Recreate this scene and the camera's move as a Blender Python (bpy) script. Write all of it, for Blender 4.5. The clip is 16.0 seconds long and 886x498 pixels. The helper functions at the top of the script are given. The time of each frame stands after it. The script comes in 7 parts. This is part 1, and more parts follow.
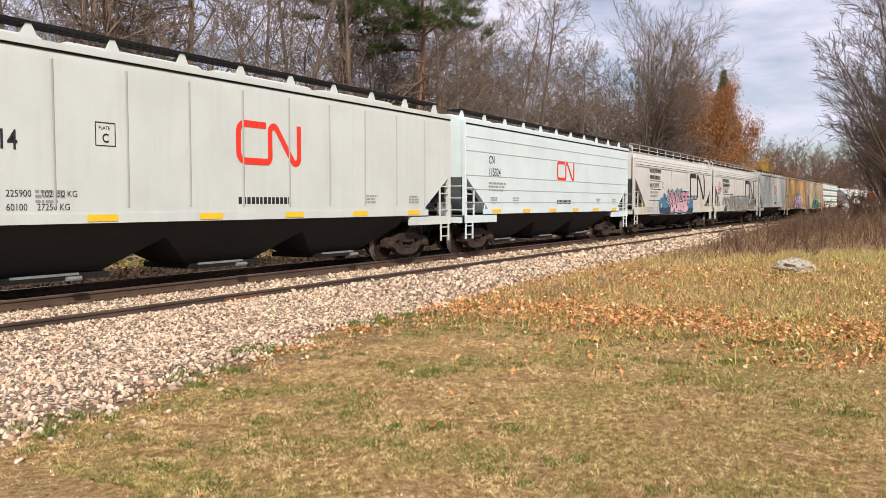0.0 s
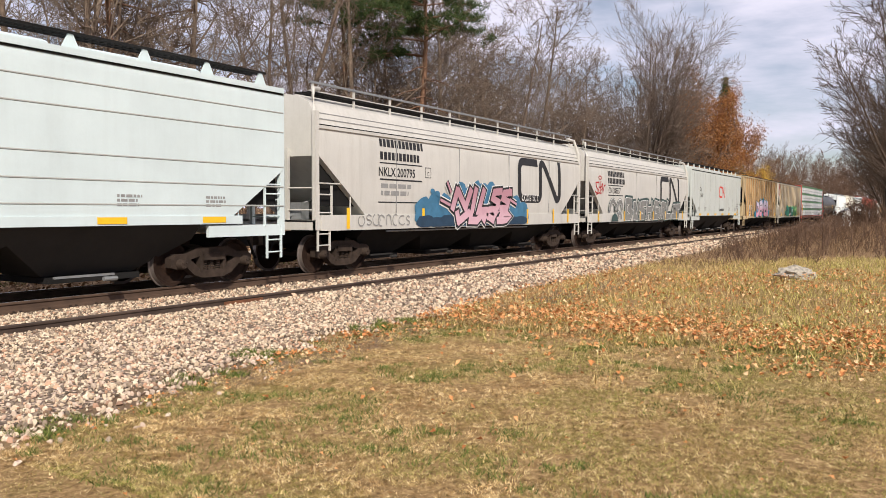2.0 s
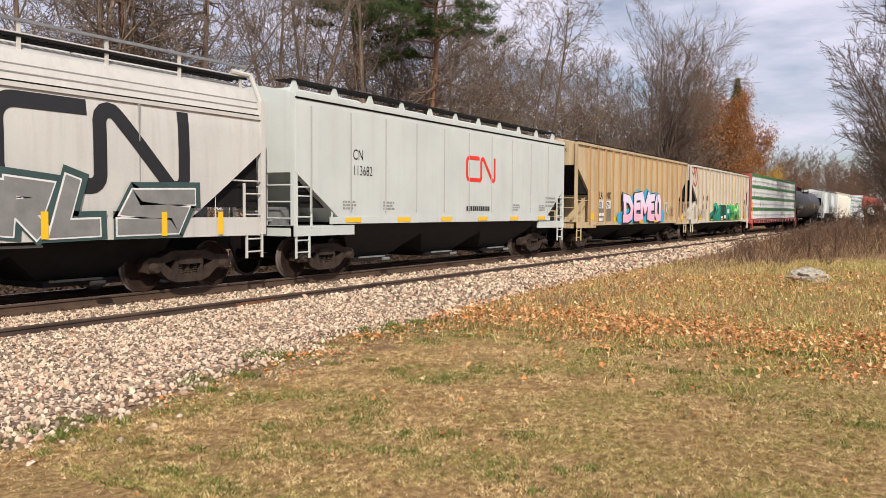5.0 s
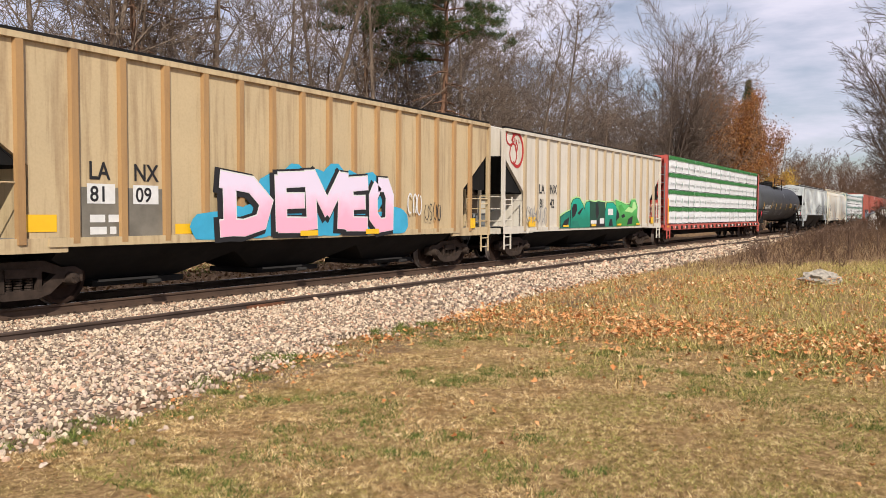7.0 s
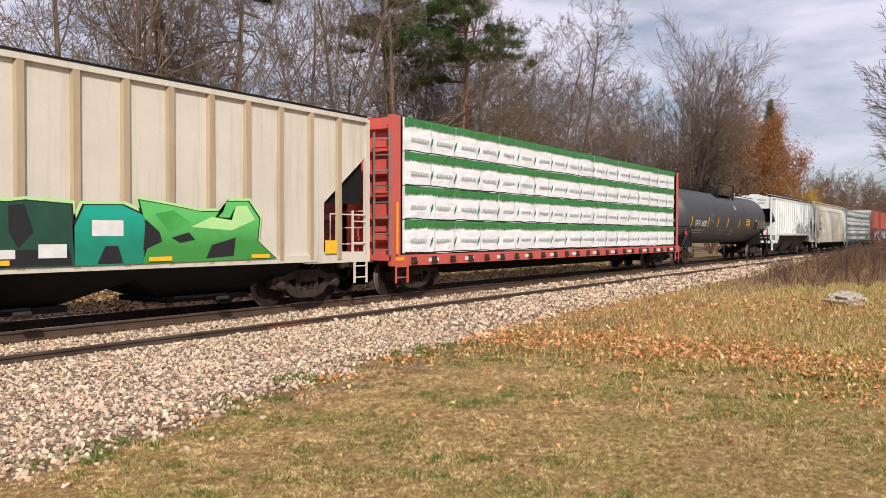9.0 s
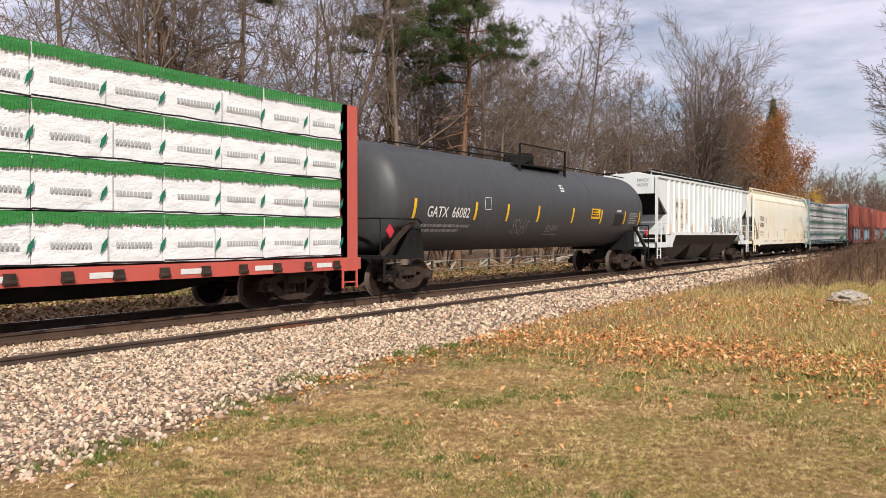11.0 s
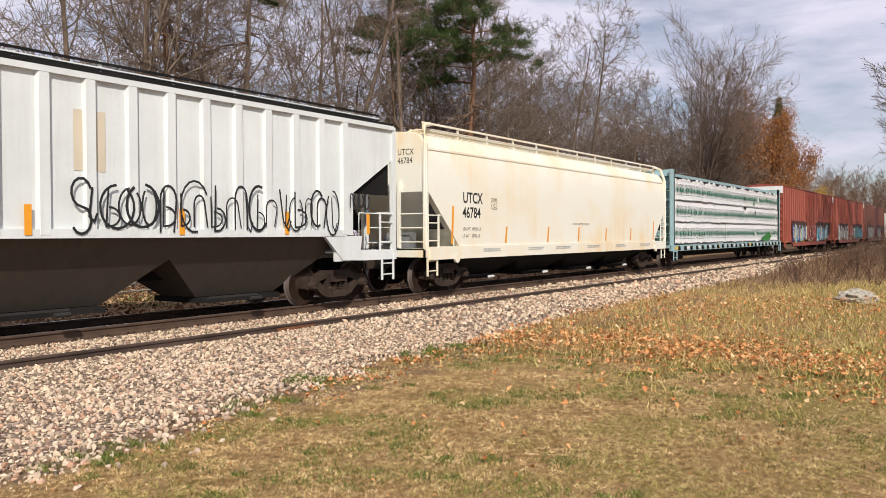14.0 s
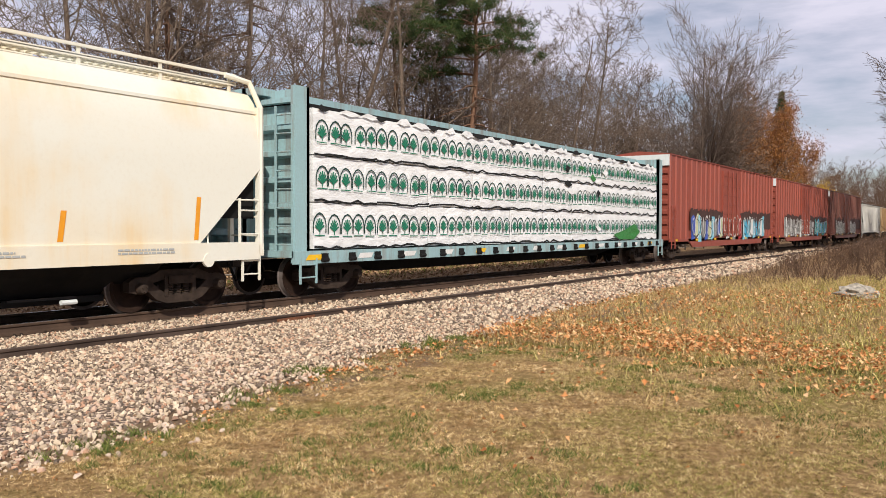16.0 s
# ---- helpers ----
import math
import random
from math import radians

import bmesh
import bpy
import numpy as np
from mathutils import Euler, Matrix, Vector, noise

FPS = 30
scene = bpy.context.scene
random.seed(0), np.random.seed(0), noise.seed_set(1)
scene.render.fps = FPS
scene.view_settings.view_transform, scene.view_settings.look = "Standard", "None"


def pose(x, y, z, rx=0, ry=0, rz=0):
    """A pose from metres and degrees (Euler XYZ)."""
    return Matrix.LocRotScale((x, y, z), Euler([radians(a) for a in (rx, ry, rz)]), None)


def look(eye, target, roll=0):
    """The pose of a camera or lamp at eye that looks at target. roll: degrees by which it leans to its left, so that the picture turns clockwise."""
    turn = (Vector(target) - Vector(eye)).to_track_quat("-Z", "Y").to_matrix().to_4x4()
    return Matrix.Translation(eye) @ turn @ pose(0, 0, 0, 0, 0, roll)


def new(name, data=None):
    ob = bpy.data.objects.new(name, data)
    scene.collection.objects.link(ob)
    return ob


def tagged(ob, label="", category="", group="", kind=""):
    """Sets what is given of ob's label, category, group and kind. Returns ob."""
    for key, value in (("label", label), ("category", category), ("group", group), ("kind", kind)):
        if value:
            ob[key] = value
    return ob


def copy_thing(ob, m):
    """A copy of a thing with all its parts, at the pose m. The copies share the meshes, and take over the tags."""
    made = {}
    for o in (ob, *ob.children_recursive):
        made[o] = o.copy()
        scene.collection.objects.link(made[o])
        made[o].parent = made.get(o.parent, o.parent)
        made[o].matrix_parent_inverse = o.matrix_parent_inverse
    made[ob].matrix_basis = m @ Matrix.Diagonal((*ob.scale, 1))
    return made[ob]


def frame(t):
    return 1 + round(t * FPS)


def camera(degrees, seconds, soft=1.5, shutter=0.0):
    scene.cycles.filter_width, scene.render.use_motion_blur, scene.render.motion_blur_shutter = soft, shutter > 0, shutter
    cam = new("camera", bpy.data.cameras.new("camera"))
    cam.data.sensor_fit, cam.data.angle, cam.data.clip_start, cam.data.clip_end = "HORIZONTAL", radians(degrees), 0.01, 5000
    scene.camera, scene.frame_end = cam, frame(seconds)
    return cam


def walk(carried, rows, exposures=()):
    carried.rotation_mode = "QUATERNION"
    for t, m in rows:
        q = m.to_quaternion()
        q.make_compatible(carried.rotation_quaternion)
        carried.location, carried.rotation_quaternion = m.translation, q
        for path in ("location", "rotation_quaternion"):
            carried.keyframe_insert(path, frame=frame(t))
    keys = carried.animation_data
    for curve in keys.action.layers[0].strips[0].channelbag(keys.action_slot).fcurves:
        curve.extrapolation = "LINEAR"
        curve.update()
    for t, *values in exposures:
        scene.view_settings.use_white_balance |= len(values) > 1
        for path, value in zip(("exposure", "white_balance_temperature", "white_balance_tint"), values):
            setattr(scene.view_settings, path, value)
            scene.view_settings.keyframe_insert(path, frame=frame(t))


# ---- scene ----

# ---------------------------------------------------------------- camera
EYE = (0.0, 0.0, 1.9)
cam = camera(56.6, 16.0, soft=0.65)
TURNS = [(0.0, 86.864, 0.034, -59.739), (0.5, 86.785, 0.025, -59.503), (1.0, 86.912, -0.121, -59.504),
         (1.5, 87.108, -0.287, -59.627), (2.0, 87.224, -0.345, -59.660), (2.5, 87.262, -0.420, -59.597),
         (3.0, 87.180, -0.531, -59.305), (3.5, 87.146, -0.568, -59.116), (4.0, 87.227, -0.493, -59.066),
         (6.5, 87.469, -0.211, -58.489), (7.0, 87.509, -0.242, -58.200), (7.5, 87.872, -0.219, -57.867),
         (8.0, 88.400, -0.247, -57.587), (8.5, 88.726, -0.253, -57.142), (9.0, 88.957, -0.153, -56.794),
         (11.5, 88.995, 0.086, -56.486), (12.0, 89.154, 0.171, -56.119), (12.5, 89.108, 0.195, -55.984),
         (13.0, 89.209, 0.164, -56.008), (13.5, 89.191, 0.250, -56.165), (14.0, 89.004, 0.261, -56.215),
         (14.5, 88.888, 0.228, -56.156), (15.0, 88.832, 0.122, -56.154), (15.5, 88.637, -0.005, -56.143),
         (16.0, 88.445, -0.175, -56.150)]
walk(cam, [(t, pose(*EYE, a, b, c)) for t, a, b, c in TURNS], exposures=[(0.0, -0.06), (3.5, -0.16), (7.0, -0.18), (9.0, -0.22), (12.5, -0.18), (14.0, -0.24), (16.0, -0.29)])

SPEED = 12.435          # metres a second, towards -x
TRACK_Y = 13.95         # centre line of the track
RAIL_Z = 0.30           # top of the rail above the lawn
HALF = 1.55             # half the width of a car

# ---------------------------------------------------------------- world and sun
SUN_AZ, SUN_EL = 228.0, 34.5
world = bpy.data.worlds.new("world")
scene.world = world
world.use_nodes = True
wn, wl = world.node_tree.nodes, world.node_tree.links
wn.clear()
sky = wn.new("ShaderNodeTexSky")
sky.sky_type, sky.sun_disc = "NISHITA", False
sky.sun_elevation, sky.sun_rotation = radians(SUN_EL), radians(SUN_AZ)
sky.air_density, sky.dust_density, sky.ozone_density = 1.0, 0.5, 2.2
wco = wn.new("ShaderNodeTexCoord")
wmap = wn.new("ShaderNodeMapping")
wmap.inputs["Scale"].default_value = (1.6, 1.6, 7.0)
wmap.inputs["Rotation"].default_value = (0.1, 0.06, 0.5)
cloud = wn.new("ShaderNodeTexNoise")
cloud.inputs["Scale"].default_value, cloud.inputs["Detail"].default_value = 2.2, 7.0
cloud.inputs["Roughness"].default_value = 0.55
ramp = wn.new("ShaderNodeValToRGB")
ramp.color_ramp.elements[0].position, ramp.color_ramp.elements[1].position = 0.30, 0.60
mixw = wn.new("ShaderNodeMix")
mixw.data_type = "RGBA"
mixw.inputs[7].default_value = (11.6, 11.3, 13.4, 1)
bgw, outw = wn.new("ShaderNodeBackground"), wn.new("ShaderNodeOutputWorld")
bgw.inputs["Strength"].default_value = 0.080
wl.new(wco.outputs["Generated"], wmap.inputs["Vector"])
wl.new(wmap.outputs["Vector"], cloud.inputs["Vector"])
wl.new(cloud.outputs["Fac"], ramp.inputs["Fac"])
wl.new(ramp.outputs["Color"], mixw.inputs[0])
wl.new(sky.outputs["Color"], mixw.inputs[6])
wl.new(mixw.outputs[2], bgw.inputs["Color"])
wl.new(bgw.outputs["Background"], outw.inputs["Surface"])

sun = new("sun", bpy.data.lights.new("sun", "SUN"))
sun.data.energy, sun.data.angle, sun.data.color = 5.4, radians(0.6), (1.0, 0.92, 0.82)
sa, se = radians(SUN_AZ), radians(SUN_EL)
to_sun = Vector((math.sin(sa) * math.cos(se), math.cos(sa) * math.cos(se), math.sin(se)))
sun.matrix_basis = look(to_sun * 60, (0, 0, 0))


# ---------------------------------------------------------------- geometry helpers
class Geo:
    """Vertices and faces of one mesh."""

    def __init__(self):
        self.v, self.f = [], []

    def add(self, verts, faces):
        n = len(self.v)
        self.v += [tuple(p) for p in verts]
        self.f += [tuple(i + n for i in f) for f in faces]
        return self

    def box(self, x0, x1, y0, y1, z0, z1):
        v = [(x0, y0, z0), (x1, y0, z0), (x1, y1, z0), (x0, y1, z0), (x0, y0, z1), (x1, y0, z1), (x1, y1, z1), (x0, y1, z1)]
        return self.add(v, [(0, 3, 2, 1), (4, 5, 6, 7), (0, 1, 5, 4), (1, 2, 6, 5), (2, 3, 7, 6), (3, 0, 4, 7)])

    def prism(self, poly, a0, a1, axis="y"):
        """A polygon of (x, z) drawn out along y, or of (y, z) along x, or of (x, y) along z."""
        n = len(poly)
        put = {"y": lambda p, a: (p[0], a, p[1]), "x": lambda p, a: (a, p[0], p[1]), "z": lambda p, a: (p[0], p[1], a)}[axis]
        v = [put(p, a0) for p in poly] + [put(p, a1) for p in poly]
        f = [tuple(range(n)), tuple(range(2 * n - 1, n - 1, -1))]
        f += [(i, i + n, (i + 1) % n + n, (i + 1) % n) for i in range(n)]
        return self.add(v, f)

    def tube(self, pts, radii, n=6, cap=True):
        pts = [Vector(p) for p in pts]
        if not isinstance(radii, (list, tuple)):
            radii = [radii] * len(pts)
        v = []
        for i, p in enumerate(pts):
            d = (pts[min(i + 1, len(pts) - 1)] - pts[max(i - 1, 0)]).normalized()
            a = d.cross(Vector((0, 0, 1)) if abs(d.z) < 0.9 else Vector((1, 0, 0))).normalized()
            b = d.cross(a)
            v += [tuple(p + (a * math.cos(2 * math.pi * k / n) + b * math.sin(2 * math.pi * k / n)) * radii[i]) for k in range(n)]
        f = [(i * n + k, i * n + (k + 1) % n, (i + 1) * n + (k + 1) % n, (i + 1) * n + k) for i in range(len(pts) - 1) for k in range(n)]
        if cap:
            f += [tuple(range(n - 1, -1, -1)), tuple(range((len(pts) - 1) * n, len(pts) * n))]
        return self.add(v, f)

    def lathe(self, profile, axis="y", n=24, centre=(0, 0, 0)):
        """A profile of (along, radius) turned about an axis."""
        cx, cy, cz = centre
        v = []
        for a, r in profile:
            for k in range(n):
                c, s = math.cos(2 * math.pi * k / n) * r, math.sin(2 * math.pi * k / n) * r
                v.append({"y": (cx + c, cy + a, cz + s), "x": (cx + a, cy + c, cz + s), "z": (cx + c, cy + s, cz + a)}[axis])
        m = len(profile)
        f = [(i * n + k, i * n + (k + 1) % n, (i + 1) * n + (k + 1) % n, (i + 1) * n + k) for i in range(m - 1) for k in range(n)]
        f += [tuple(range(n - 1, -1, -1)), tuple(range((m - 1) * n, m * n))]
        return self.add(v, f)

    def mesh(self, name, material, smooth=0.0):
        me = bpy.data.meshes.new(name)
        me.from_pydata(self.v, [], self.f)
        bm = bmesh.new()
        bm.from_mesh(me)
        bmesh.ops.recalc_face_normals(bm, faces=bm.faces)
        bm.to_mesh(me)
        bm.free()
        me.materials.append(material)
        if smooth:
            me.polygons.foreach_set("use_smooth", [True] * len(me.polygons))
            me.set_sharp_from_angle(angle=radians(smooth))
        me.update()
        return me


def raw_mesh(name, v, f, material, smooth=False):
    """A mesh from numpy arrays: v (n, 3), f (m, 3 or 4)."""
    me = bpy.data.meshes.new(name)
    v, f = np.asarray(v, np.float32), np.asarray(f, np.int32)
    k = f.shape[1]
    me.vertices.add(len(v))
    me.vertices.foreach_set("co", v.ravel())
    me.loops.add(f.size)
    me.loops.foreach_set("vertex_index", f.ravel())
    me.polygons.add(len(f))
    me.polygons.foreach_set("loop_start", np.arange(0, f.size, k, dtype=np.int32))
    me.polygons.foreach_set("use_smooth", np.full(len(f), smooth))
    me.materials.append(material)
    me.update(calc_edges=True)
    me.validate()
    return me


def part(name, geo, material, parent, label="", smooth=0.0, at=None):
    """Links a Geo, or a ready mesh, as one mesh object under a thing or a part."""
    me = geo.mesh(name, material, smooth) if isinstance(geo, Geo) else geo
    ob = new(name, me)
    ob.parent = parent
    if at is not None:
        ob.matrix_basis = at
    return tagged(ob, label)


# ---------------------------------------------------------------- materials
class Nodes:
    def __init__(self, name, rough=0.6, metal=0.0, spec=0.4):
        self.m = bpy.data.materials.new(name)
        self.m.use_nodes = True
        self.n, self.l = self.m.node_tree.nodes, self.m.node_tree.links
        self.b = self.n["Principled BSDF"]
        self.b.inputs["Roughness"].default_value = rough
        self.b.inputs["Metallic"].default_value = metal
        self.b.inputs["Specular IOR Level"].default_value = spec
        self.co = self.n.new("ShaderNodeTexCoord").outputs["Object"]

    def noise(self, scale, detail=4.0, rough=0.6, stretch=None, vec=None):
        vec = vec or self.co
        if stretch:
            mp = self.n.new("ShaderNodeMapping")
            mp.inputs["Scale"].default_value = stretch
            self.l.new(vec, mp.inputs["Vector"])
            vec = mp.outputs["Vector"]
        t = self.n.new("ShaderNodeTexNoise")
        t.inputs["Scale"].default_value, t.inputs["Detail"].default_value, t.inputs["Roughness"].default_value = scale, detail, rough
        self.l.new(vec, t.inputs["Vector"])
        return t.outputs["Fac"]

    def ramp(self, fac, stops):
        r = self.n.new("ShaderNodeValToRGB")
        e = r.color_ramp.elements
        while len(e) < len(stops):
            e.new(0.5)
        for el, (p, c) in zip(e, stops):
            el.position = p
            el.color = (*c, 1) if isinstance(c, tuple) else (c, c, c, 1)
        self.l.new(fac, r.inputs["Fac"])
        return r.outputs["Color"]

    def mix(self, fac, a, b, mode="MIX"):
        x = self.n.new("ShaderNodeMix")
        x.data_type, x.blend_type = "RGBA", mode
        for s, val in ((0, fac), (6, a), (7, b)):
            if isinstance(val, (int, float)):
                x.inputs[s].default_value = val
            elif isinstance(val, tuple):
                x.inputs[s].default_value = (*val, 1)
            else:
                self.l.new(val, x.inputs[s])
        return x.outputs[2]

    def math(self, op, a, b=0.0):
        x = self.n.new("ShaderNodeMath")
        x.operation = op
        for s, val in ((0, a), (1, b)):
            if isinstance(val, (int, float)):
                x.inputs[s].default_value = val
            else:
                self.l.new(val, x.inputs[s])
        return x.outputs[0]

    def axis(self, which):
        s = self.n.new("ShaderNodeSeparateXYZ")
        self.l.new(self.co, s.inputs[0])
        return s.outputs[which]

    def island(self):
        return self.n.new("ShaderNodeNewGeometry").outputs["Random Per Island"]

    def rand(self):
        return self.n.new("ShaderNodeObjectInfo").outputs["Random"]

    def done(self, colour, bump=None, strength=0.3, dist=0.02, rough=None):
        if isinstance(colour, tuple):
            self.b.inputs["Base Color"].default_value = (*colour, 1)
        else:
            self.l.new(colour, self.b.inputs["Base Color"])
        if rough is not None:
            self.l.new(rough, self.b.inputs["Roughness"])
        if bump is not None:
            k = self.n.new("ShaderNodeBump")
            k.inputs["Strength"].default_value, k.inputs["Distance"].default_value = strength, dist
            self.l.new(bump, k.inputs["Height"])
            self.l.new(k.outputs[0], self.b.inputs["Normal"])
        return self.m


def paint(name, base, dirt=(0.12, 0.09, 0.06), amount=0.35, streak=0.5, rough=0.5, metal=0.0):
    """Weathered railway paint: broad fading, vertical streaks of dirt, fine grain."""
    k = Nodes(name, rough, metal, 0.4 if rough < 0.8 else 0.1)
    broad = k.ramp(k.noise(0.7, 5.0), [(0.35, 0.0), (0.72, 1.0)])
    fade = k.mix(broad, base, tuple(min(1.0, c * 0.86 + 0.012) for c in base))
    runs = k.ramp(k.noise(1.0, 5.0, 0.65, stretch=(5.0, 5.0, 0.35)), [(0.48, 0.0), (0.80, 1.0)])
    grain = k.ramp(k.noise(22.0, 3.0), [(0.40, 0.0), (0.75, 1.0)])
    soil = k.math("MULTIPLY", runs, streak)
    soil = k.math("ADD", soil, k.math("MULTIPLY", grain, 0.16))
    soil = k.math("MULTIPLY", soil, amount)
    return k.done(k.mix(soil, fade, dirt), k.noise(3.0, 6.0), 0.12, 0.03)


def plain(name, base, rough=0.6, metal=0.0, vary=0.25, scale=6.0, bump=0.15, spec=0.4):
    k = Nodes(name, rough, metal, spec)
    n = k.ramp(k.noise(scale, 5.0), [(0.3, 0.0), (0.7, 1.0)])
    return k.done(k.mix(n, base, tuple(c * (1 - vary) for c in base)), k.noise(scale * 5, 4.0), bump, 0.01)


M_CN_GREY = paint("cn_grey_paint", (0.55, 0.585, 0.55), (0.25, 0.24, 0.21), 0.30)
M_CN_BLUE = paint("pale_blue_paint", (0.60, 0.69, 0.69), (0.34, 0.36, 0.34), 0.22)
# darker grey that paints the soft shading along the panel seams
M_SEAM_SHADE = paint("shaded_seam_paint", (0.38, 0.39, 0.36), (0.2, 0.19, 0.17), 0.3)
M_TANPOST = paint("rusty_tan_post_paint", (0.40, 0.24, 0.10), (0.16, 0.08, 0.04), 0.7, 0.8)
M_CREAMPOST = paint("brownish_cream_post_paint", (0.43, 0.34, 0.22), (0.22, 0.14, 0.07), 0.6, 0.7)
M_CONC = paint("dusty_grey_paint", (0.56, 0.545, 0.50), (0.20, 0.17, 0.13), 0.45)
M_TAN = paint("tan_paint", (0.55, 0.43, 0.25), (0.20, 0.11, 0.05), 0.85, 0.9)
M_CREAM = paint("cream_paint", (0.645, 0.600, 0.507), (0.28, 0.19, 0.10), 0.55, 0.7)
M_WHITE = paint("white_paint", (0.69, 0.73, 0.72), (0.30, 0.27, 0.22), 0.40)
M_RED = paint("coral_red_paint", (0.55, 0.10, 0.075), (0.18, 0.07, 0.05), 0.5)
M_TEAL = paint("pale_teal_paint", (0.30, 0.47, 0.49), (0.20, 0.12, 0.075), 0.95, 0.95)
M_BOX = paint("oxide_red_paint", (0.29, 0.066, 0.042), (0.09, 0.035, 0.022), 0.65, 0.7)
M_BOXDARK = paint("dark_oxide_paint", (0.16, 0.05, 0.035), (0.10, 0.08, 0.06), 0.7, 0.8)
M_TANK = paint("black_tank_paint", (0.047, 0.050, 0.053), (0.12, 0.115, 0.105), 0.40, 0.8, rough=0.5)
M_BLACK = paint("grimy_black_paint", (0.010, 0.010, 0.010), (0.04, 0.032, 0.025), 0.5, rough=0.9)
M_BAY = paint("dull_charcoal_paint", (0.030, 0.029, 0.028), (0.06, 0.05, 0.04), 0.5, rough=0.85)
M_TAUPE = paint("grimy_taupe_paint", (0.085, 0.070, 0.056), (0.02, 0.018, 0.015), 0.5, rough=0.85)
M_STEEL = plain("rusty_cast_steel", (0.060, 0.042, 0.032), 0.8, 0.0, 0.6, 5.0, 0.3, 0.2)
M_WHEEL = plain("rust_brown_wheel_steel", (0.036, 0.021, 0.015), 0.8, 0.0, 0.5, 4.0, 0.3, 0.12)
M_TREAD = plain("worn_wheel_rim", (0.24, 0.20, 0.18), 0.45, 0.5, 0.3)
M_GALV = plain("galvanised_grating", (0.30, 0.31, 0.31), 0.5, 0.4, 0.3)
M_YEL = plain("yellow_reflector", (0.85, 0.50, 0.02), 0.4, 0, 0.1)
M_ORANGE = plain("orange_reflector", (0.80, 0.33, 0.02), 0.4, 0, 0.1)
M_INK = plain("black_lettering", (0.018, 0.018, 0.02), 0.6, 0, 0.2)
M_CNRED = plain("red_lettering", (0.74, 0.035, 0.012), 0.5, 0, 0.1)
M_WHITEINK = plain("white_lettering", (0.75, 0.75, 0.72), 0.6, 0, 0.2)
M_GREYINK = plain("faded_grey_lettering", (0.30, 0.30, 0.29), 0.6, 0, 0.3)
M_PALEINK = plain("pale_grey_print", (0.46, 0.48, 0.47), 0.6, 0, 0.2)
M_SMEAR = plain("grey_smeared_paint", (0.22, 0.20, 0.16), 0.7, 0, 0.45, 2.0)
M_PATCH = plain("beige_patch_paint", (0.62, 0.55, 0.42), 0.6, 0, 0.12, 1.5)

# ---------------------------------------------------------------- ground
def ground_material():
    k = Nodes("lawn_and_leaf_litter", 0.9, 0, 0.1)
    patch = k.noise(0.55, 6.0, 0.62)
    fine = k.noise(13.0, 6.0, 0.75)
    straw = k.ramp(fine, [(0.30, (0.08, 0.045, 0.02)), (0.5, (0.27, 0.17, 0.075)), (0.70, (0.52, 0.37, 0.18))])
    green = k.ramp(fine, [(0.25, (0.08, 0.08, 0.018)), (0.75, (0.28, 0.26, 0.07))])
    lawn = k.mix(k.ramp(patch, [(0.54, 0.0), (0.70, 0.6)]), straw, green)
    litter = k.ramp(k.noise(3.0, 7.0, 0.72), [(0.3, (0.07, 0.042, 0.024)), (0.46, (0.20, 0.125, 0.07)), (0.58, (0.34, 0.22, 0.12)), (0.68, (0.15, 0.155, 0.05))])
    wood = k.ramp(k.math("MULTIPLY", k.axis(1), 0.01), [(0.155, 0.0), (0.175, 1.0)])
    far = k.ramp(k.math("MULTIPLY", k.axis(0), 0.01), [(0.24, 0.0), (0.34, 0.8)])
    verge = k.math("ADD", k.axis(1), k.math("MULTIPLY", k.noise(1.4, 5.0, 0.65), 1.6))
    soil = k.ramp(k.math("MULTIPLY", k.math("SUBTRACT", verge, 6.0), 0.25), [(0.24, 0.0), (0.32, 0.75), (0.5, 0.75), (0.6, 0.0)])
    lawn = k.mix(soil, lawn, (0.15, 0.105, 0.075))
    return k.done(k.mix(far, k.mix(wood, lawn, litter), litter), fine, 0.6, 0.03)


M_GROUND = ground_material()


def lift(x, y):
    """Height of the ground over the lawn."""
    z = 0.05 * noise.noise((x * 0.25, y * 0.25, 0.3)) * min(1.0, max(0.0, abs(y - 10) - 4) / 4)
    if y < 6 and x > 14:
        z += 0.28 * min(1.0, (x - 14) / 12.0) * min(1.0, (6 - y) / 4.0)
    if y > 18:
        z += 0.10 * min(1.0, (y - 18) / 10)
    return z


def build_ground():
    xs = np.concatenate([[-3000, -800, -200, -60, -30], np.linspace(-15, 45, 90), np.linspace(48, 140, 30), [180, 260, 400, 900, 3000]])
    ys = np.concatenate([[-3000, -800, -200, -60, -25], np.linspace(-12, 30, 64), np.linspace(33, 90, 14), [130, 220, 500, 1200, 3000]])
    v = [(x, y, lift(x, y)) for y in ys for x in xs]
    nx = len(xs)
    f = [(j * nx + i, j * nx + i + 1, (j + 1) * nx + i + 1, (j + 1) * nx + i) for j in range(len(ys) - 1) for i in range(nx - 1)]
    ob = new("ground", raw_mesh("ground", v, f, M_GROUND, True))
    tagged(ob, "dry tan lawn with green tufts running into leaf litter", "ground", kind="structure")


build_ground()


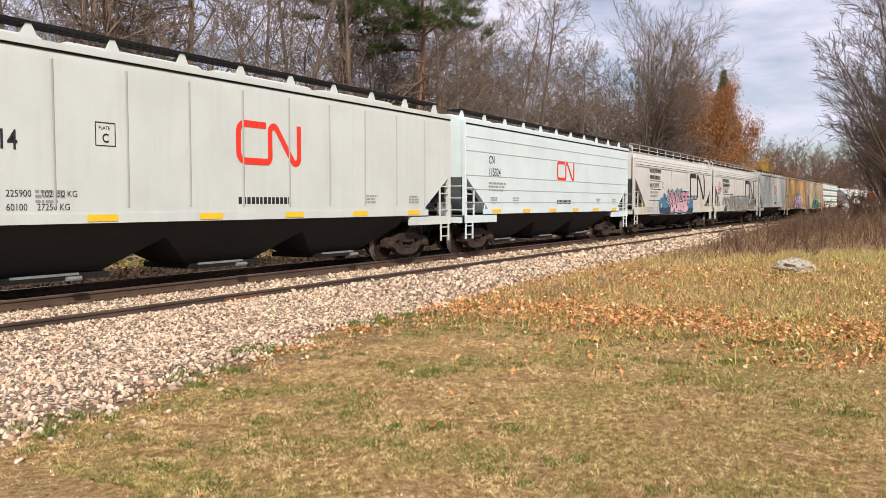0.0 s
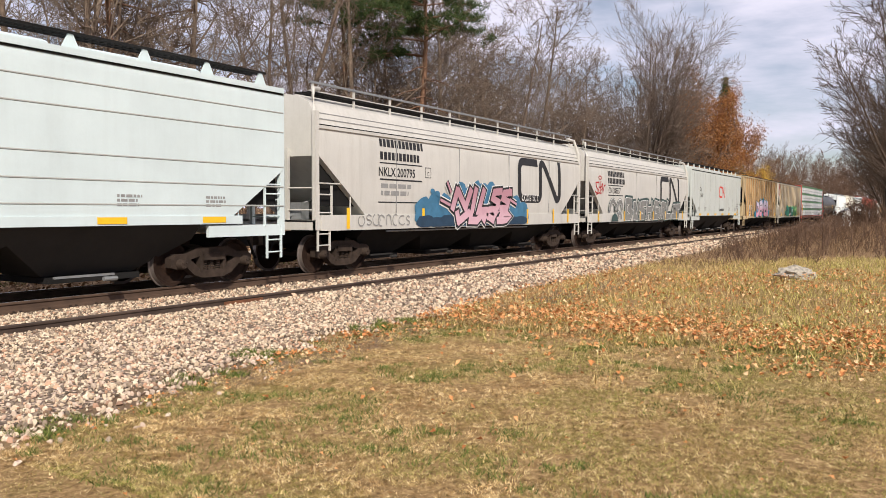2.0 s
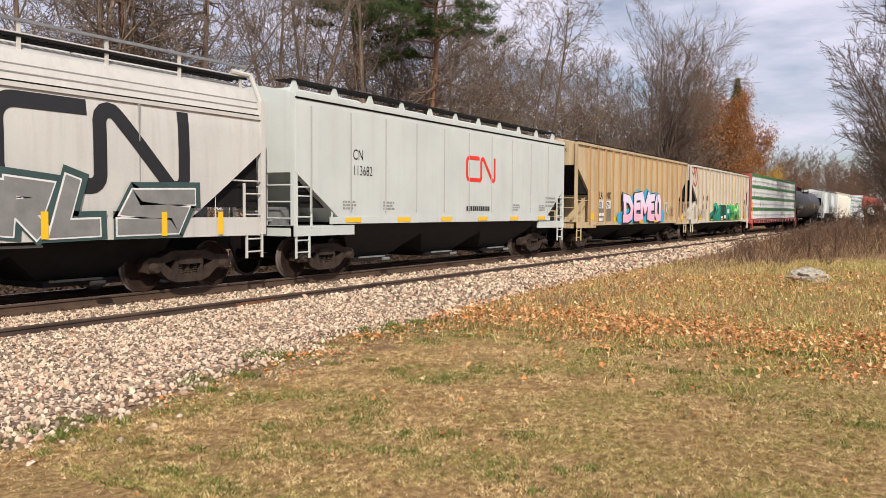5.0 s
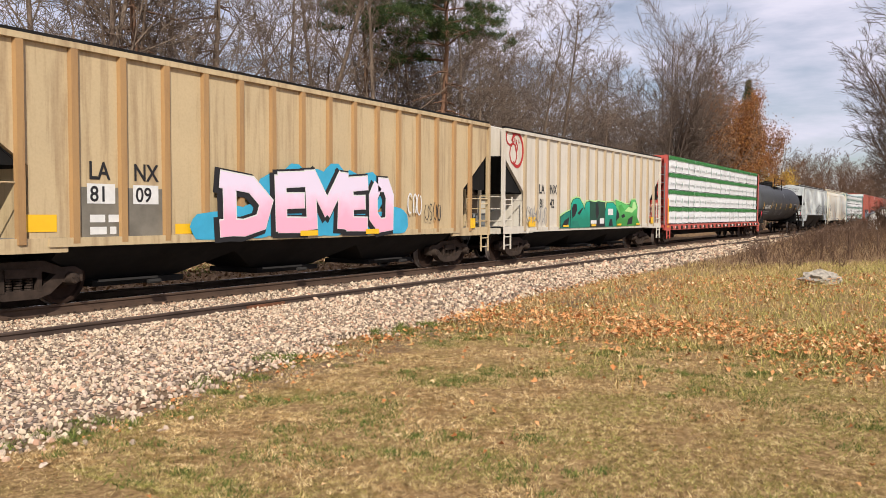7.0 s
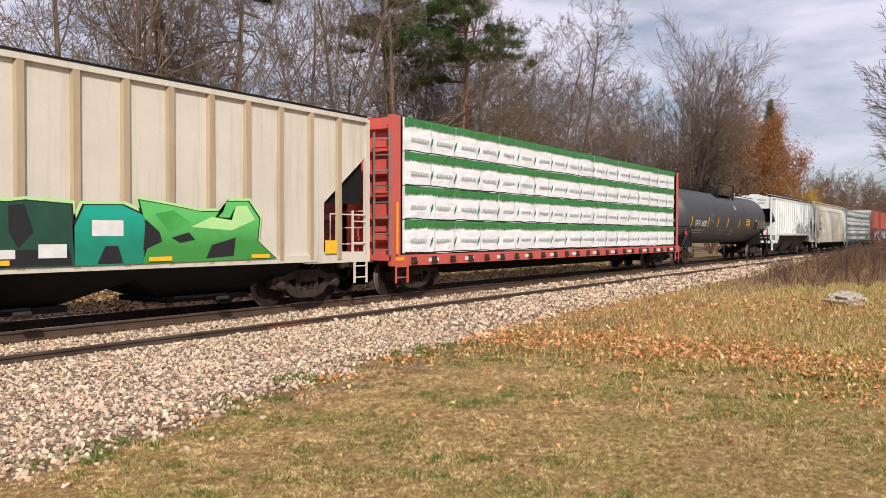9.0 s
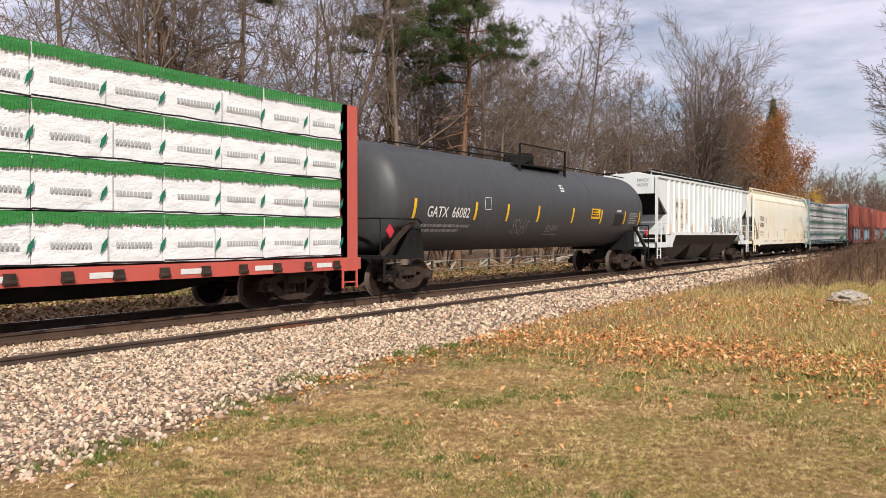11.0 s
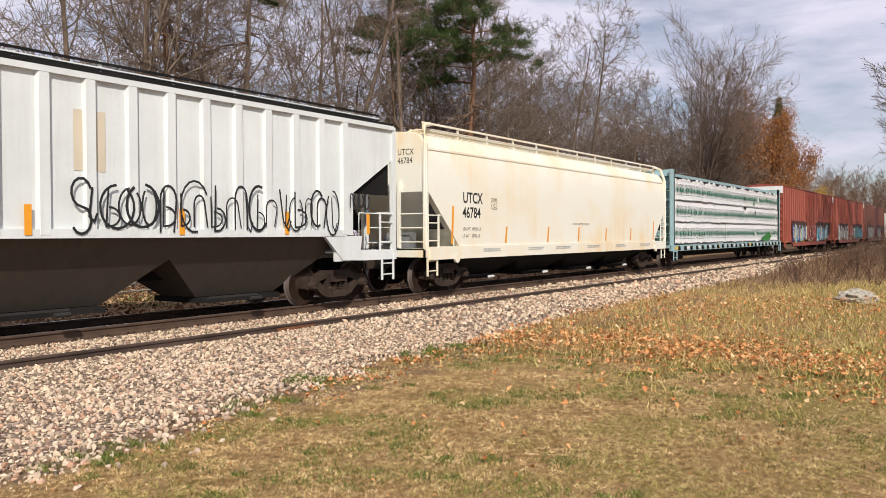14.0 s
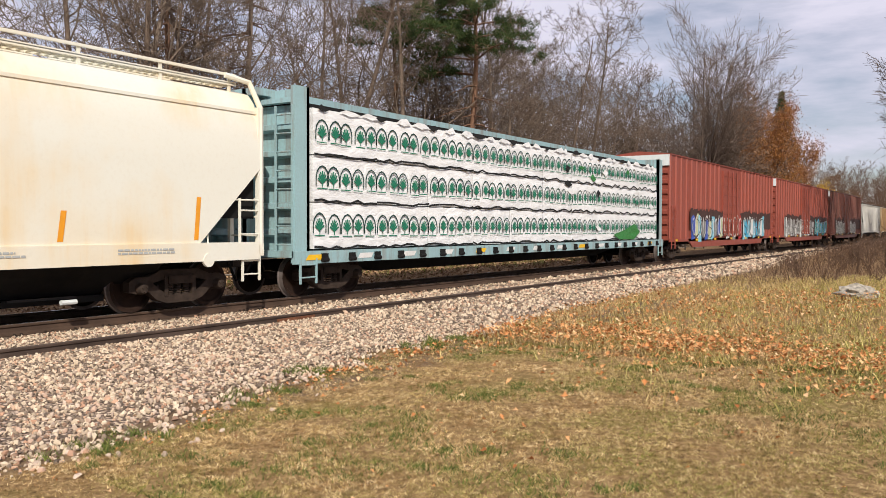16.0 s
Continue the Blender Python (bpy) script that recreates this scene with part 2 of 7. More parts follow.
def stone_material():
    k = Nodes("pale_limestone", 0.85, 0, 0.2)
    tone = k.ramp(k.island(), [(0.0, (0.06, 0.045, 0.032)), (0.16, (0.22, 0.165, 0.12)), (0.4, (0.55, 0.435, 0.305)), (0.70, (0.76, 0.63, 0.465)), (0.87, (0.52, 0.30, 0.19)), (1.0, (0.10, 0.075, 0.055))])
    return k.done(k.mix(k.ramp(k.noise(30, 4), [(0.4, 0.0), (0.8, 0.5)]), tone, (0.35, 0.28, 0.22)), k.noise(60, 4), 0.3, 0.01)


def bed_material():
    k = Nodes("ballast_bed", 0.95, 0, 0.0)
    vor = k.n.new("ShaderNodeTexVoronoi")
    vor.inputs["Scale"].default_value = 19.0
    k.l.new(k.co, vor.inputs["Vector"])
    tone = k.ramp(vor.outputs["Color"], [(0.0, (0.22, 0.16, 0.12)), (0.3, (0.50, 0.375, 0.28)), (0.7, (0.67, 0.535, 0.42)), (1.0, (0.50, 0.31, 0.22))])
    gap = k.ramp(vor.outputs["Distance"], [(0.28, 0.0), (0.58, 0.9)])
    # oily grime and the shade under the train, both painted dark across the track
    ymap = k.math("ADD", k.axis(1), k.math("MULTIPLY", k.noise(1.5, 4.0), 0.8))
    grime_and_shade = k.ramp(k.math("MULTIPLY", k.math("SUBTRACT", ymap, 12.0), 0.1), [(0.12, 0.0), (0.17, 0.92), (0.42, 0.92), (0.55, 0.5)])
    tone = k.mix(grime_and_shade, tone, (0.030, 0.024, 0.020))
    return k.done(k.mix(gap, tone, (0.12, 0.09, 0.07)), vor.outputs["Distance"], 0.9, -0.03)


M_STONE, M_BED = stone_material(), bed_material()


def toe(x):
    """The ragged near edge of the ballast."""
    base = float(np.interp(x, [2.0, 3.7, 6.0, 9.0, 12.5, 18.0, 28.0, 42.0, 62.0, 100.0], [5.7, 6.15, 6.75, 7.35, 7.45, 8.1, 8.3, 8.7, 10.3, 11.2]))
    return base + 0.22 * noise.noise((x * 0.45, 2.0, 0)) + 0.24 * noise.noise((x * 1.7, 5.0, 0)) + 0.12 * noise.noise((x * 5.1, 1.0, 0))


def bed_z(y):
    """Top of the ballast bed across the track."""
    return float(np.interp(y, [5.8, 7.4, 10.0, 12.3, 13.0, 15.0, 16.2, 17.6], [-0.03, 0.03, 0.075, 0.10, 0.115, 0.11, 0.08, -0.06]))


def build_bed():
    xs = np.concatenate([[-120, -60, -20], np.linspace(-5, 60, 200), np.linspace(62, 160, 50), [200, 300, 600, 1200]])
    v, f, m = [], [], 14
    for x in xs:
        near = toe(x)
        for j in range(m):
            y = near + (17.6 - near) * j / (m - 1)
            v.append((x, y, (bed_z(y) if j else -0.03) + 0.012 * noise.noise((x * 2, y * 2, 0))))
    f = [(i * m + j, (i + 1) * m + j, (i + 1) * m + j + 1, i * m + j + 1) for i in range(len(xs) - 1) for j in range(m - 1)]
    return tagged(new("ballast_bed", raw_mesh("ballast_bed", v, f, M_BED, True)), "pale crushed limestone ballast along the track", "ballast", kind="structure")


BED = build_bed()

# ---------------------------------------------------------------- track
M_RAIL = plain("rusty_rail_web", (0.105, 0.064, 0.042), 0.8, 0.1, 0.4, 3.0)
M_RAILTOP = plain("shiny_rail_head", (0.45, 0.42, 0.40), 0.25, 0.9, 0.2)
M_OLDRAIL = plain("dark_weathered_rail", (0.105, 0.072, 0.055), 0.7, 0.2, 0.55, 1.2)
M_TIE = plain("tarred_timber", (0.055, 0.04, 0.03), 0.85, 0, 0.5, 4.0)
RAIL_SECTION = [(-0.070, 0.0), (0.070, 0.0), (0.070, 0.012), (0.016, 0.032), (0.010, 0.060), (0.010, 0.125), (0.034, 0.142), (0.036, 0.170),
                (0.028, 0.181), (-0.028, 0.181), (-0.036, 0.170), (-0.034, 0.142), (-0.010, 0.125), (-0.010, 0.060), (-0.016, 0.032), (-0.070, 0.012)]


def build_track():
    for y in (TRACK_Y - 0.755, TRACK_Y + 0.755):
        rail = tagged(new("rail", Geo().prism([(y + a, RAIL_Z - 0.185 + b) for a, b in RAIL_SECTION], -120, 1200, "x").mesh("rail", M_RAIL)),
                      "rust-brown steel rail of the main track", "rail", "rails of the track", "structure")
        part("rail_head", Geo().box(-120, 1200, y - 0.027, y + 0.027, RAIL_Z - 0.004, RAIL_Z - 0.001), M_RAILTOP, rail, "polished running surface")
    # one tie with its plates and spikes, then copies
    tie = new("sleeper", Geo().box(-0.115, 0.115, -1.29, 1.29, -0.17, 0.0).mesh("sleeper", M_TIE))
    tagged(tie, "dark tarred timber sleeper in ballast", "sleeper", "sleepers of the track", "structure")
    for y in (-0.755, 0.755):
        g = Geo().box(-0.10, 0.10, y - 0.19, y + 0.19, 0.002, 0.020)
        for sx in (-0.06, 0.06):
            for sy in (-0.085, 0.085):
                g.box(sx - 0.012, sx + 0.012, y + sy - 0.02, y + sy + 0.02, 0.018, 0.055)
        part("tie_plate", g, M_STEEL, tie)
    x0, first = -14.0, True
    for i in range(150):
        m = pose(x0 + i * 0.53, TRACK_Y, RAIL_Z - 0.207)
        if first:
            tie.matrix_basis, first = m, False
        else:
            copy_thing(tie, m)
    # a spare rail lies on the ballast beside the track
    old = Geo().prism([(a * 0.95, b * 0.95) for a, b in RAIL_SECTION], -30, 11.6, "x")
    ob = new("spare_rail", old.mesh("spare_rail", M_OLDRAIL))
    ob.matrix_basis = pose(0, 11.22, 0.036)
    tagged(ob, "dark weathered spare rail lying on the ballast", "rail")
    ob = new("spare_rail", Geo().prism([(a * 0.95, b * 0.95) for a, b in RAIL_SECTION], 11.62, 150, "x").mesh("spare_rail", M_OLDRAIL))
    ob.matrix_basis = pose(0, 11.22, 0.036)
    tagged(ob, "dark weathered spare rail with rusty joint on the ballast", "rail")
    j = Geo().box(11.1, 12.1, -0.055, -0.022, 0.035, 0.115)
    for bx in (11.25, 11.5, 11.75, 11.95):
        j.lathe([(-0.025, 0.02), (0.0, 0.02)], "y", 6, (bx, -0.055, 0.075))
    part("joint_bar", j, plain("bright_rust", (0.21, 0.085, 0.04), 0.85, 0, 0.5, 8.0), ob, "orange-rusted bolted joint bar")


build_track()

# ---------------------------------------------------------------- cars: common parts
MOVING = []             # (car, place along the train)
WHEELS = []             # (wheelset, place in its truck)


def section_y(shape, z):
    """Outer half width of a car at a height."""
    return float(np.interp(z, [p[1] for p in shape], [p[0] for p in shape]))


FLAT = [(1.55, 0.0), (1.55, 5.5)]


def lettering(name, words, size, x, z, material, parent, shape=FLAT, stretch=1.0, proud=0.007, bold=0.0, turn=0.0, label="", space=1.0, shear=0.0):
    """Writing in the built-in font on the near side of a car; x and z give the lower left corner."""
    cu = bpy.data.curves.new(name, "FONT")
    cu.body, cu.size, cu.offset, cu.space_character, cu.shear, cu.resolution_u = words, size / 0.73, bold, space, shear, 3
    tmp = bpy.data.objects.new(name, cu)
    me = bpy.data.meshes.new_from_object(tmp)
    bpy.data.objects.remove(tmp)
    c, s = math.cos(radians(turn)), math.sin(radians(turn))
    for p in me.vertices:
        a, b = p.co.x * stretch, p.co.y
        u, w = x + a * c - b * s, z + a * s + b * c
        p.co = (u, -section_y(shape, w) - proud, w)
    me.materials.clear()
    me.materials.append(material)
    ob = new(name, me)
    ob.parent = parent
    return tagged(ob, label)


def ribbon(pts, width, shape=FLAT, proud=0.007, geo=None):
    """A painted stroke through (x, z) points on the near side, with mitred corners."""
    g = geo or Geo()
    dense = [pts[0]]
    for (xa, za), (xb, zb) in zip(pts, pts[1:]):
        k = max(1, int(math.hypot(xb - xa, zb - za) / 0.22))
        dense += [(xa + (xb - xa) * i / k, za + (zb - za) * i / k) for i in range(1, k + 1)]
    pts = dense
    n, v = len(pts), []
    for i, (x, z) in enumerate(pts):
        a, b = pts[max(i - 1, 0)], pts[min(i + 1, n - 1)]
        d1 = Vector((x - a[0], z - a[1])).normalized() if i else Vector((b[0] - x, b[1] - z)).normalized()
        d2 = Vector((b[0] - x, b[1] - z)).normalized() if i < n - 1 else d1
        t = (d1 + d2).normalized() if (d1 + d2).length > 1e-6 else d1
        k = 1 / max(0.5, t.dot(d1))
        nx, nz = -t.y * width / 2 * k, t.x * width / 2 * k
        for s in (1, -1):
            w = z + nz * s
            v.append((x + nx * s, -section_y(shape, w) - proud, w))
    f = [(2 * i, 2 * i + 1, 2 * i + 3, 2 * i + 2) for i in range(n - 1)]
    return g.add(v, f)


def patch(pts, shape=FLAT, proud=0.007, geo=None):
    """A flat painted area with an outline of (x, z) points, star-shaped about its middle."""
    g = geo or Geo()
    cx, cz = sum(p[0] for p in pts) / len(pts), sum(p[1] for p in pts) / len(pts)
    v = [(x, -section_y(shape, z) - proud, z) for x, z in [(cx, cz)] + list(pts)]
    n = len(pts)
    return g.add(v, [(0, 1 + i, 1 + (i + 1) % n) for i in range(n)])


def rect(x0, x1, z0, z1, shape=FLAT, proud=0.007, geo=None, lean=0.0):
    g = geo or Geo()
    k = 4
    v, f = [], []
    for i in range(k + 1):
        z = z0 + (z1 - z0) * i / k
        for x in (x0, x1):
            v.append((x + lean * i / k, -section_y(shape, z) - proud, z))
    f = [(2 * i, 2 * i + 1, 2 * i + 3, 2 * i + 2) for i in range(k)]
    return g.add(v, f)


def bars(name, x0, x1, z, rows, height, material, parent, shape=FLAT, seed=1, gap=0.6, letters=False):
    """Writing too small to read, as rows of short bars."""
    rng = random.Random(seed)
    g = Geo()
    for r in range(rows):
        x = x0
        end = x1 - rng.random() * (x1 - x0) * 0.25
        while x < end:
            w = height * (rng.uniform(0.55, 0.75) if letters else rng.uniform(0.8, 3.5))
            rect(x, min(x + w, end), z - r * height * (1 + gap), z - r * height * (1 + gap) + height, shape, 0.006, g)
            x += w + height * (0.22 if letters else 0.5)
    return part(name, g, material, parent)


def emblem(parent, x0, x1, z0, z1, material, shape=FLAT, weight=0.16):
    """The railway's emblem as two bent bands."""
    w, h = x1 - x0, z1 - z0
    s = weight * h

    def arc(cx, cz, r, a0, a1, n=6):
        return [(cx + r * math.cos(radians(a0 + (a1 - a0) * i / n)), cz + r * math.sin(radians(a0 + (a1 - a0) * i / n))) for i in range(n + 1)]
    r = h * 0.20
    a, b, c, d = x0 + s / 2, x0 + 0.50 * w, z0 + s / 2, z1 - s / 2
    first = [(x0 + 0.44 * w, d)] + arc(a + r, d - r, r, 90, 180) + arc(a + r, c + r, r, 180, 270)
    first += arc(b - r * 0.6, c + r * 0.6, r * 0.6, 270, 360, 4)
    q = h * 0.13
    first += arc(b + q, d - q, q, 180, 35, 5)
    e = x1 - s / 2
    first += arc(e - q, c + q, q, 215, 360, 5) + [(e, z1)]
    part("emblem", ribbon(first, s, shape, 0.008), material, parent, "stylised bent-band emblem")


def rimmed(me):
    """Gives the worn tread and rim of the wheels a bright metal."""
    me.materials.append(M_TREAD)
    for p in me.polygons:
        r = [math.hypot(me.vertices[i].co.x, me.vertices[i].co.z) for i in p.vertices]
        if min(r) > 0.43:
            p.material_index = 1
    return me


def end_lettering(words, size, x, y, z, parent):
    """Writing on the end of a car that faces the head of the train."""
    ob = lettering("lettering", words, size, 0, 0, M_INK, parent, FLAT, 0.85)
    for p in ob.data.vertices:
        p.co = (x - 0.006, y - p.co.x, z + p.co.z)
    return ob


def truck_meshes():
    """Meshes of a two-axle freight truck; its middle is at the rail top."""
    side = Geo()
    # the frame as bars round the spring window
    side.prism([(-1.12, 0.40), (-1.12, 0.58), (-0.98, 0.66), (-0.72, 0.66), (-0.42, 0.78), (-0.30, 0.78), (-0.30, 0.62), (-0.62, 0.54), (-0.74, 0.40), (-0.98, 0.36)], -0.09, 0.09)
    side.prism([(1.12, 0.40), (0.98, 0.36), (0.74, 0.40), (0.62, 0.54), (0.30, 0.62), (0.30, 0.78), (0.42, 0.78), (0.72, 0.66), (0.98, 0.66), (1.12, 0.58)], -0.09, 0.09)
    side.box(-0.30, 0.30, -0.09, 0.09, 0.66, 0.78)
    side.prism([(-0.74, 0.40), (-0.62, 0.54), (-0.30, 0.30), (0.30, 0.30), (0.62, 0.54), (0.74, 0.40), (0.52, 0.22), (0.30, 0.15), (-0.30, 0.15), (-0.52, 0.22)], -0.09, 0.09)
    side.box(-0.36, -0.28, -0.10, 0.10, 0.28, 0.68).box(0.28, 0.36, -0.10, 0.10, 0.28, 0.68)
    spring = Geo()
    for x in (-0.18, 0.0, 0.18):
        for i in range(5):
            spring.lathe([(0.0, 0.07), (0.026, 0.072)], "z", 8, (x, 0, 0.30 + i * 0.042))
    spring.box(-0.29, 0.29, -0.13, 0.13, 0.51, 0.66)
    cap = Geo().lathe([(-0.16, 0.05), (-0.15, 0.085), (-0.10, 0.105), (0.02, 0.115), (0.10, 0.115)], "y", 14)
    for k in range(3):
        a = radians(120 * k + 30)
        cap.lathe([(-0.18, 0.018), (-0.15, 0.018)], "y", 6, (0.055 * math.cos(a), 0, 0.055 * math.sin(a)))
    bolster = Geo().prism([(-0.98, 0.52), (0.98, 0.52), (0.98, 0.64), (0.4, 0.80), (-0.4, 0.80), (-0.98, 0.64)], -0.2, 0.2, "x")
    bolster.box(-0.16, 0.16, -0.2, 0.2, 0.78, 0.95)
    for sx in (-0.36, 0.36):
        bolster.box(sx - 0.04, sx + 0.04, -0.9, 0.9, 0.36, 0.50)
    axle = Geo().lathe([(-0.95, 0.07), (-0.8, 0.075), (0.8, 0.075), (0.95, 0.07)], "y", 10)
    for s in (-1, 1):
        prof = [(0.68, 0.485), (0.705, 0.485), (0.715, 0.462), (0.815, 0.452), (0.815, 0.39), (0.775, 0.36), (0.755, 0.20), (0.80, 0.14), (0.84, 0.12), (0.66, 0.12), (0.66, 0.38), (0.68, 0.42)]
        axle.lathe([(s * a, r) for a, r in prof], "y", 28)
    return (bolster.mesh("truck", M_STEEL), side.mesh("side_frame", M_STEEL), spring.mesh("spring", M_STEEL), cap.mesh("bearing_cap", M_STEEL, 40),
            rimmed(axle.mesh("wheelset", M_WHEEL, 35)))


TRUCK = truck_meshes()
ROT = random.Random(4)


def add_truck(car, x):
    bolster, side, spring, cap, axle = TRUCK
    tr = part("truck", bolster, None, car, "rusty cast-steel two-axle truck", at=pose(x, 0, 0))
    for y, rz in ((-0.98, 0), (0.98, 180)):
        part("side_frame", side, None, tr, at=pose(0, y, 0, 0, 0, rz))
        part("spring", spring, None, tr, at=pose(0, y, 0))
        for bx in (-0.89, 0.89):
            part("bearing_cap", cap, None, tr, at=pose(bx, y - (0.07 if y < 0 else -0.07), 0.457, 0, 0, rz))
    for bx in (-0.89, 0.89):
        w = part("wheelset", axle, None, tr, at=pose(bx, 0, 0.457))
        WHEELS.append((w, bx))


def new_car(name, s0, s1, label, category, group=""):
    """An empty at the middle of a car, at the rail top; s0 and s1 are its coupler faces along the train."""
    car = new(name)
    car.empty_display_size = 0.5
    mid = (s0 + s1) / 2
    tagged(car, label, category, group)
    MOVING.append((car, mid))
    length = s1 - s0
    for sx in (-1, 1):
        add_truck(car, sx * (length / 2 - 2.15))
        g = Geo().box(min(sx * (length / 2 - 0.75), sx * length / 2 - sx * 0.12), max(sx * (length / 2 - 0.75), sx * length / 2 - sx * 0.12), -0.09, 0.09, 0.74, 0.98)
        g.box(min(sx * (length / 2 - 0.25), sx * length / 2), max(sx * (length / 2 - 0.25), sx * length / 2), -0.16, 0.16, 0.70, 1.02)
        part("coupler", g, M_STEEL, car, "rusty knuckle coupler")
        hose = [(sx * (length / 2 - 0.35), -0.35, 0.85), (sx * (length / 2 - 0.15), -0.34, 0.50), (sx * (length / 2 - 0.02), -0.25, 0.42)]
        part("air_hose", Geo().tube(hose, 0.03, 6), M_BLACK, car)
    return car, length


def ladder(parent, x, y0, y1, z0, z1, material, across=True, steps=None, name="ladder"):
    """Two stiles and round rungs; across: the ladder lies in a side (along x from y0 to y1 as x range)."""
    g = Geo()
    n = steps or max(2, int((z1 - z0) / 0.36))
    for a in (y0, y1):
        p = (a, x) if across else (x, a)
        g.box(p[0] - 0.019, p[0] + 0.019, p[1] - 0.022, p[1] + 0.022, z0, z1)
    for i in range(n):
        z = z0 + (i + 0.5) * (z1 - z0) / n
        a, b = ((y0, x, z), (y1, x, z)) if across else ((x, y0, z), (x, y1, z))
        g.tube([a, b], 0.018, 6)
    return part(name, g, material, parent)


def hull(shape, x0, x1, nose, sill, roof):
    """A hopper body: the section (half width, z), both sides and the roof, drawn along x; its lower ends slope in.
    nose: (height where the slope starts, how far it runs in at the sill)."""
    most = nose[2] if len(nose) > 2 else nose[1]
    zs = sorted({sill, nose[0], nose[0] - most * (nose[0] - sill) / nose[1], *[p[1] for p in shape if sill < p[1] < shape[-1][1]], shape[-1][1]})
    ring = [(-section_y(shape, z), z) for z in zs]
    ring = ring + list(roof) + [(-y, z) for y, z in reversed(ring)]

    def at(z, end):
        k = min(most, max(0.0, (nose[0] - z) / (nose[0] - sill)) * nose[1])
        return x1 - k if end else x0 + k
    g = Geo()
    n = len(ring)
    v = [(at(z, 0), y, z) for y, z in ring] + [(at(z, 1), y, z) for y, z in ring]
    f = [(i, i + n, i + 1 + n, i + 1) for i in range(n - 1)] + [(0, n - 1, 2 * n - 1, n)]
    # ends as strips between the two sides
    half = n // 2
    for o in (0, n):
        for i in range(half):
            j, m = n - 1 - i, n - 2 - i
            q = [o + i, o + i + 1, o + m, o + j]
            q = [a for k, a in enumerate(q) if a not in q[:k]]
            if len(q) > 2:
                f.append(tuple(q))
    return g.add(v, f)


def running_board(car, x0, x1, z, y, material, posts, rail=0.0, tooth=False, post_mat=None):
    """A roof walkway with its supports, along the near and far side of the hatches."""
    for sy in (-1, 1):
        g = Geo()
        a, b = sorted((sy * y, sy * (y - 0.42)))
        n = 3
        for i in range(n):
            yy = a + (b - a) * i / (n - 1)
            g.box(x0, x1, yy - 0.02, yy + 0.02, z, z + 0.045)
        k = int((x1 - x0) / 0.16)
        for i in range(k):
            xx = x0 + (x1 - x0) * (i + 0.5) / k
            g.box(xx - 0.03, xx + 0.03, a, b, z + 0.012, z + 0.040)
        part("running_board", g, material, car, "metal grating roof walk")
        for i in range(posts):
            xx = x0 + 0.15 + (x1 - x0 - 0.3) * i / (posts - 1)
            q = Geo()
            yo = sy * y
            if tooth:
                q.prism([(xx - 0.20, z - 0.30), (xx + 0.20, z - 0.30), (xx + 0.02, z + 0.05), (xx - 0.02, z + 0.05)], min(yo, yo - sy * 0.04), max(yo, yo - sy * 0.04))
            else:
                q.box(xx - 0.03, xx + 0.03, min(yo, yo - sy * 0.04), max(yo, yo - sy * 0.04), z - 0.30, z + 0.06 + rail)
            part("walk_bracket", q, post_mat or material, car)
    if rail:
        part("edge_rail", Geo().box(x0, x1, -y - 0.02, -y + 0.02, z + 0.03, z + 0.07), post_mat or material, car)


def hatches(car, x0, x1, z, material, n=4):
    for i in range(n):
        a, b = x0 + (x1 - x0) * (i + 0.08) / n, x0 + (x1 - x0) * (i + 0.92) / n
        g = Geo().prism([(-0.33, z - 0.06), (0.33, z - 0.06), (0.33, z + 0.06), (0.2, z + 0.12), (-0.2, z + 0.12), (-0.33, z + 0.06)], a, b, "x")
        part("hatch", g, material, car)


def bays(car, x0, x1, n, sill, low, material, gate=M_GALV, half=1.3):
    """Discharge hoppers under the sill, each with a gate and its shaft."""
    w = (x1 - x0) / n
    for i in range(n):
        a, b = x0 + i * w, x0 + (i + 1) * w
        m = (a + b) / 2
        h, t, wb, zm = half, 0.55, w * 0.25, sill - 0.32 * (sill - low)
        hm = h + (t - h) * 0.34
        v = [(a, -h, sill), (b, -h, sill), (b, h, sill), (a, h, sill), (a, -hm, zm), (b, -hm, zm), (b, hm, zm), (a, hm, zm)]
        v += [(m - wb, -t, low + 0.12), (m + wb, -t, low + 0.12), (m + wb, t, low + 0.12), (m - wb, t, low + 0.12)]
        f = [(3, 2, 1, 0), (8, 9, 10, 11)] + [(o + i, o + (i + 1) % 4, o + 4 + (i + 1) % 4, o + 4 + i) for o in (0, 4) for i in range(4)]
        part("discharge_hopper", Geo().add(v, f), material, car)
        part("gate", Geo().box(m - wb, m + wb, -0.75, 0.75, low, low + 0.11), M_BLACK, car, "grimy sliding outlet gate")
        part("gate_rail", Geo().box(m - wb, m + 0.25, -0.95, -0.90, low + 0.10, low + 0.14), M_GALV if material is M_BAY else M_BAY, car)
        part("gate_shaft", Geo().tube([(m - 0.14, -1.15, low + 0.06), (m + 0.14, -1.15, low + 0.06)], 0.042, 8), gate, car)
    part("centre_sill", Geo().box(x0 - 2.6, x1 + 2.6, -0.18, 0.18, 0.72, 1.02), M_BLACK, car)


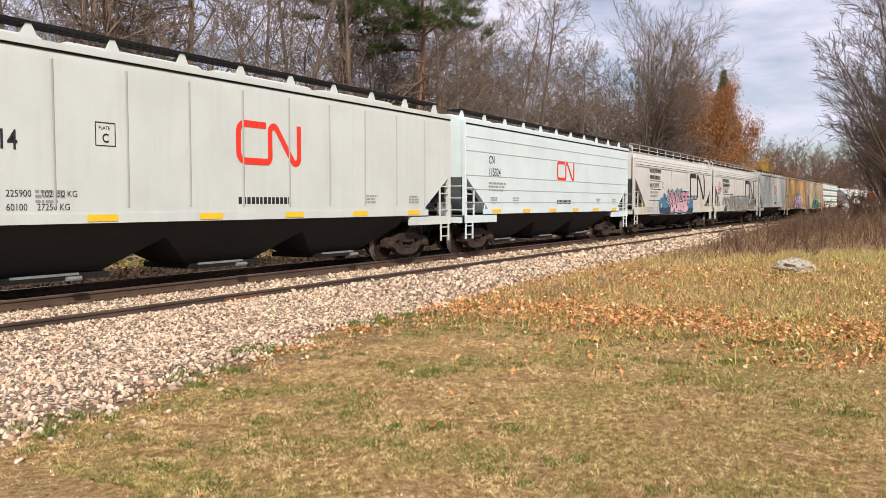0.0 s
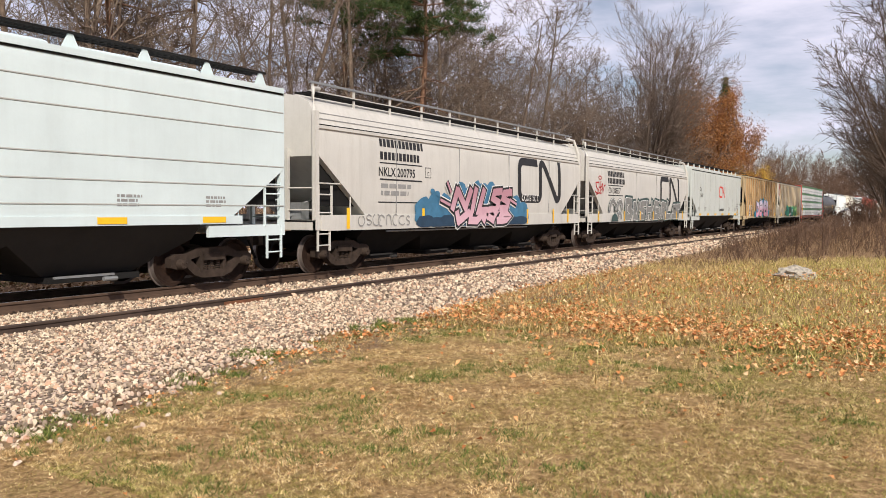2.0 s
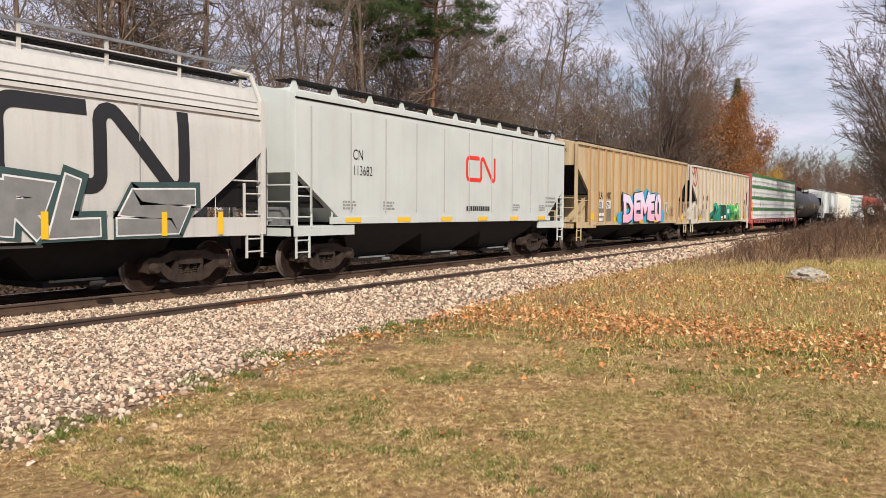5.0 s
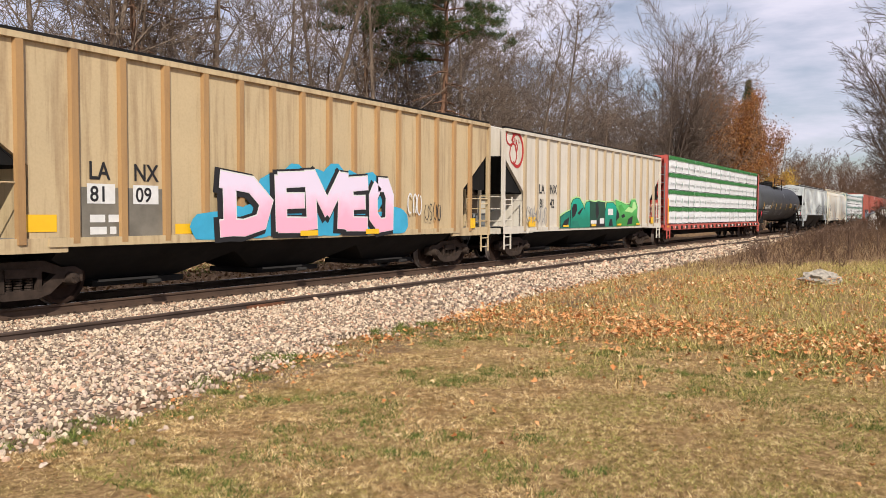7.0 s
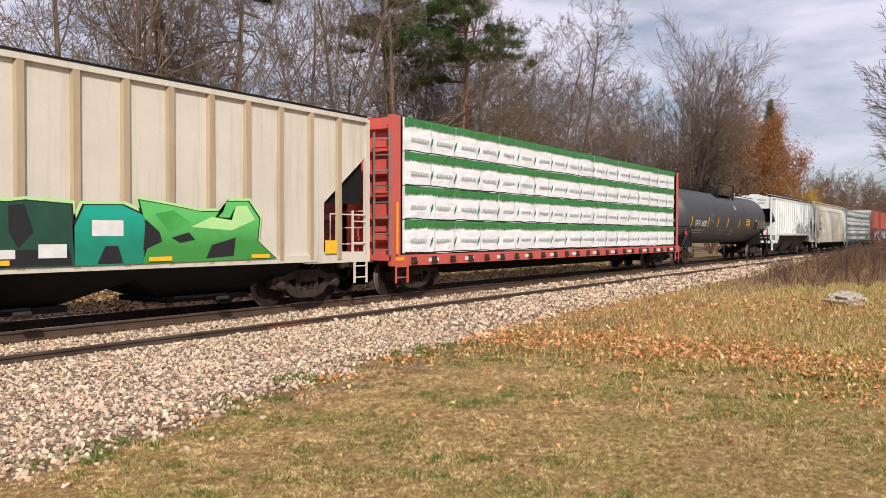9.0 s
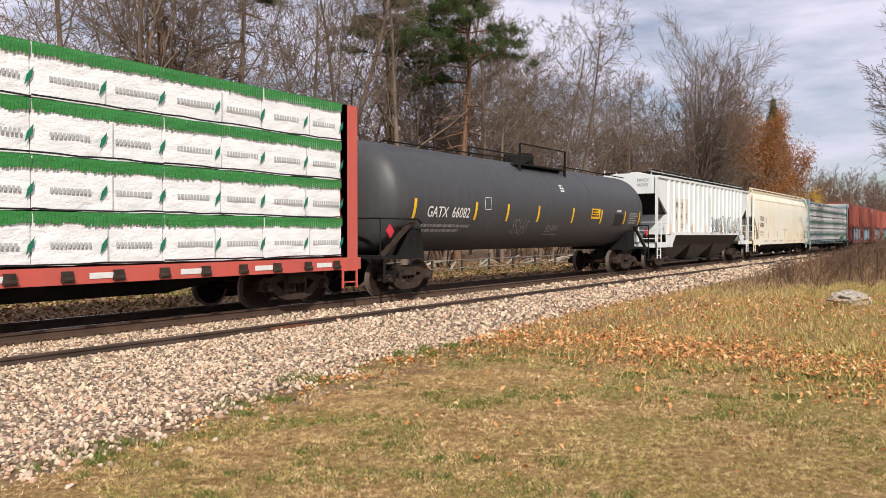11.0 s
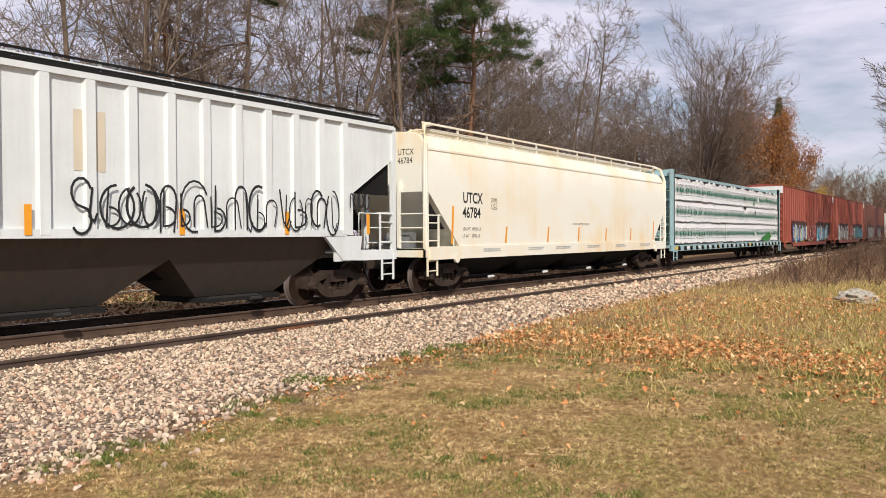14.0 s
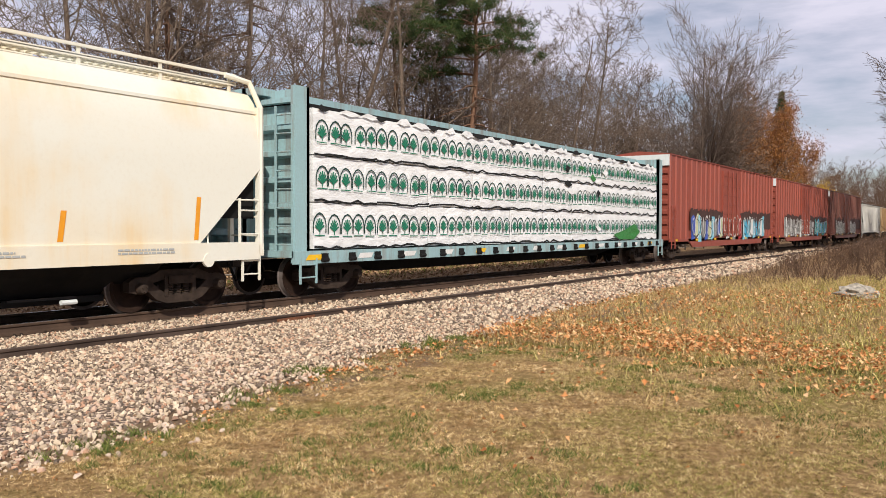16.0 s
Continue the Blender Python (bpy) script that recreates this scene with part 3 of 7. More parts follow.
def end_gear(car, length, sill, deck, top, body_mat, nose, inset=0.45, rail_mat=None, high=2.15):
    """Platforms, corner posts, ladders and brake gear at both ends of a hopper car."""
    rm = rail_mat or body_mat
    for sx in (-1, 1):
        e = sx * (length / 2 - inset)
        d = sx * (length / 2 - 2.7)
        lo, hi = sorted((e, d))
        part("end_sill", Geo().box(lo, hi, -HALF + 0.02, -HALF + 0.10, deck - 0.22, deck + 0.02).box(lo, hi, HALF - 0.10, HALF - 0.02, deck - 0.22, deck + 0.02)
             .box(min(e, e - sx * 0.10), max(e, e - sx * 0.10), -HALF, HALF, deck - 0.22, deck + 0.02), body_mat, car)
        part("end_platform", Geo().box(lo, hi, -HALF + 0.1, HALF - 0.1, deck - 0.03, deck + 0.015), M_GALV, car)
        for y in (-HALF + 0.06, HALF - 0.06):
            part("corner_post", Geo().box(min(e, e - sx * 0.13), max(e, e - sx * 0.13), y - 0.05, y + 0.05, deck, top), body_mat, car)
        for y in (-0.62, 0.62):
            part("end_post", Geo().box(min(e, e - sx * 0.10), max(e, e - sx * 0.10), y - 0.04, y + 0.04, deck, high + 0.9), body_mat, car)
        inner = sx * (length / 2 - inset - 0.12)
        cut = sx * (length / 2 - inset - 0.15 - nose[1] * (nose[0] - nose[2]) / (nose[0] - sill))
        # added black triangles give the shaded hollow beneath the sloping end
        for y in (-1.36, 1.36):
            part("slope_gusset", Geo().prism([(inner, nose[0] + 0.02), (cut, nose[2]), (inner, nose[2])], y - 0.02, y + 0.02), M_BLACK, car, "black plate standing in for shade under the end slope")
        ladder(car, e - sx * 0.06, -HALF + 0.08, -0.62, deck, high + 0.2, rm, across=False)
        ladder(car, -HALF + 0.03, e - sx * 0.12, e - sx * 0.62, deck - 0.02, high, rm)
        ladder(car, -HALF + 0.03, e - sx * 0.10, e - sx * 0.55, deck - 0.72, deck - 0.18, rm, steps=2, name="stirrup_step")
        part("grab_rail", Geo().tube([(e - sx * 0.1, -HALF + 0.03, deck + 0.9), (e - sx * 1.4, -HALF + 0.05, deck + 0.9), (e - sx * 1.4, -HALF + 0.05, deck)], 0.02, 6), rm, car)
        gear = Geo().lathe([(-0.75, 0.12), (-0.72, 0.17), (-0.25, 0.17), (-0.22, 0.12)], "y", 14, (e - sx * 1.2, 0.9, deck + 0.28))
        gear.box(e - sx * 0.85 - 0.16, e - sx * 0.85 + 0.16, -0.5, -0.1, deck + 0.02, deck + 0.45)
        gear.tube([(e - sx * 0.5, -0.2, deck + 0.1), (e - sx * 1.6, -0.2, deck + 0.2), (e - sx * 1.9, 0.3, deck + 0.2)], 0.035, 6)
        gear.tube([(e - sx * 0.4, 0.3, deck + 0.08), (e - sx * 1.9, -0.6, deck + 0.75)], 0.03, 6)
        part("brake_gear", gear, M_GALV if body_mat is not M_TAN else M_STEEL, car, "brake cylinder, valve and piping")
        if sx > 0:
            part("brake_wheel", Geo().lathe([(-0.03, 0.27), (0.0, 0.29), (0.03, 0.27)], "x", 18, (e + 0.02, 0.5, deck + 1.3)), M_STEEL, car)
    return car

# ---------------------------------------------------------------- the cars, from the head of the clip to its tail
def reflectors(car, xs, z0, z1, w, material, shape=FLAT, lean=0.0):
    for x in xs:
        part("reflector", rect(x - w / 2, x + w / 2, z0, z1, shape, 0.009, lean=lean), material, car)


SMOOTH = [(1.52, 1.0), (1.55, 1.35), (1.55, 3.95), (1.545, 4.12), (1.50, 4.22)]
BARREL = [(1.50, 1.0), (1.50, 1.42), (1.525, 1.60), (1.55, 2.1), (1.55, 2.75), (1.53, 3.2), (1.48, 3.55), (1.45, 3.62), (1.40, 3.85), (1.25, 4.12)]
ROUND = [(1.55, 0.9), (1.55, 2.9), (1.53, 3.4), (1.47, 3.8), (1.36, 4.1), (1.2, 4.28)]


def cn_hopper(s0, s1, label, body, ribs, emblem_at, seed):
    """A modern grain hopper with flush sides, toothed roof-walk brackets and dark bays."""
    car, length = new_car("covered_hopper_car", s0, s1, label, "hopper car", "cars of the train")
    e = length / 2 - 0.5
    part("body", hull(SMOOTH, -e, e, (2.45, 1.75), 1.30, [(-1.30, 4.27), (-0.55, 4.44), (0.55, 4.44), (1.30, 4.27)]), body, car, smooth=25)
    part("eave", Geo().box(-e, e, -1.585, -1.50, 4.14, 4.25).box(-e, e, 1.50, 1.585, 4.14, 4.25), body, car)
    # black strip painted in as the shadow line below the eave
    part("eave_gap", Geo().box(-e, e, -1.562, -1.50, 4.10, 4.14), M_BLACK, car)
    g = Geo()
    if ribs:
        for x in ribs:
            part("seam", Geo().prism([(x - 0.04, -1.548), (x - 0.015, -1.562), (x + 0.015, -1.562), (x + 0.04, -1.548)], 1.55, 3.98, "z"), M_SEAM_SHADE, car)
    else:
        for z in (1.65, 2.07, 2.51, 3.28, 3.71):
            part("seam", Geo().prism([(-1.548, z - 0.018), (-1.562, z - 0.008), (-1.562, z + 0.008), (-1.548, z + 0.018)], -e, e, "x"), M_SEAM_SHADE, car)
    part("side_sill", Geo().box(-e + 1.3, e - 1.3, -1.57, -1.47, 1.27, 1.44).box(-e + 1.3, e - 1.3, 1.47, 1.57, 1.27, 1.44), body, car)
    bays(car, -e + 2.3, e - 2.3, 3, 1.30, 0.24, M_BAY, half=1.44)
    running_board(car, -e + 0.2, e - 0.2, 4.56, 1.22, M_BLACK, 11, tooth=True, post_mat=body)
    hatches(car, -e + 1, e - 1, 4.48, body, 4)
    end_gear(car, length, 1.3, 1.22, 4.2, body, (2.45, 1.75, 1.65))
    emblem(car, emblem_at[0], emblem_at[1], emblem_at[2], emblem_at[3], M_CNRED, SMOOTH, 0.155)
    bars("lettering", emblem_at[0] + 0.05, emblem_at[0] + 1.75, 1.60, 1, 0.15, M_INK, car, SMOOTH, seed, 0.6, True)
    reflectors(car, [-e + 2.1 + i * (2 * e - 4.2) / 5 for i in range(6)], 1.30, 1.42, 0.62, M_YEL, [(1.575, 0), (1.575, 5)])
    for x in (-e + 1.7, -e + 3.4, e - 2.3, e - 4.4):
        bars("lettering", x, x + 0.55, 1.78, 3, 0.05, M_GREYINK, car, SMOOTH, seed + int(x * 7))
    return car, e


car, e = cn_hopper(-95.2, -77.3, "pale grey covered grain hopper car with red emblem", M_CN_GREY, [-7.62 + 1.46 * i for i in range(11)], (-0.53, 1.54, 2.44, 3.37), 3)
lettering("lettering", "814", 0.32, -5.85, 2.47, M_INK, car, SMOOTH, 0.8, bold=0.006)
part("stencil_frame", ribbon([(-3.9, 2.62), (-3.5, 2.62), (-3.5, 3.02), (-3.9, 3.02), (-3.9, 2.62)], 0.018, SMOOTH), M_INK, car)
lettering("lettering", "PLATE", 0.065, -3.84, 2.90, M_INK, car, SMOOTH, 0.95)
lettering("lettering", "C", 0.16, -3.77, 2.68, M_INK, car, SMOOTH, 0.9, bold=0.004)
for zz, tx in ((1.72, "225900    102450 KG"), (1.50, "60100    27250 KG")):
    lettering("lettering", tx, 0.115, -5.55, zz, M_INK, car, SMOOTH, 0.92)
car, e = cn_hopper(-77.3, -60.0, "pale blue-white covered hopper car with red emblem", M_CN_BLUE, [], (-0.76, 1.08, 2.52, 3.28), 5)
lettering("lettering", "CN", 0.27, -6.6, 2.93, M_INK, car, SMOOTH, 0.8, bold=0.004)
lettering("lettering", "115324", 0.27, -6.6, 2.53, M_INK, car, SMOOTH, 0.8, bold=0.004)
bars("lettering", -6.6, -5.2, 2.25, 3, 0.07, M_GREYINK, car, SMOOTH, 8)
car, e = cn_hopper(-23.65, -7.25, "pale grey covered hopper car, small red emblem", M_CN_GREY, [-7.16 + 1.485 * i for i in range(10)], (0.05, 2.0, 2.5, 3.3), 9)
lettering("lettering", "CN", 0.27, -5.6, 2.85, M_INK, car, SMOOTH, 0.8)
lettering("lettering", "113682", 0.25, -5.6, 2.47, M_INK, car, SMOOTH, 0.8)
bars("lettering", 6.0, 6.9, 2.05, 3, 0.07, M_GREYINK, car, SMOOTH, 14, 1.0, True)


def scrawl(rng, x0, x1, z0, z1, n, width, material, car, shape, name="graffiti", proud=0.013):
    """Hand-sprayed marks: bent strokes, no two alike."""
    w, h = (x1 - x0) / n, z1 - z0
    for i in range(n):
        cx, cz = x0 + (i + 0.5) * w + rng.uniform(-0.15, 0.15) * w, (z0 + z1) / 2 + rng.uniform(-0.06, 0.06) * h
        rx, rz, kind = w * rng.uniform(0.36, 0.6), h * rng.uniform(0.38, 0.52), rng.choice("oosnlcbb")
        a0 = rng.uniform(-0.4, 0.4)
        if kind == "o":
            ang = [1.9 + a0 + 5.6 * k / 16 for k in range(17)]
            pts = [(cx + rx * math.cos(t), cz + rz * math.sin(t)) for t in ang]
        elif kind == "c":
            ang = [0.8 + a0 + 4.4 * k / 12 for k in range(13)]
            pts = [(cx + rx * math.cos(t), cz + rz * math.sin(t)) for t in ang]
        elif kind == "s":
            pts = [(cx + rx * 0.7 * math.cos(0.3 + 4.0 * k / 8), cz + rz * 0.5 + rz * 0.5 * math.sin(0.3 + 4.0 * k / 8)) for k in range(9)]
            pts += [(cx + rx * 0.7 * math.cos(1.4 - 4.0 * k / 8), cz - rz * 0.5 + rz * 0.5 * math.sin(1.4 - 4.0 * k / 8)) for k in range(1, 9)]
        elif kind == "n":
            pts = [(cx - rx * 0.7, cz - rz)] + [(cx - rx * 0.7 * math.cos(3.14 * k / 8), cz + rz * 0.3 + rz * 0.6 * math.sin(3.14 * k / 8)) for k in range(9)] + [(cx + rx * (0.7 + a0), cz - rz)]
        elif kind == "b":
            pts = [(cx - rx * 0.5 + a0 * 0.1, cz + rz), (cx - rx * 0.55, cz - rz)] + [(cx - rx * 0.3 + rx * math.sin(3.14 * k / 8), cz - rz * 0.5 - rz * 0.5 * math.cos(3.14 * k / 8)) for k in range(9)]
        else:
            pts = [(cx + a0 * rx, cz + rz), (cx - a0 * rx * 0.4, cz - rz * 0.7), (cx + rx * 0.5, cz - rz), (cx + rx * 0.9, cz - rz * 0.5)]
        part(name, ribbon(pts, width * rng.uniform(0.8, 1.2), shape, proud + 0.0004 * i), material, car)


def cloud_paint(rng, x0, x1, z0, z1, n, material, car, shape, proud, label=""):
    """A sprayed cloud of overlapping round blots."""
    w, h = (x1 - x0) / n, z1 - z0
    for i in range(n):
        cx, rz = x0 + (i + 0.5) * w, h * rng.uniform(0.40, 0.58)
        cz = z0 + rz * 0.9
        g = patch([(cx + math.cos(a * 0.4488) * w * rng.uniform(0.75, 0.95), max(z0, cz + math.sin(a * 0.4488) * rz * rng.uniform(0.9, 1.1))) for a in range(14)], shape, proud + 0.0004 * i)
        part("graffiti", g, material, car, "" if i else label)


GLYPHS = {
    "D": [[(0.0, 0.02), (0.14, 0.03), (0.12, 1.0)], [(0.0, 1.0), (0.62, 0.92), (0.98, 0.55), (0.85, 0.14), (0.45, 0.02), (0.1, 0.04)]],
    "E": [[(0.08, 0.0), (0.04, 0.95)], [(0.08, 0.95), (1.0, 1.0)], [(0.05, 0.52), (0.85, 0.54)], [(0.08, 0.03), (0.98, 0.02)]],
    "M": [[(0.10, 0.0), (0.04, 1.0)], [(0.10, 0.95), (0.50, 0.32)], [(0.90, 0.95), (0.50, 0.32)], [(0.96, 1.0), (0.92, 0.0)]],
    "O": [[(0.30, 1.0), (0.02, 0.70), (0.04, 0.22), (0.40, 0.0), (0.95, 0.04), (0.98, 0.72), (0.75, 1.0), (0.30, 1.0)]],
    "B": [[(0.10, 0.0), (0.04, 1.0)], [(0.04, 1.0), (0.80, 0.98), (0.86, 0.70), (0.40, 0.52)], [(0.40, 0.52), (0.95, 0.34), (0.70, 0.02), (0.10, 0.02)]],
    "U": [[(0.0, 1.0), (0.22, 0.05), (0.75, 0.0), (0.95, 1.0)]],
    "S": [[(1.0, 0.98), (0.15, 0.92), (0.10, 0.60), (0.85, 0.42), (0.80, 0.04), (0.0, 0.02)]],
    "H": [[(0.12, 0.0), (0.10, 1.0)], [(0.88, 0.0), (1.0, 1.0)], [(0.12, 0.50), (0.92, 0.52)]],
    "G": [[(0.95, 0.92), (0.30, 1.0), (0.02, 0.50), (0.25, 0.02), (0.90, 0.02)], [(0.92, 0.02), (0.95, 0.45)], [(0.95, 0.45), (0.55, 0.46)]],
    "I": [[(0.5, 0.0), (0.5, 1.0)]],
    "R": [[(0.12, 0.0), (0.05, 1.0)], [(0.05, 1.0), (0.90, 0.92), (0.82, 0.55), (0.30, 0.50)], [(0.40, 0.48), (0.95, 0.0)]],
    "L": [[(0.25, 1.0), (0.08, 0.02), (1.0, 0.04)]],
    "N": [[(0.02, 0.0), (0.08, 1.0)], [(0.12, 0.95), (0.85, 0.05)], [(0.85, 0.0), (0.98, 1.0)]],
    "V": [[(0.0, 1.0), (0.45, 0.0)], [(1.0, 1.0), (0.45, 0.0)]],
}


def block_letters(car, rows, weight, layers, shape, label="", shear=0.0):
    """Fat sprayed letters: rows of (letter, x0, x1, z0, z1); layers of (paint, extra width, proud, shift along, shift up)."""
    for j, (m, more, proud, dx, dz) in enumerate(layers):
        for i, (ch, x0, x1, z0, z1) in enumerate(rows):
            k = weight / 2
            w, h = x1 - x0 - weight, z1 - z0 - weight
            for n, stroke in enumerate(GLYPHS[ch]):
                pts = [(x0 + k + a * w + shear * b + dx, z0 + k + b * h + dz) for a, b in stroke]
                a, b = Vector(pts[0]), Vector(pts[-1])
                da, db = (a - Vector(pts[1])).normalized(), (b - Vector(pts[-2])).normalized()
                grow = k * 0.55 + more / 2
                pts = [tuple(a + da * grow)] + pts[1:-1] + [tuple(b + db * grow)] if ch != "O" else pts
                part("graffiti", ribbon(pts, weight + more, shape, proud + 0.0005 * i + 0.0002 * n), m, car, label if i == j == n == 0 else "")


def fade_paint(name, low, high, z0, z1):
    """Spray paint that fades from one colour at the foot of the letters to another at their top."""
    k = Nodes(name, 0.6)
    up = k.math("DIVIDE", k.math("SUBTRACT", k.axis(2), z0), z1 - z0)
    up = k.math("ADD", up, k.math("MULTIPLY", k.math("SUBTRACT", k.noise(2.5, 4.0), 0.5), 0.5))
    return k.done(k.mix(k.ramp(up, [(0.25, 0.0), (0.75, 1.0)]), low, high), k.noise(20, 3), 0.1, 0.01)


G_BLUE = plain("deep_blue_spray", (0.055, 0.19, 0.32), 0.6, 0, 0.35, 3)
G_NAVY = plain("navy_spray", (0.02, 0.055, 0.10), 0.6, 0, 0.4, 3)
G_PINK = fade_paint("dusty_pink_spray", (0.60, 0.38, 0.44), (0.42, 0.22, 0.26), 1.1, 2.3)
G_SKY = plain("sky_blue_spray", (0.05, 0.40, 0.62), 0.6, 0, 0.2, 2)
G_ROSE = fade_paint("rose_spray", (0.86, 0.42, 0.55), (0.76, 0.66, 0.80), 1.2, 2.4)
G_TEALDARK = plain("dark_teal_spray", (0.045, 0.085, 0.08), 0.6, 0, 0.3, 3)
G_SILVER = plain("silver_grey_spray", (0.25, 0.25, 0.235), 0.5, 0.1, 0.3, 3)
G_GREEN = plain("emerald_spray", (0.015, 0.22, 0.15), 0.6, 0, 0.3, 1.5)
G_LEAF = plain("leaf_green_spray", (0.07, 0.42, 0.08), 0.6, 0, 0.3, 1.5)
G_DARKGREEN = plain("dark_green_spray", (0.02, 0.08, 0.05), 0.6, 0, 0.3, 2)
G_RED = plain("red_spray", (0.45, 0.03, 0.03), 0.6, 0, 0.2, 3)
G_LIME = plain("lime_outline_spray", (0.45, 0.75, 0.30), 0.6, 0, 0.1, 3)


def barrel_hopper(s0, s1, label, seed):
    """A cylindrical grain hopper with a handrailed roof walk."""
    car, length = new_car("cylindrical_hopper_car", s0, s1, label, "hopper car", "cars of the train")
    e = length / 2 - 0.55
    part("body", hull(BARREL, -e, e, (2.85, 1.95), 1.42, [(-0.9, 4.30), (-0.4, 4.38), (0.4, 4.38), (0.9, 4.30)]), M_CONC, car, smooth=30)
    for z in (3.60, 3.74, 3.88):
        y = section_y(BARREL, z)
        part("seam", Geo().box(-e, e, -y - 0.012, -y + 0.02, z - 0.012, z + 0.012), M_BLACK if z < 3.7 else M_GREYINK, car)
    part("top_chord", Geo().box(-e, e, -1.53, -1.44, 3.50, 3.575).box(-e, e, 1.44, 1.53, 3.50, 3.575), M_CONC, car)
    part("side_sill", Geo().box(-e + 0.1, e - 0.1, -1.555, -1.42, 1.06, 1.44).box(-e + 0.1, e - 0.1, 1.42, 1.555, 1.06, 1.44), M_CONC, car)
    part("sill_pipe", Geo().tube([(-e + 3, -1.44, 1.0), (e - 5, -1.44, 0.98)], 0.025, 6), M_GALV, car)
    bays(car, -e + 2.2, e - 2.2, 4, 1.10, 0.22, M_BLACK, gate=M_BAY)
    for x in (-5.2, -1.7, 1.8, 5.3):
        y = section_y(BARREL, 3.0)
        part("seam", Geo().box(x - 0.012, x + 0.012, -1.553, -1.535, 1.5, 3.5), M_GREYINK, car)
    running_board(car, -e + 0.1, e - 0.1, 4.36, 1.18, M_BLACK, 11, rail=0.18, post_mat=M_CONC)
    part("hand_rail", Geo().box(-e + 0.1, e - 0.1, -1.21, -1.15, 4.60, 4.65), M_GALV, car)
    hatches(car, -e + 1, e - 1, 4.42, M_CONC, 6)
    end_gear(car, length, 1.42, 1.30, 3.9, M_CONC, (2.85, 1.95, 1.65), rail_mat=M_CONC)
    for sx in (-1, 1):
        hoop = [(sx * (e + 0.05), -1.45, 1.3), (sx * (e + 0.05), -1.45, 3.9), (sx * (e - 0.1), -1.3, 4.45), (sx * (e - 0.5), -1.15, 4.5)]
        part("corner_hoop", Geo().tube(hoop, 0.055, 8), M_CONC, car)
    emblem(car, 2.5, 6.45, 1.85, 3.45, M_INK, BARREL, 0.17)
    return car, e


car, e = barrel_hopper(-59.8, -41.65, "dusty grey cylindrical hopper car with blue graffiti", 1)
c0 = (-59.8 - 41.65) / 2
for zz, ww in ((3.24, 1.75), (2.90, 1.8)):
    bars("lettering", -56.0 + 0.0 - c0 - 0.7, -56.0 - c0 - 0.7 + ww + 0.45, zz, 1, 0.21, M_INK, car, BARREL, int(zz * 10), 0.2, True)
lettering("lettering", "NKLX 200795", 0.24, -6.07, 2.47, M_INK, car, BARREL, 0.93, bold=0.006)
part("lettering_rule", rect(-6.0, -3.9, 2.80, 2.83, BARREL).add([], []), M_INK, car)
part("lettering_rule", rect(-6.0, -3.9, 2.36, 2.40, BARREL), M_INK, car)
part("lettering_rule", rect(-6.05, -3.9, 1.76, 1.79, BARREL), M_INK, car)
bars("lettering", -5.95, -4.2, 2.15, 2, 0.12, M_GREYINK, car, BARREL, 5)
rng = random.Random(11)
low_skin = [(1.56, 0), (1.56, 2.6), (1.5, 3.6)]
cloud_paint(rng, -4.1, 3.2, 1.08, 2.05, 12, G_BLUE, car, low_skin, 0.008, "blue and pink sprayed graffiti")
cloud_paint(rng, -1.9, 1.7, 1.5, 2.5, 7, G_BLUE, car, low_skin, 0.009)
cloud_paint(rng, -4.0, 3.1, 1.08, 1.42, 11, G_NAVY, car, low_skin, 0.016)
for bx, bz in ((-3.35, 2.12), (-3.05, 2.05), (2.35, 2.0), (2.5, 1.75), (2.7, 1.5)):
    part("graffiti", patch([(bx + 0.12 * math.cos(a), bz + 0.08 * math.sin(a)) for a in np.linspace(0, 5.6, 9)], low_skin, 0.022), G_BLUE, car)
PIECE = [("N", -2.35, -1.15, 1.5, 2.32), ("I", -1.25, -0.65, 1.45, 2.36), ("L", -0.7, 0.25, 1.42, 2.34), ("S", 0.15, 1.0, 1.45, 2.34), ("S", 0.9, 1.75, 1.5, 2.32), ("V", -2.3, -1.3, 1.1, 1.62), ("U", -1.4, -0.3, 1.12, 1.6), ("R", -0.4, 0.7, 1.12, 1.62), ("D", 0.7, 1.7, 1.1, 1.6)]
block_letters(car, PIECE, 0.24, [(M_WHITEINK, 0.20, 0.026, 0, 0), (M_INK, 0.14, 0.034, 0, 0), (G_PINK, 0.0, 0.042, 0, 0)], low_skin, shear=0.25)
for tip, foot in (((-2.95, 1.88), (-2.35, 1.72)), ((2.3, 1.78), (1.75, 1.95)), ((-2.55, 2.42), (-2.3, 2.1)), ((1.75, 2.34), (1.55, 2.05))):
    for m, w, pr in ((M_WHITEINK, 0.30, 0.025), (M_INK, 0.22, 0.033), (G_PINK, 0.09, 0.048)):
        part("graffiti", ribbon([foot, ((tip[0] + foot[0]) / 2, (tip[1] + foot[1]) / 2), tip], w, low_skin, pr), m, car)
scrawl(rng, 2.85, 4.35, 1.9, 2.15, 7, 0.03, M_WHITEINK, car, BARREL)
scrawl(rng, -7.0, -4.5, 1.15, 1.45, 8, 0.03, M_GREYINK, car, [(1.56, 0), (1.56, 3)])
part("stencil_frame", ribbon([(-3.72, 2.50), (-3.42, 2.50), (-3.42, 2.78), (-3.72, 2.78), (-3.72, 2.50)], 0.018, BARREL), M_INK, car)
lettering("lettering", "C", 0.12, -3.62, 2.55, M_INK, car, BARREL, 0.9)
reflectors(car, [-7.4, -3.84, -1.33, 0.7, 3.3, 5.7, 7.2], 1.10, 1.62, 0.13, M_YEL, [(1.565, 0), (1.565, 2)])

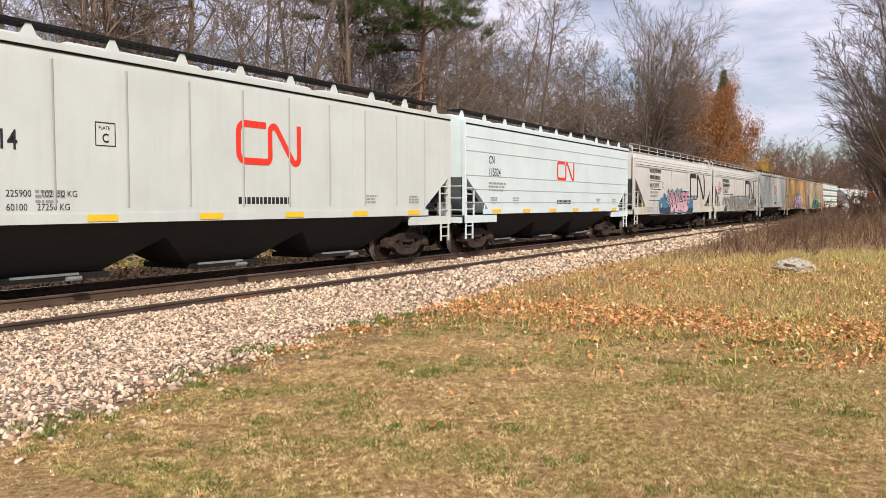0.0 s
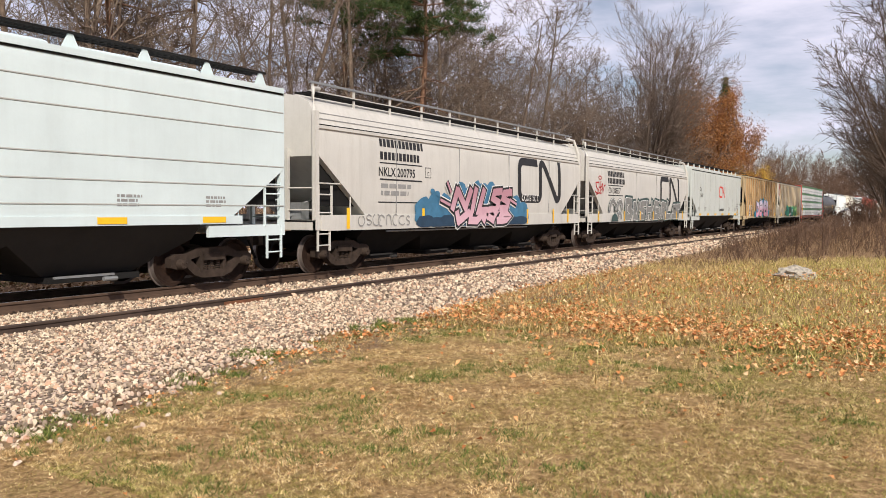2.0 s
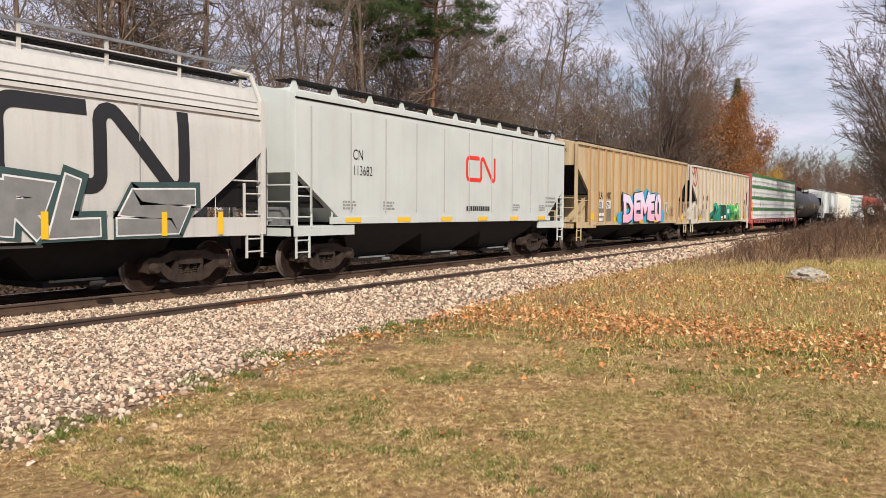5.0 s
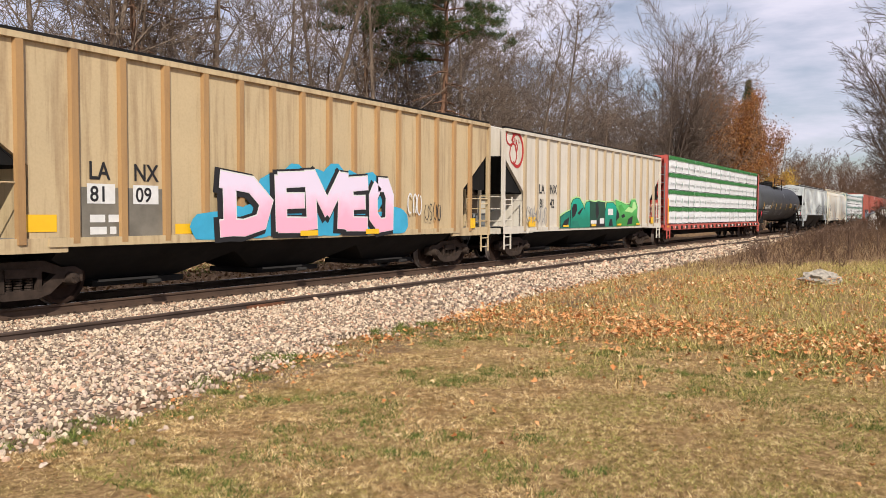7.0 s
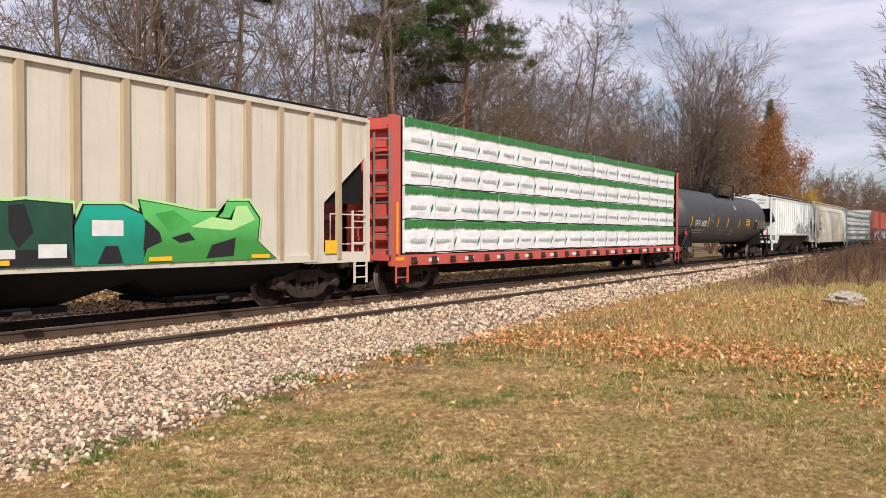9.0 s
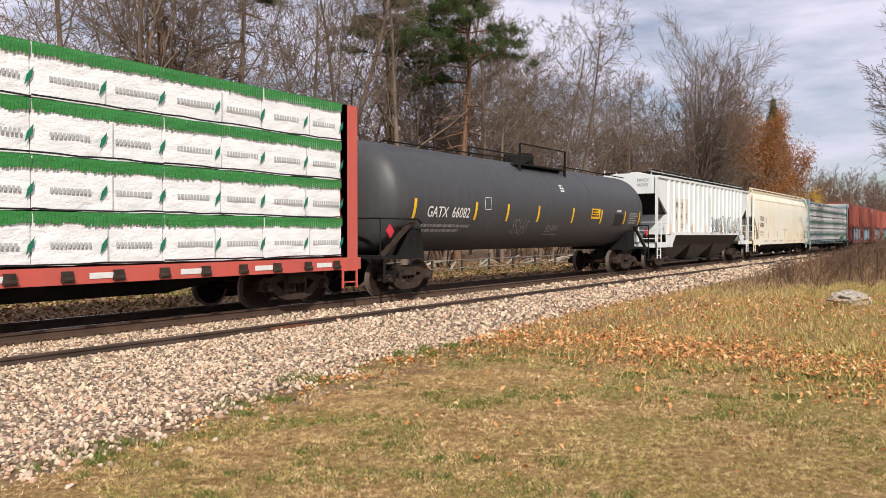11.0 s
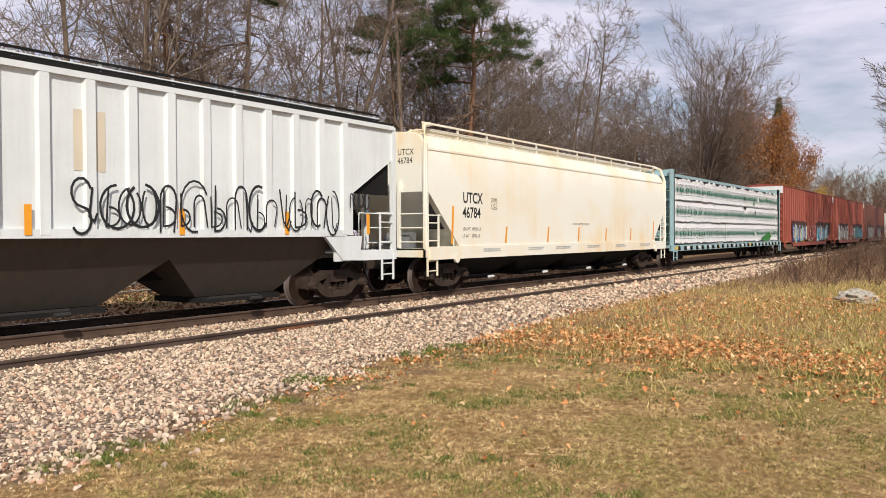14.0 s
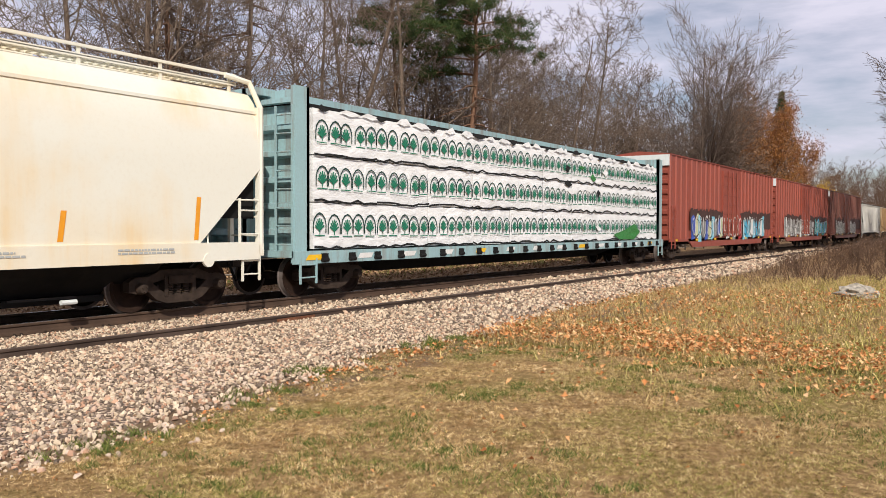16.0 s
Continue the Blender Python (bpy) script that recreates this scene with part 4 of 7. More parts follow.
car, e = barrel_hopper(-41.65, -23.65, "dusty grey cylindrical hopper car with silver graffiti", 2)
for zz, ww in ((3.13, 2.35), (2.81, 2.45)):
    bars("lettering", -6.0, -6.0 + ww, zz, 1, 0.25, M_INK, car, BARREL, int(zz * 10), 0.2, True)
lettering("lettering", "CN 388337", 0.28, -5.95, 2.37, M_INK, car, BARREL, 0.93, bold=0.004)
part("lettering_rule", rect(-6.0, -3.88, 2.71, 2.75, BARREL), M_INK, car)
part("lettering_rule", rect(-6.0, -3.88, 2.26, 2.30, BARREL), M_INK, car)
rng = random.Random(5)
for stroke in ([(-7.25, 2.82), (-7.62, 2.80), (-7.55, 2.60), (-7.32, 2.48), (-7.45, 2.32), (-7.72, 2.42)], [(-7.22, 2.85), (-7.24, 2.40)], [(-7.22, 2.60), (-7.02, 2.62)], [(-7.0, 2.88), (-7.03, 2.40)], [(-6.95, 2.60), (-6.85, 2.72), (-6.75, 2.60), (-6.92, 2.48)], [(-6.8, 2.80), (-6.72, 2.36), (-6.58, 2.66), (-6.40, 2.74)], [(-7.55, 2.28), (-7.2, 2.36), (-6.9, 2.34)]):
    part("graffiti", ribbon(stroke, 0.06, BARREL, 0.012), G_RED, car)
part("graffiti", ribbon([(-7.08 + 0.18 * math.cos(a), 3.03 + 0.07 * math.sin(a)) for a in np.linspace(0, 6.3, 13)], 0.045, BARREL, 0.012), G_RED, car)
low_skin = [(1.56, 0), (1.56, 2.3), (1.5, 3.6)]
PIECE = [("B", -3.72, -2.45, 1.1, 2.2), ("U", -2.4, -1.35, 1.1, 2.1), ("S", -1.4, -0.25, 1.1, 2.12), ("H", -0.3, 0.95, 1.1, 2.16), ("G", 0.95, 2.15, 1.1, 2.14), ("I", 2.1, 2.55, 1.1, 1.85), ("R", 2.5, 3.5, 1.1, 2.1), ("L", 3.45, 4.5, 1.1, 2.2), ("S", 4.7, 6.5, 1.12, 2.0)]
block_letters(car, PIECE, 0.30, [(G_TEALDARK, 0.20, 0.010, 0.04, 0.03), (M_WHITEINK, 0.045, 0.018, 0, 0), (G_SILVER, -0.02, 0.026, 0, 0)], low_skin, "silver block-letter graffiti", 0.12)
for cx, cz, r in ((-5.38, 1.62, 0.42), (-4.36, 1.66, 0.36), (-4.4, 1.22, 0.26)):
    arc = [(cx - r * math.cos(a), cz + r * 0.95 * math.sin(a)) for a in np.linspace(-0.2, 3.3, 12)]
    for m, w, pr in ((G_TEALDARK, 0.30, 0.011), (M_WHITEINK, 0.25, 0.019), (G_SILVER, 0.19, 0.027)):
        part("graffiti", ribbon(arc, w, low_skin, pr), m, car)
part("graffiti", patch([(-5.6, 1.09), (-5.45, 1.34), (-5.1, 1.48), (-4.8, 1.36), (-4.6, 1.09)], low_skin, 0.033), G_TEALDARK, car)
reflectors(car, [-7.3, -3.7, -1.2, 1.1, 3.4, 5.8, 7.2], 1.10, 1.55, 0.13, M_YEL, [(1.585, 0), (1.585, 2)])


def post_hopper(s0, s1, label, body, posts, post_w, sill, deck, top, colour_bay, walk_mat=None, seed=0, group="cars of the train"):
    """A hopper with outside posts along flat sides."""
    car, length = new_car("covered_hopper_car", s0, s1, label, "hopper car", group)
    e = length / 2 - 0.55
    flat = [(1.49, 0.9), (1.49, top - 0.1)]
    part("body", hull(flat, -e, e, (3.45, 3.2, 1.5), sill, [(-1.2, top), (-0.5, top + 0.10), (0.5, top + 0.10), (1.2, top)]), body, car, smooth=25)
    for x in posts:
        for sy in (-1, 1):
            a, b = (-1.565, -1.48) if sy < 0 else (1.48, 1.565)
            g = Geo().prism([(x - post_w / 2, sy * 1.485), (x - post_w * 0.36, sy * 1.565), (x + post_w * 0.36, sy * 1.565), (x + post_w / 2, sy * 1.485)], sill + 0.02, top - 0.12, "z")
            part("side_post", g, {M_TAN: M_TANPOST, M_CREAM: M_CREAMPOST}.get(body, body), car)
    part("eave", Geo().box(-e, e, -1.57, -1.46, top - 0.13, top - 0.03).box(-e, e, 1.46, 1.57, top - 0.13, top - 0.03), body, car)
    part("roof_edge", Geo().box(-e, e, -1.54, -1.40, top - 0.03, top + 0.03).box(-e, e, 1.40, 1.54, top - 0.03, top + 0.03), M_BLACK, car)
    part("side_sill", Geo().box(-e + 1.8, e - 1.8, -1.56, -1.45, sill - 0.03, sill + 0.12).box(-e + 1.8, e - 1.8, 1.45, 1.56, sill - 0.03, sill + 0.12), body, car)
    if walk_mat:
        running_board(car, -e + 0.1, e - 0.1, top + 0.12, 1.15, walk_mat, 12, rail=0.12, post_mat=body)
        part("hand_rail", Geo().box(-e + 0.1, e - 0.1, -1.18, -1.13, top + 0.24, top + 0.28), M_BLACK, car)
    hatches(car, -e + 1, e - 1, top + 0.12, body, 5)
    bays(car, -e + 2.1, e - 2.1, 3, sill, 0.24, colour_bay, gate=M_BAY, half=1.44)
    end_gear(car, length, sill, deck, top - 0.05, body, (3.45, 3.2, 3.45 - 1.5 * (3.45 - sill) / 3.2))
    zc = 3.45 - 1.5 * (3.45 - sill) / 3.2
    for sx in (-1, 1):
        a, b = sx * (e + 0.03), sx * (e - 1.47)
        # added plate in dark steel colour stands in for the shaded end panel
        part("end_web", Geo().prism([(sx * (e - 0.2), deck), (sx * (e - 0.2), 3.2), (sx * (e - 1.45), zc - 0.05), (sx * (e - 1.45), deck)], 0.3, 0.34), M_STEEL, car, "dark upright plate standing in for the shaded end panel")
        # body-coloured sheet in shade, its darkness put into a black overlay
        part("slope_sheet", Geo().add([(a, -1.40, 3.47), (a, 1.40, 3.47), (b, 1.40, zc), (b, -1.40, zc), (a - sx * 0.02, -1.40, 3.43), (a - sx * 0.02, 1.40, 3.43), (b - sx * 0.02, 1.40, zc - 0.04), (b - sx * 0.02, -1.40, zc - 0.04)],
             [(0, 1, 2, 3), (7, 6, 5, 4), (0, 4, 5, 1), (1, 5, 6, 2), (2, 6, 7, 3), (3, 7, 4, 0)]), M_BLACK, car, "sloping end sheet painted black for its shade")
    return car, e, [(1.495, 0), (1.495, 6)]


LANX_POSTS = [-6.95 + i * 0.94 for i in range(16)]
car, e, skin = post_hopper(-6.85, 10.85, "rust-stained tan ribbed hopper car with pink graffiti", M_TAN, LANX_POSTS, 0.17, 1.05, 1.15, 4.42, M_BLACK)
proud_skin = [(1.568, 0), (1.568, 6)]
lettering("lettering", "LA", 0.31, -5.74, 2.16, M_INK, car, skin, 0.85, bold=0.008)
lettering("lettering", "NX", 0.31, -4.84, 2.16, M_INK, car, skin, 0.85, bold=0.008)
for x, tx in ((-5.72, "81"), (-4.80, "09")):
    part("patch", rect(x - 0.16, x + 0.62, 1.12, 2.02, skin, 0.003), M_SMEAR, car)
    part("patch", rect(x - 0.05, x + 0.50, 1.74, 2.08, skin, 0.006), M_WHITEINK, car)
    lettering("lettering", tx, 0.27, x, 1.78, M_INK, car, skin, 0.95, bold=0.006, proud=0.010)
bars("lettering", -5.72, -5.1, 1.42, 2, 0.13, M_WHITEINK, car, skin, 3)
part("patch", rect(-6.85, -6.33, 1.27, 1.55, skin, 0.006), M_YEL, car)
part("patch", rect(-3.92, -3.47, 1.19, 1.38, skin, 0.006), M_YEL, car)
part("patch", rect(7.1, 7.4, 1.15, 1.45, proud_skin, 0.004), M_YEL, car)
for zz, tx in ((4.0, "LANX"), (3.75, "8109")):
    end_lettering(tx, 0.17, -e, -0.55, zz, car)
rng = random.Random(21)
cloud_paint(rng, -3.45, 3.55, 1.06, 1.75, 11, G_SKY, car, proud_skin, 0.005, "pink block-letter graffiti over sky blue")
cloud_paint(rng, -1.7, 2.4, 1.6, 2.66, 6, G_SKY, car, proud_skin, 0.006)
PIECE = [("D", -2.95, -1.42, 1.10, 2.40), ("E", -1.36, -0.22, 1.14, 2.50), ("M", -0.42, 1.20, 1.16, 2.60), ("E", 1.0, 2.0, 1.14, 2.48), ("O", 2.0, 3.05, 1.12, 2.46)]
block_letters(car, PIECE, 0.31, [(M_INK, 0.20, 0.016, -0.06, -0.02), (M_WHITEINK, 0.06, 0.024, 0.01, 0.01), (G_ROSE, 0.02, 0.032, 0, 0)], proud_skin)
part("patch", rect(-0.55, 0.05, 1.08, 1.20, proud_skin, 0.045), M_YEL, car)
part("patch", rect(1.85, 2.4, 1.08, 1.20, proud_skin, 0.045), M_YEL, car)
scrawl(rng, 3.75, 4.4, 1.55, 2.15, 3, 0.05, M_WHITEINK, car, proud_skin)
scrawl(rng, 4.6, 5.4, 1.4, 1.9, 4, 0.03, M_INK, car, proud_skin)

car, e, skin = post_hopper(10.85, 28.6, "dusty cream ribbed hopper car with green graffiti", M_CREAM, [-6.83 + i * 0.942 for i in range(16)], 0.17, 1.00, 1.15, 4.40, M_BLACK)
c0 = (10.85 + 28.6) / 2
lettering("lettering", "LA", 0.34, 14.1 - c0 - 0.04, 2.32, M_INK, car, skin, 0.85, bold=0.008)
lettering("lettering", "NX", 0.34, 15.0 - c0, 2.32, M_INK, car, skin, 0.85, bold=0.008)
lettering("lettering", "81", 0.32, 14.12 - c0, 1.82, M_INK, car, skin, 0.85, bold=0.008)
lettering("lettering", "42", 0.32, 15.0 - c0, 1.82, M_INK, car, skin, 0.85, bold=0.008)
rng = random.Random(8)
for cx, cz, rx, rz, a0, a1, w in ((11.80, 4.10, 0.27, 0.24, 20, 330, 0.06), (12.05, 3.58, 0.25, 0.33, 0, 360, 0.06), (12.32, 3.72, 0.44, 0.55, -130, 150, 0.11), (12.28, 3.80, 0.07, 0.13, 0, 360, 0.05)):
    part("graffiti", ribbon([(cx - c0 + rx * math.cos(radians(a0 + (a1 - a0) * q / 18)), cz + rz * math.sin(radians(a0 + (a1 - a0) * q / 18))) for q in range(19)], w, skin, 0.008 + 0.001 * cx % 0.004), G_RED, car)
scrawl(rng, 12.0 - c0, 12.5 - c0, 3.95, 4.12, 3, 0.03, G_RED, car, skin)
scrawl(rng, 12.9 - c0, 14.6 - c0, 1.25, 1.9, 6, 0.04, M_GREYINK, car, proud_skin)
part("patch", rect(13.1 - c0, 13.65 - c0, 1.15, 1.48, proud_skin, 0.004), M_YEL, car)
part("patch", rect(26.5 - c0, 26.9 - c0, 1.15, 1.45, proud_skin, 0.004), M_YEL, car)
# chunky letters, each with its own outline
def chunk(q, material, *pts):
    part("graffiti", patch(pts, proud_skin, 0.012 + 0.003 * q), material, car, "green block-letter graffiti" if q == 0 else "")


G_TEAL = fade_paint("teal_green_spray", (0.01, 0.22, 0.14), (0.01, 0.36, 0.25), 1.1, 2.2)
G_FADE = fade_paint("meadow_green_spray", (0.05, 0.26, 0.05), (0.11, 0.50, 0.13), 1.1, 2.2)
BLOCKS = [
    [(-3.97, 1.06), (-3.97, 1.50), (-3.45, 1.66), (-3.02, 1.74), (-3.02, 1.06)],
    [(-3.04, 1.06), (-2.98, 1.98), (-2.80, 2.15), (-2.45, 2.22), (-2.12, 2.20), (-1.78, 1.98), (-1.55, 1.70), (-1.50, 1.06)],
    [(-1.56, 1.06), (-1.60, 1.92), (-1.45, 2.08), (-1.08, 2.11), (-1.02, 1.06)],
    [(-1.05, 1.06), (-1.08, 2.11), (-0.45, 2.08), (-0.20, 2.12), (0.60, 2.08), (0.66, 1.06)],
    [(0.62, 1.06), (0.62, 1.72), (0.80, 2.08), (1.55, 2.10), (1.95, 1.95), (2.15, 1.60), (1.95, 1.06)],
    [(1.92, 1.06), (2.02, 1.60), (1.86, 2.20), (2.55, 2.12), (3.25, 2.02), (3.80, 2.04), (3.88, 2.24), (4.45, 2.26), (4.76, 1.92), (4.70, 1.45), (5.22, 1.08)],
]
for pts, m in zip(BLOCKS, (G_GREEN, G_TEAL, G_TEAL, G_DARKGREEN, G_TEAL, G_FADE)):
    cx, cz = sum(p[0] for p in pts) / len(pts), sum(p[1] for p in pts) / len(pts)
    chunk(0, G_LIME, *[(x + (0.05 if x > cx else -0.05), max(1.04, z + (0.05 if z > cz else 0))) for x, z in pts])
    chunk(1, M_INK, *[(x + (0.015 if x > cx else -0.015), z) for x, z in pts])
    chunk(2, m, *[(x - (0.02 if x > cx else -0.02), z - (0.02 if z > cz else 0)) for x, z in pts])
chunk(3, M_INK, (-3.9, 1.10), (-3.6, 1.34), (-3.15, 1.48), (-3.25, 1.12))
chunk(3, M_INK, (-2.92, 1.80), (-2.75, 1.98), (-2.45, 1.98), (-2.38, 1.75), (-2.60, 1.52), (-2.85, 1.42))
chunk(3, M_INK, (-2.35, 1.62), (-1.95, 1.80), (-1.72, 1.86), (-2.15, 1.55))
chunk(3, G_GREEN, (-2.98, 1.08), (-2.92, 1.30), (-2.35, 1.34), (-2.1, 1.08))
chunk(3, M_INK, (-0.45, 2.02), (-0.20, 2.05), (-0.05, 1.62), (-0.30, 1.35), (-0.45, 1.62))
chunk(3, M_INK, (-1.0, 1.08), (-0.95, 1.34), (0.55, 1.34), (0.60, 1.08))
chunk(4, M_WHITEINK, (-0.98, 1.20), (-0.98, 1.34), (-0.35, 1.34), (-0.35, 1.20))
chunk(4, M_WHITEINK, (0.02, 1.20), (0.02, 1.42), (0.50, 1.42), (0.50, 1.20))
chunk(4, M_WHITEINK, (0.95, 1.55), (0.95, 1.82), (1.55, 1.82), (1.55, 1.55))
chunk(3, M_INK, (1.05, 1.08), (1.20, 1.38), (1.45, 1.38), (1.55, 1.08))
chunk(3, M_INK, (1.95, 1.30), (2.35, 1.45), (2.30, 1.62), (2.0, 1.85))
chunk(3, G_LIME, (3.0, 1.72), (3.5, 1.92), (4.0, 1.86), (4.1, 2.14), (4.4, 2.16), (4.62, 1.88), (4.0, 1.66))
chunk(3, G_LEAF, (2.2, 1.95), (2.6, 2.02), (3.0, 1.80), (2.5, 1.62))
chunk(3, M_INK, (2.55, 1.52), (2.95, 1.62), (3.1, 1.48), (2.75, 1.42))
chunk(3, M_INK, (3.35, 1.12), (3.5, 1.38), (4.1, 1.52), (4.05, 1.16))
for x in (-3.75, -0.95, 2.05, 4.5):
    part("patch", rect(x, x + 0.5, 1.10, 1.18, proud_skin, 0.045), M_YEL, car)


def wrap_material(name, white, rib):
    k = Nodes(name, 0.42, 0, 0.4)
    crease = k.noise(2.2, 6.0, 0.6, stretch=(1.0, 1.0, 2.0))
    tone = k.mix(k.ramp(crease, [(0.35, 0.0), (0.65, 1.0)]), white, tuple(c * 0.88 for c in white))
    return k.done(tone, crease, 0.7, 0.08)


M_WRAP = wrap_material("white_lumber_wrap", (0.85, 0.86, 0.85), 0)
M_GREENWRAP = wrap_material("green_wrap_band", (0.035, 0.21, 0.045), 0)
# near-black colour that paints the shade in gaps of the load
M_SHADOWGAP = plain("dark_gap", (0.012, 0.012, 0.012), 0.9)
M_LOGOGREEN = plain("green_print", (0.012, 0.17, 0.095), 0.6, 0, 0.1)
M_DARKPRINT = plain("dark_green_print", (0.015, 0.05, 0.04), 0.6, 0, 0.2)


def lumber_bundle(car, x0, x1, y0, y1, z0, z1, rng, band, parent_name="wrapped_lumber"):
    """A plastic-wrapped bundle with sagging, slightly uneven faces."""
    n, m = 7, 4
    g = Geo()
    v, f = [], []
    for j in range(m + 1):
        for i in range(n + 1):
            x, z = x0 + (x1 - x0) * i / n, z0 + (z1 - z0) * j / m
            bulge = 0.0 if i in (0, n) or j in (0, m) else rng.uniform(-0.005, 0.03)
            v.append((x, y0 - bulge, z + (rng.uniform(-0.02, 0.012) if 0 < i < n else 0)))
    for j in range(m):
        for i in range(n):
            a = j * (n + 1) + i
            f.append((a, a + 1, a + n + 2, a + n + 1))
    g.add(v, f)
    g.box(x0, x1, y0 + 0.02, y1, z0, z1)
    ob = part(parent_name, g, M_WRAP, car, smooth=40)
    if band:
        q = Geo()
        k = int((x1 - x0) / 0.06)
        top = z1 + 0.004
        for i in range(k):
            a, b = x0 + (x1 - x0) * i / k, x0 + (x1 - x0) * (i + 1) / k
            low = z1 - band * (1.0 + 0.06 * math.sin(i * 0.21 + x0) + rng.uniform(-0.12, 0.14))
            q.add([(a, y0 - 0.045, top), (b, y0 - 0.045, top), (b - 0.004, y0 - 0.048, low), (a + 0.004, y0 - 0.048, low - 0.015)], [(0, 1, 2, 3)])
        part("wrap_band", q, M_GREENWRAP, ob, "green printed band")
    return ob


def centerbeam(s0, s1, label, colour, sill_tag):
    car, length = new_car("centerbeam_flatcar", s0, s1, label, "flat car", "cars of the train")
    e = length / 2 - 0.45
    part("deck", Geo().box(-e, e, -1.5, 1.5, 0.92, 1.06), colour, car)
    part("side_sill", Geo().box(-e, e, -1.56, -1.46, 0.78, 1.06).box(-e, e, 1.46, 1.56, 0.78, 1.06), colour, car)
    part("fish_belly", Geo().prism([(-e + 1, 0.92), (e - 1, 0.92), (e - 4.5, 0.42), (-e + 4.5, 0.42)], -0.2, 0.2), M_BLACK, car)
    part("centre_beam", Geo().box(-e, e, -0.10, 0.10, 1.06, 4.55).box(-e, e, -0.42, 0.42, 4.50, 4.66), colour, car)
    for sx in (-1, 1):
        g = Geo()
        x = sx * e
        g.prism([(x, 1.06), (x - sx * 0.45, 1.06), (x - sx * 0.45, 4.66), (x, 4.66)], -0.06, 0.06)
        for y in (-1.5, 1.38):
            g.box(min(x - sx * 0.05, x - sx * 0.50), max(x - sx * 0.05, x - sx * 0.50), y, y + 0.12, 0.8, 4.62)
        g.box(min(x - sx * 0.42, x - sx * 0.50), max(x - sx * 0.42, x - sx * 0.50), -1.5, 1.5, 1.06, 4.62)
        part("bulkhead", g, colour, car, "braced end bulkhead")
        for i in range(6):
            z = 1.35 + i * 0.58
            part("bulkhead_rib", Geo().prism([(x - sx * 0.42, z), (x - sx * 0.22, z + 0.05), (x - sx * 0.22, z + 0.16), (x - sx * 0.42, z + 0.2)], -1.45, 1.45), colour, car)
        ladder(car, x - sx * 0.03, -1.45, -0.95, 1.0, 4.2, M_GALV if colour is M_RED else colour, across=False, name="end_ladder")
        ladder(car, -1.56, x - sx * 0.15, x - sx * 0.65, 0.35, 0.9, colour, steps=2, name="stirrup_step")
    n = 24
    for i in range(n):
        x = -e + 0.9 + (2 * e - 1.8) * i / (n - 1)
        part("winch", Geo().box(x - 0.09, x + 0.09, -1.62, -1.54, 0.84, 1.0).lathe([(-0.10, 0.05), (0.10, 0.05)], "x", 8, (x, -1.60, 0.86)), M_STEEL if colour is M_RED else M_BLACK, car)
    return car, e


car, e = centerbeam(28.6, 53.0, "red centerbeam flatcar loaded with white and green wrapped lumber", M_RED, 1)
rng = random.Random(3)
wid = (2 * e - 1.2) / 9
for tier in range(4):
    for i in range(9):
        x0 = -e + 0.6 + i * wid
        z0 = 1.10 + tier * 0.885
        b = lumber_bundle(car, x0 + 0.01, x0 + wid - 0.01, -1.44 - rng.uniform(0, 0.03), -0.12, z0, z0 + 0.86, rng, 0.19)
        for k in (0.10, 0.58):
            lx = x0 + wid * k
            bars("print", lx + 0.05, lx + 0.95, z0 + 0.28, 1, 0.085, M_PALEINK, b, [(1.497, 0), (1.497, 6)], tier * 20 + i, 0.6, True)
            leaf = [(lx + 0.93, z0 + 0.16), (lx + 0.97, z0 + 0.33), (lx + 1.08, z0 + 0.46), (lx + 1.06, z0 + 0.30)]
            part("print", patch(leaf, [(1.49, 0), (1.49, 6)], 0.012), M_LOGOGREEN, b)
        # dark strip along the foot: the shadow line between tiers, painted on
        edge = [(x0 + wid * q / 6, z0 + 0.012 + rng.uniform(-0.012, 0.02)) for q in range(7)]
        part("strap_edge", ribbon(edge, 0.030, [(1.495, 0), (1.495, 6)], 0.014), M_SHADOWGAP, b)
        fold = x0 + wid * rng.uniform(0.4, 0.6)
        part("wrap_fold", Geo().box(fold - 0.008, fold + 0.008, -1.485, -1.44, z0 + 0.05, z0 + 0.62), M_PALEINK, b)
    part("far_load", Geo().box(-e + 0.6, e - 0.6, 0.12, 1.46, 1.10 + tier * 0.885, 1.96 + tier * 0.885), M_WRAP, car)
part("patch", rect(-e + 0.1, -e + 0.5, 0.92, 1.02, [(1.57, 0), (1.57, 6)]), M_ORANGE, car)
for i in range(12):
    part("patch", rect(-e + 1.6 + i * 1.85, -e + 2.1 + i * 1.85, 0.86, 0.96, [(1.565, 0), (1.565, 6)]), M_WHITEINK, car)
part("door_bar", Geo().tube([(-e + 0.12, -1.62, 1.1), (-e + 0.12, -1.62, 2.4)], 0.03, 6), M_ORANGE, car)


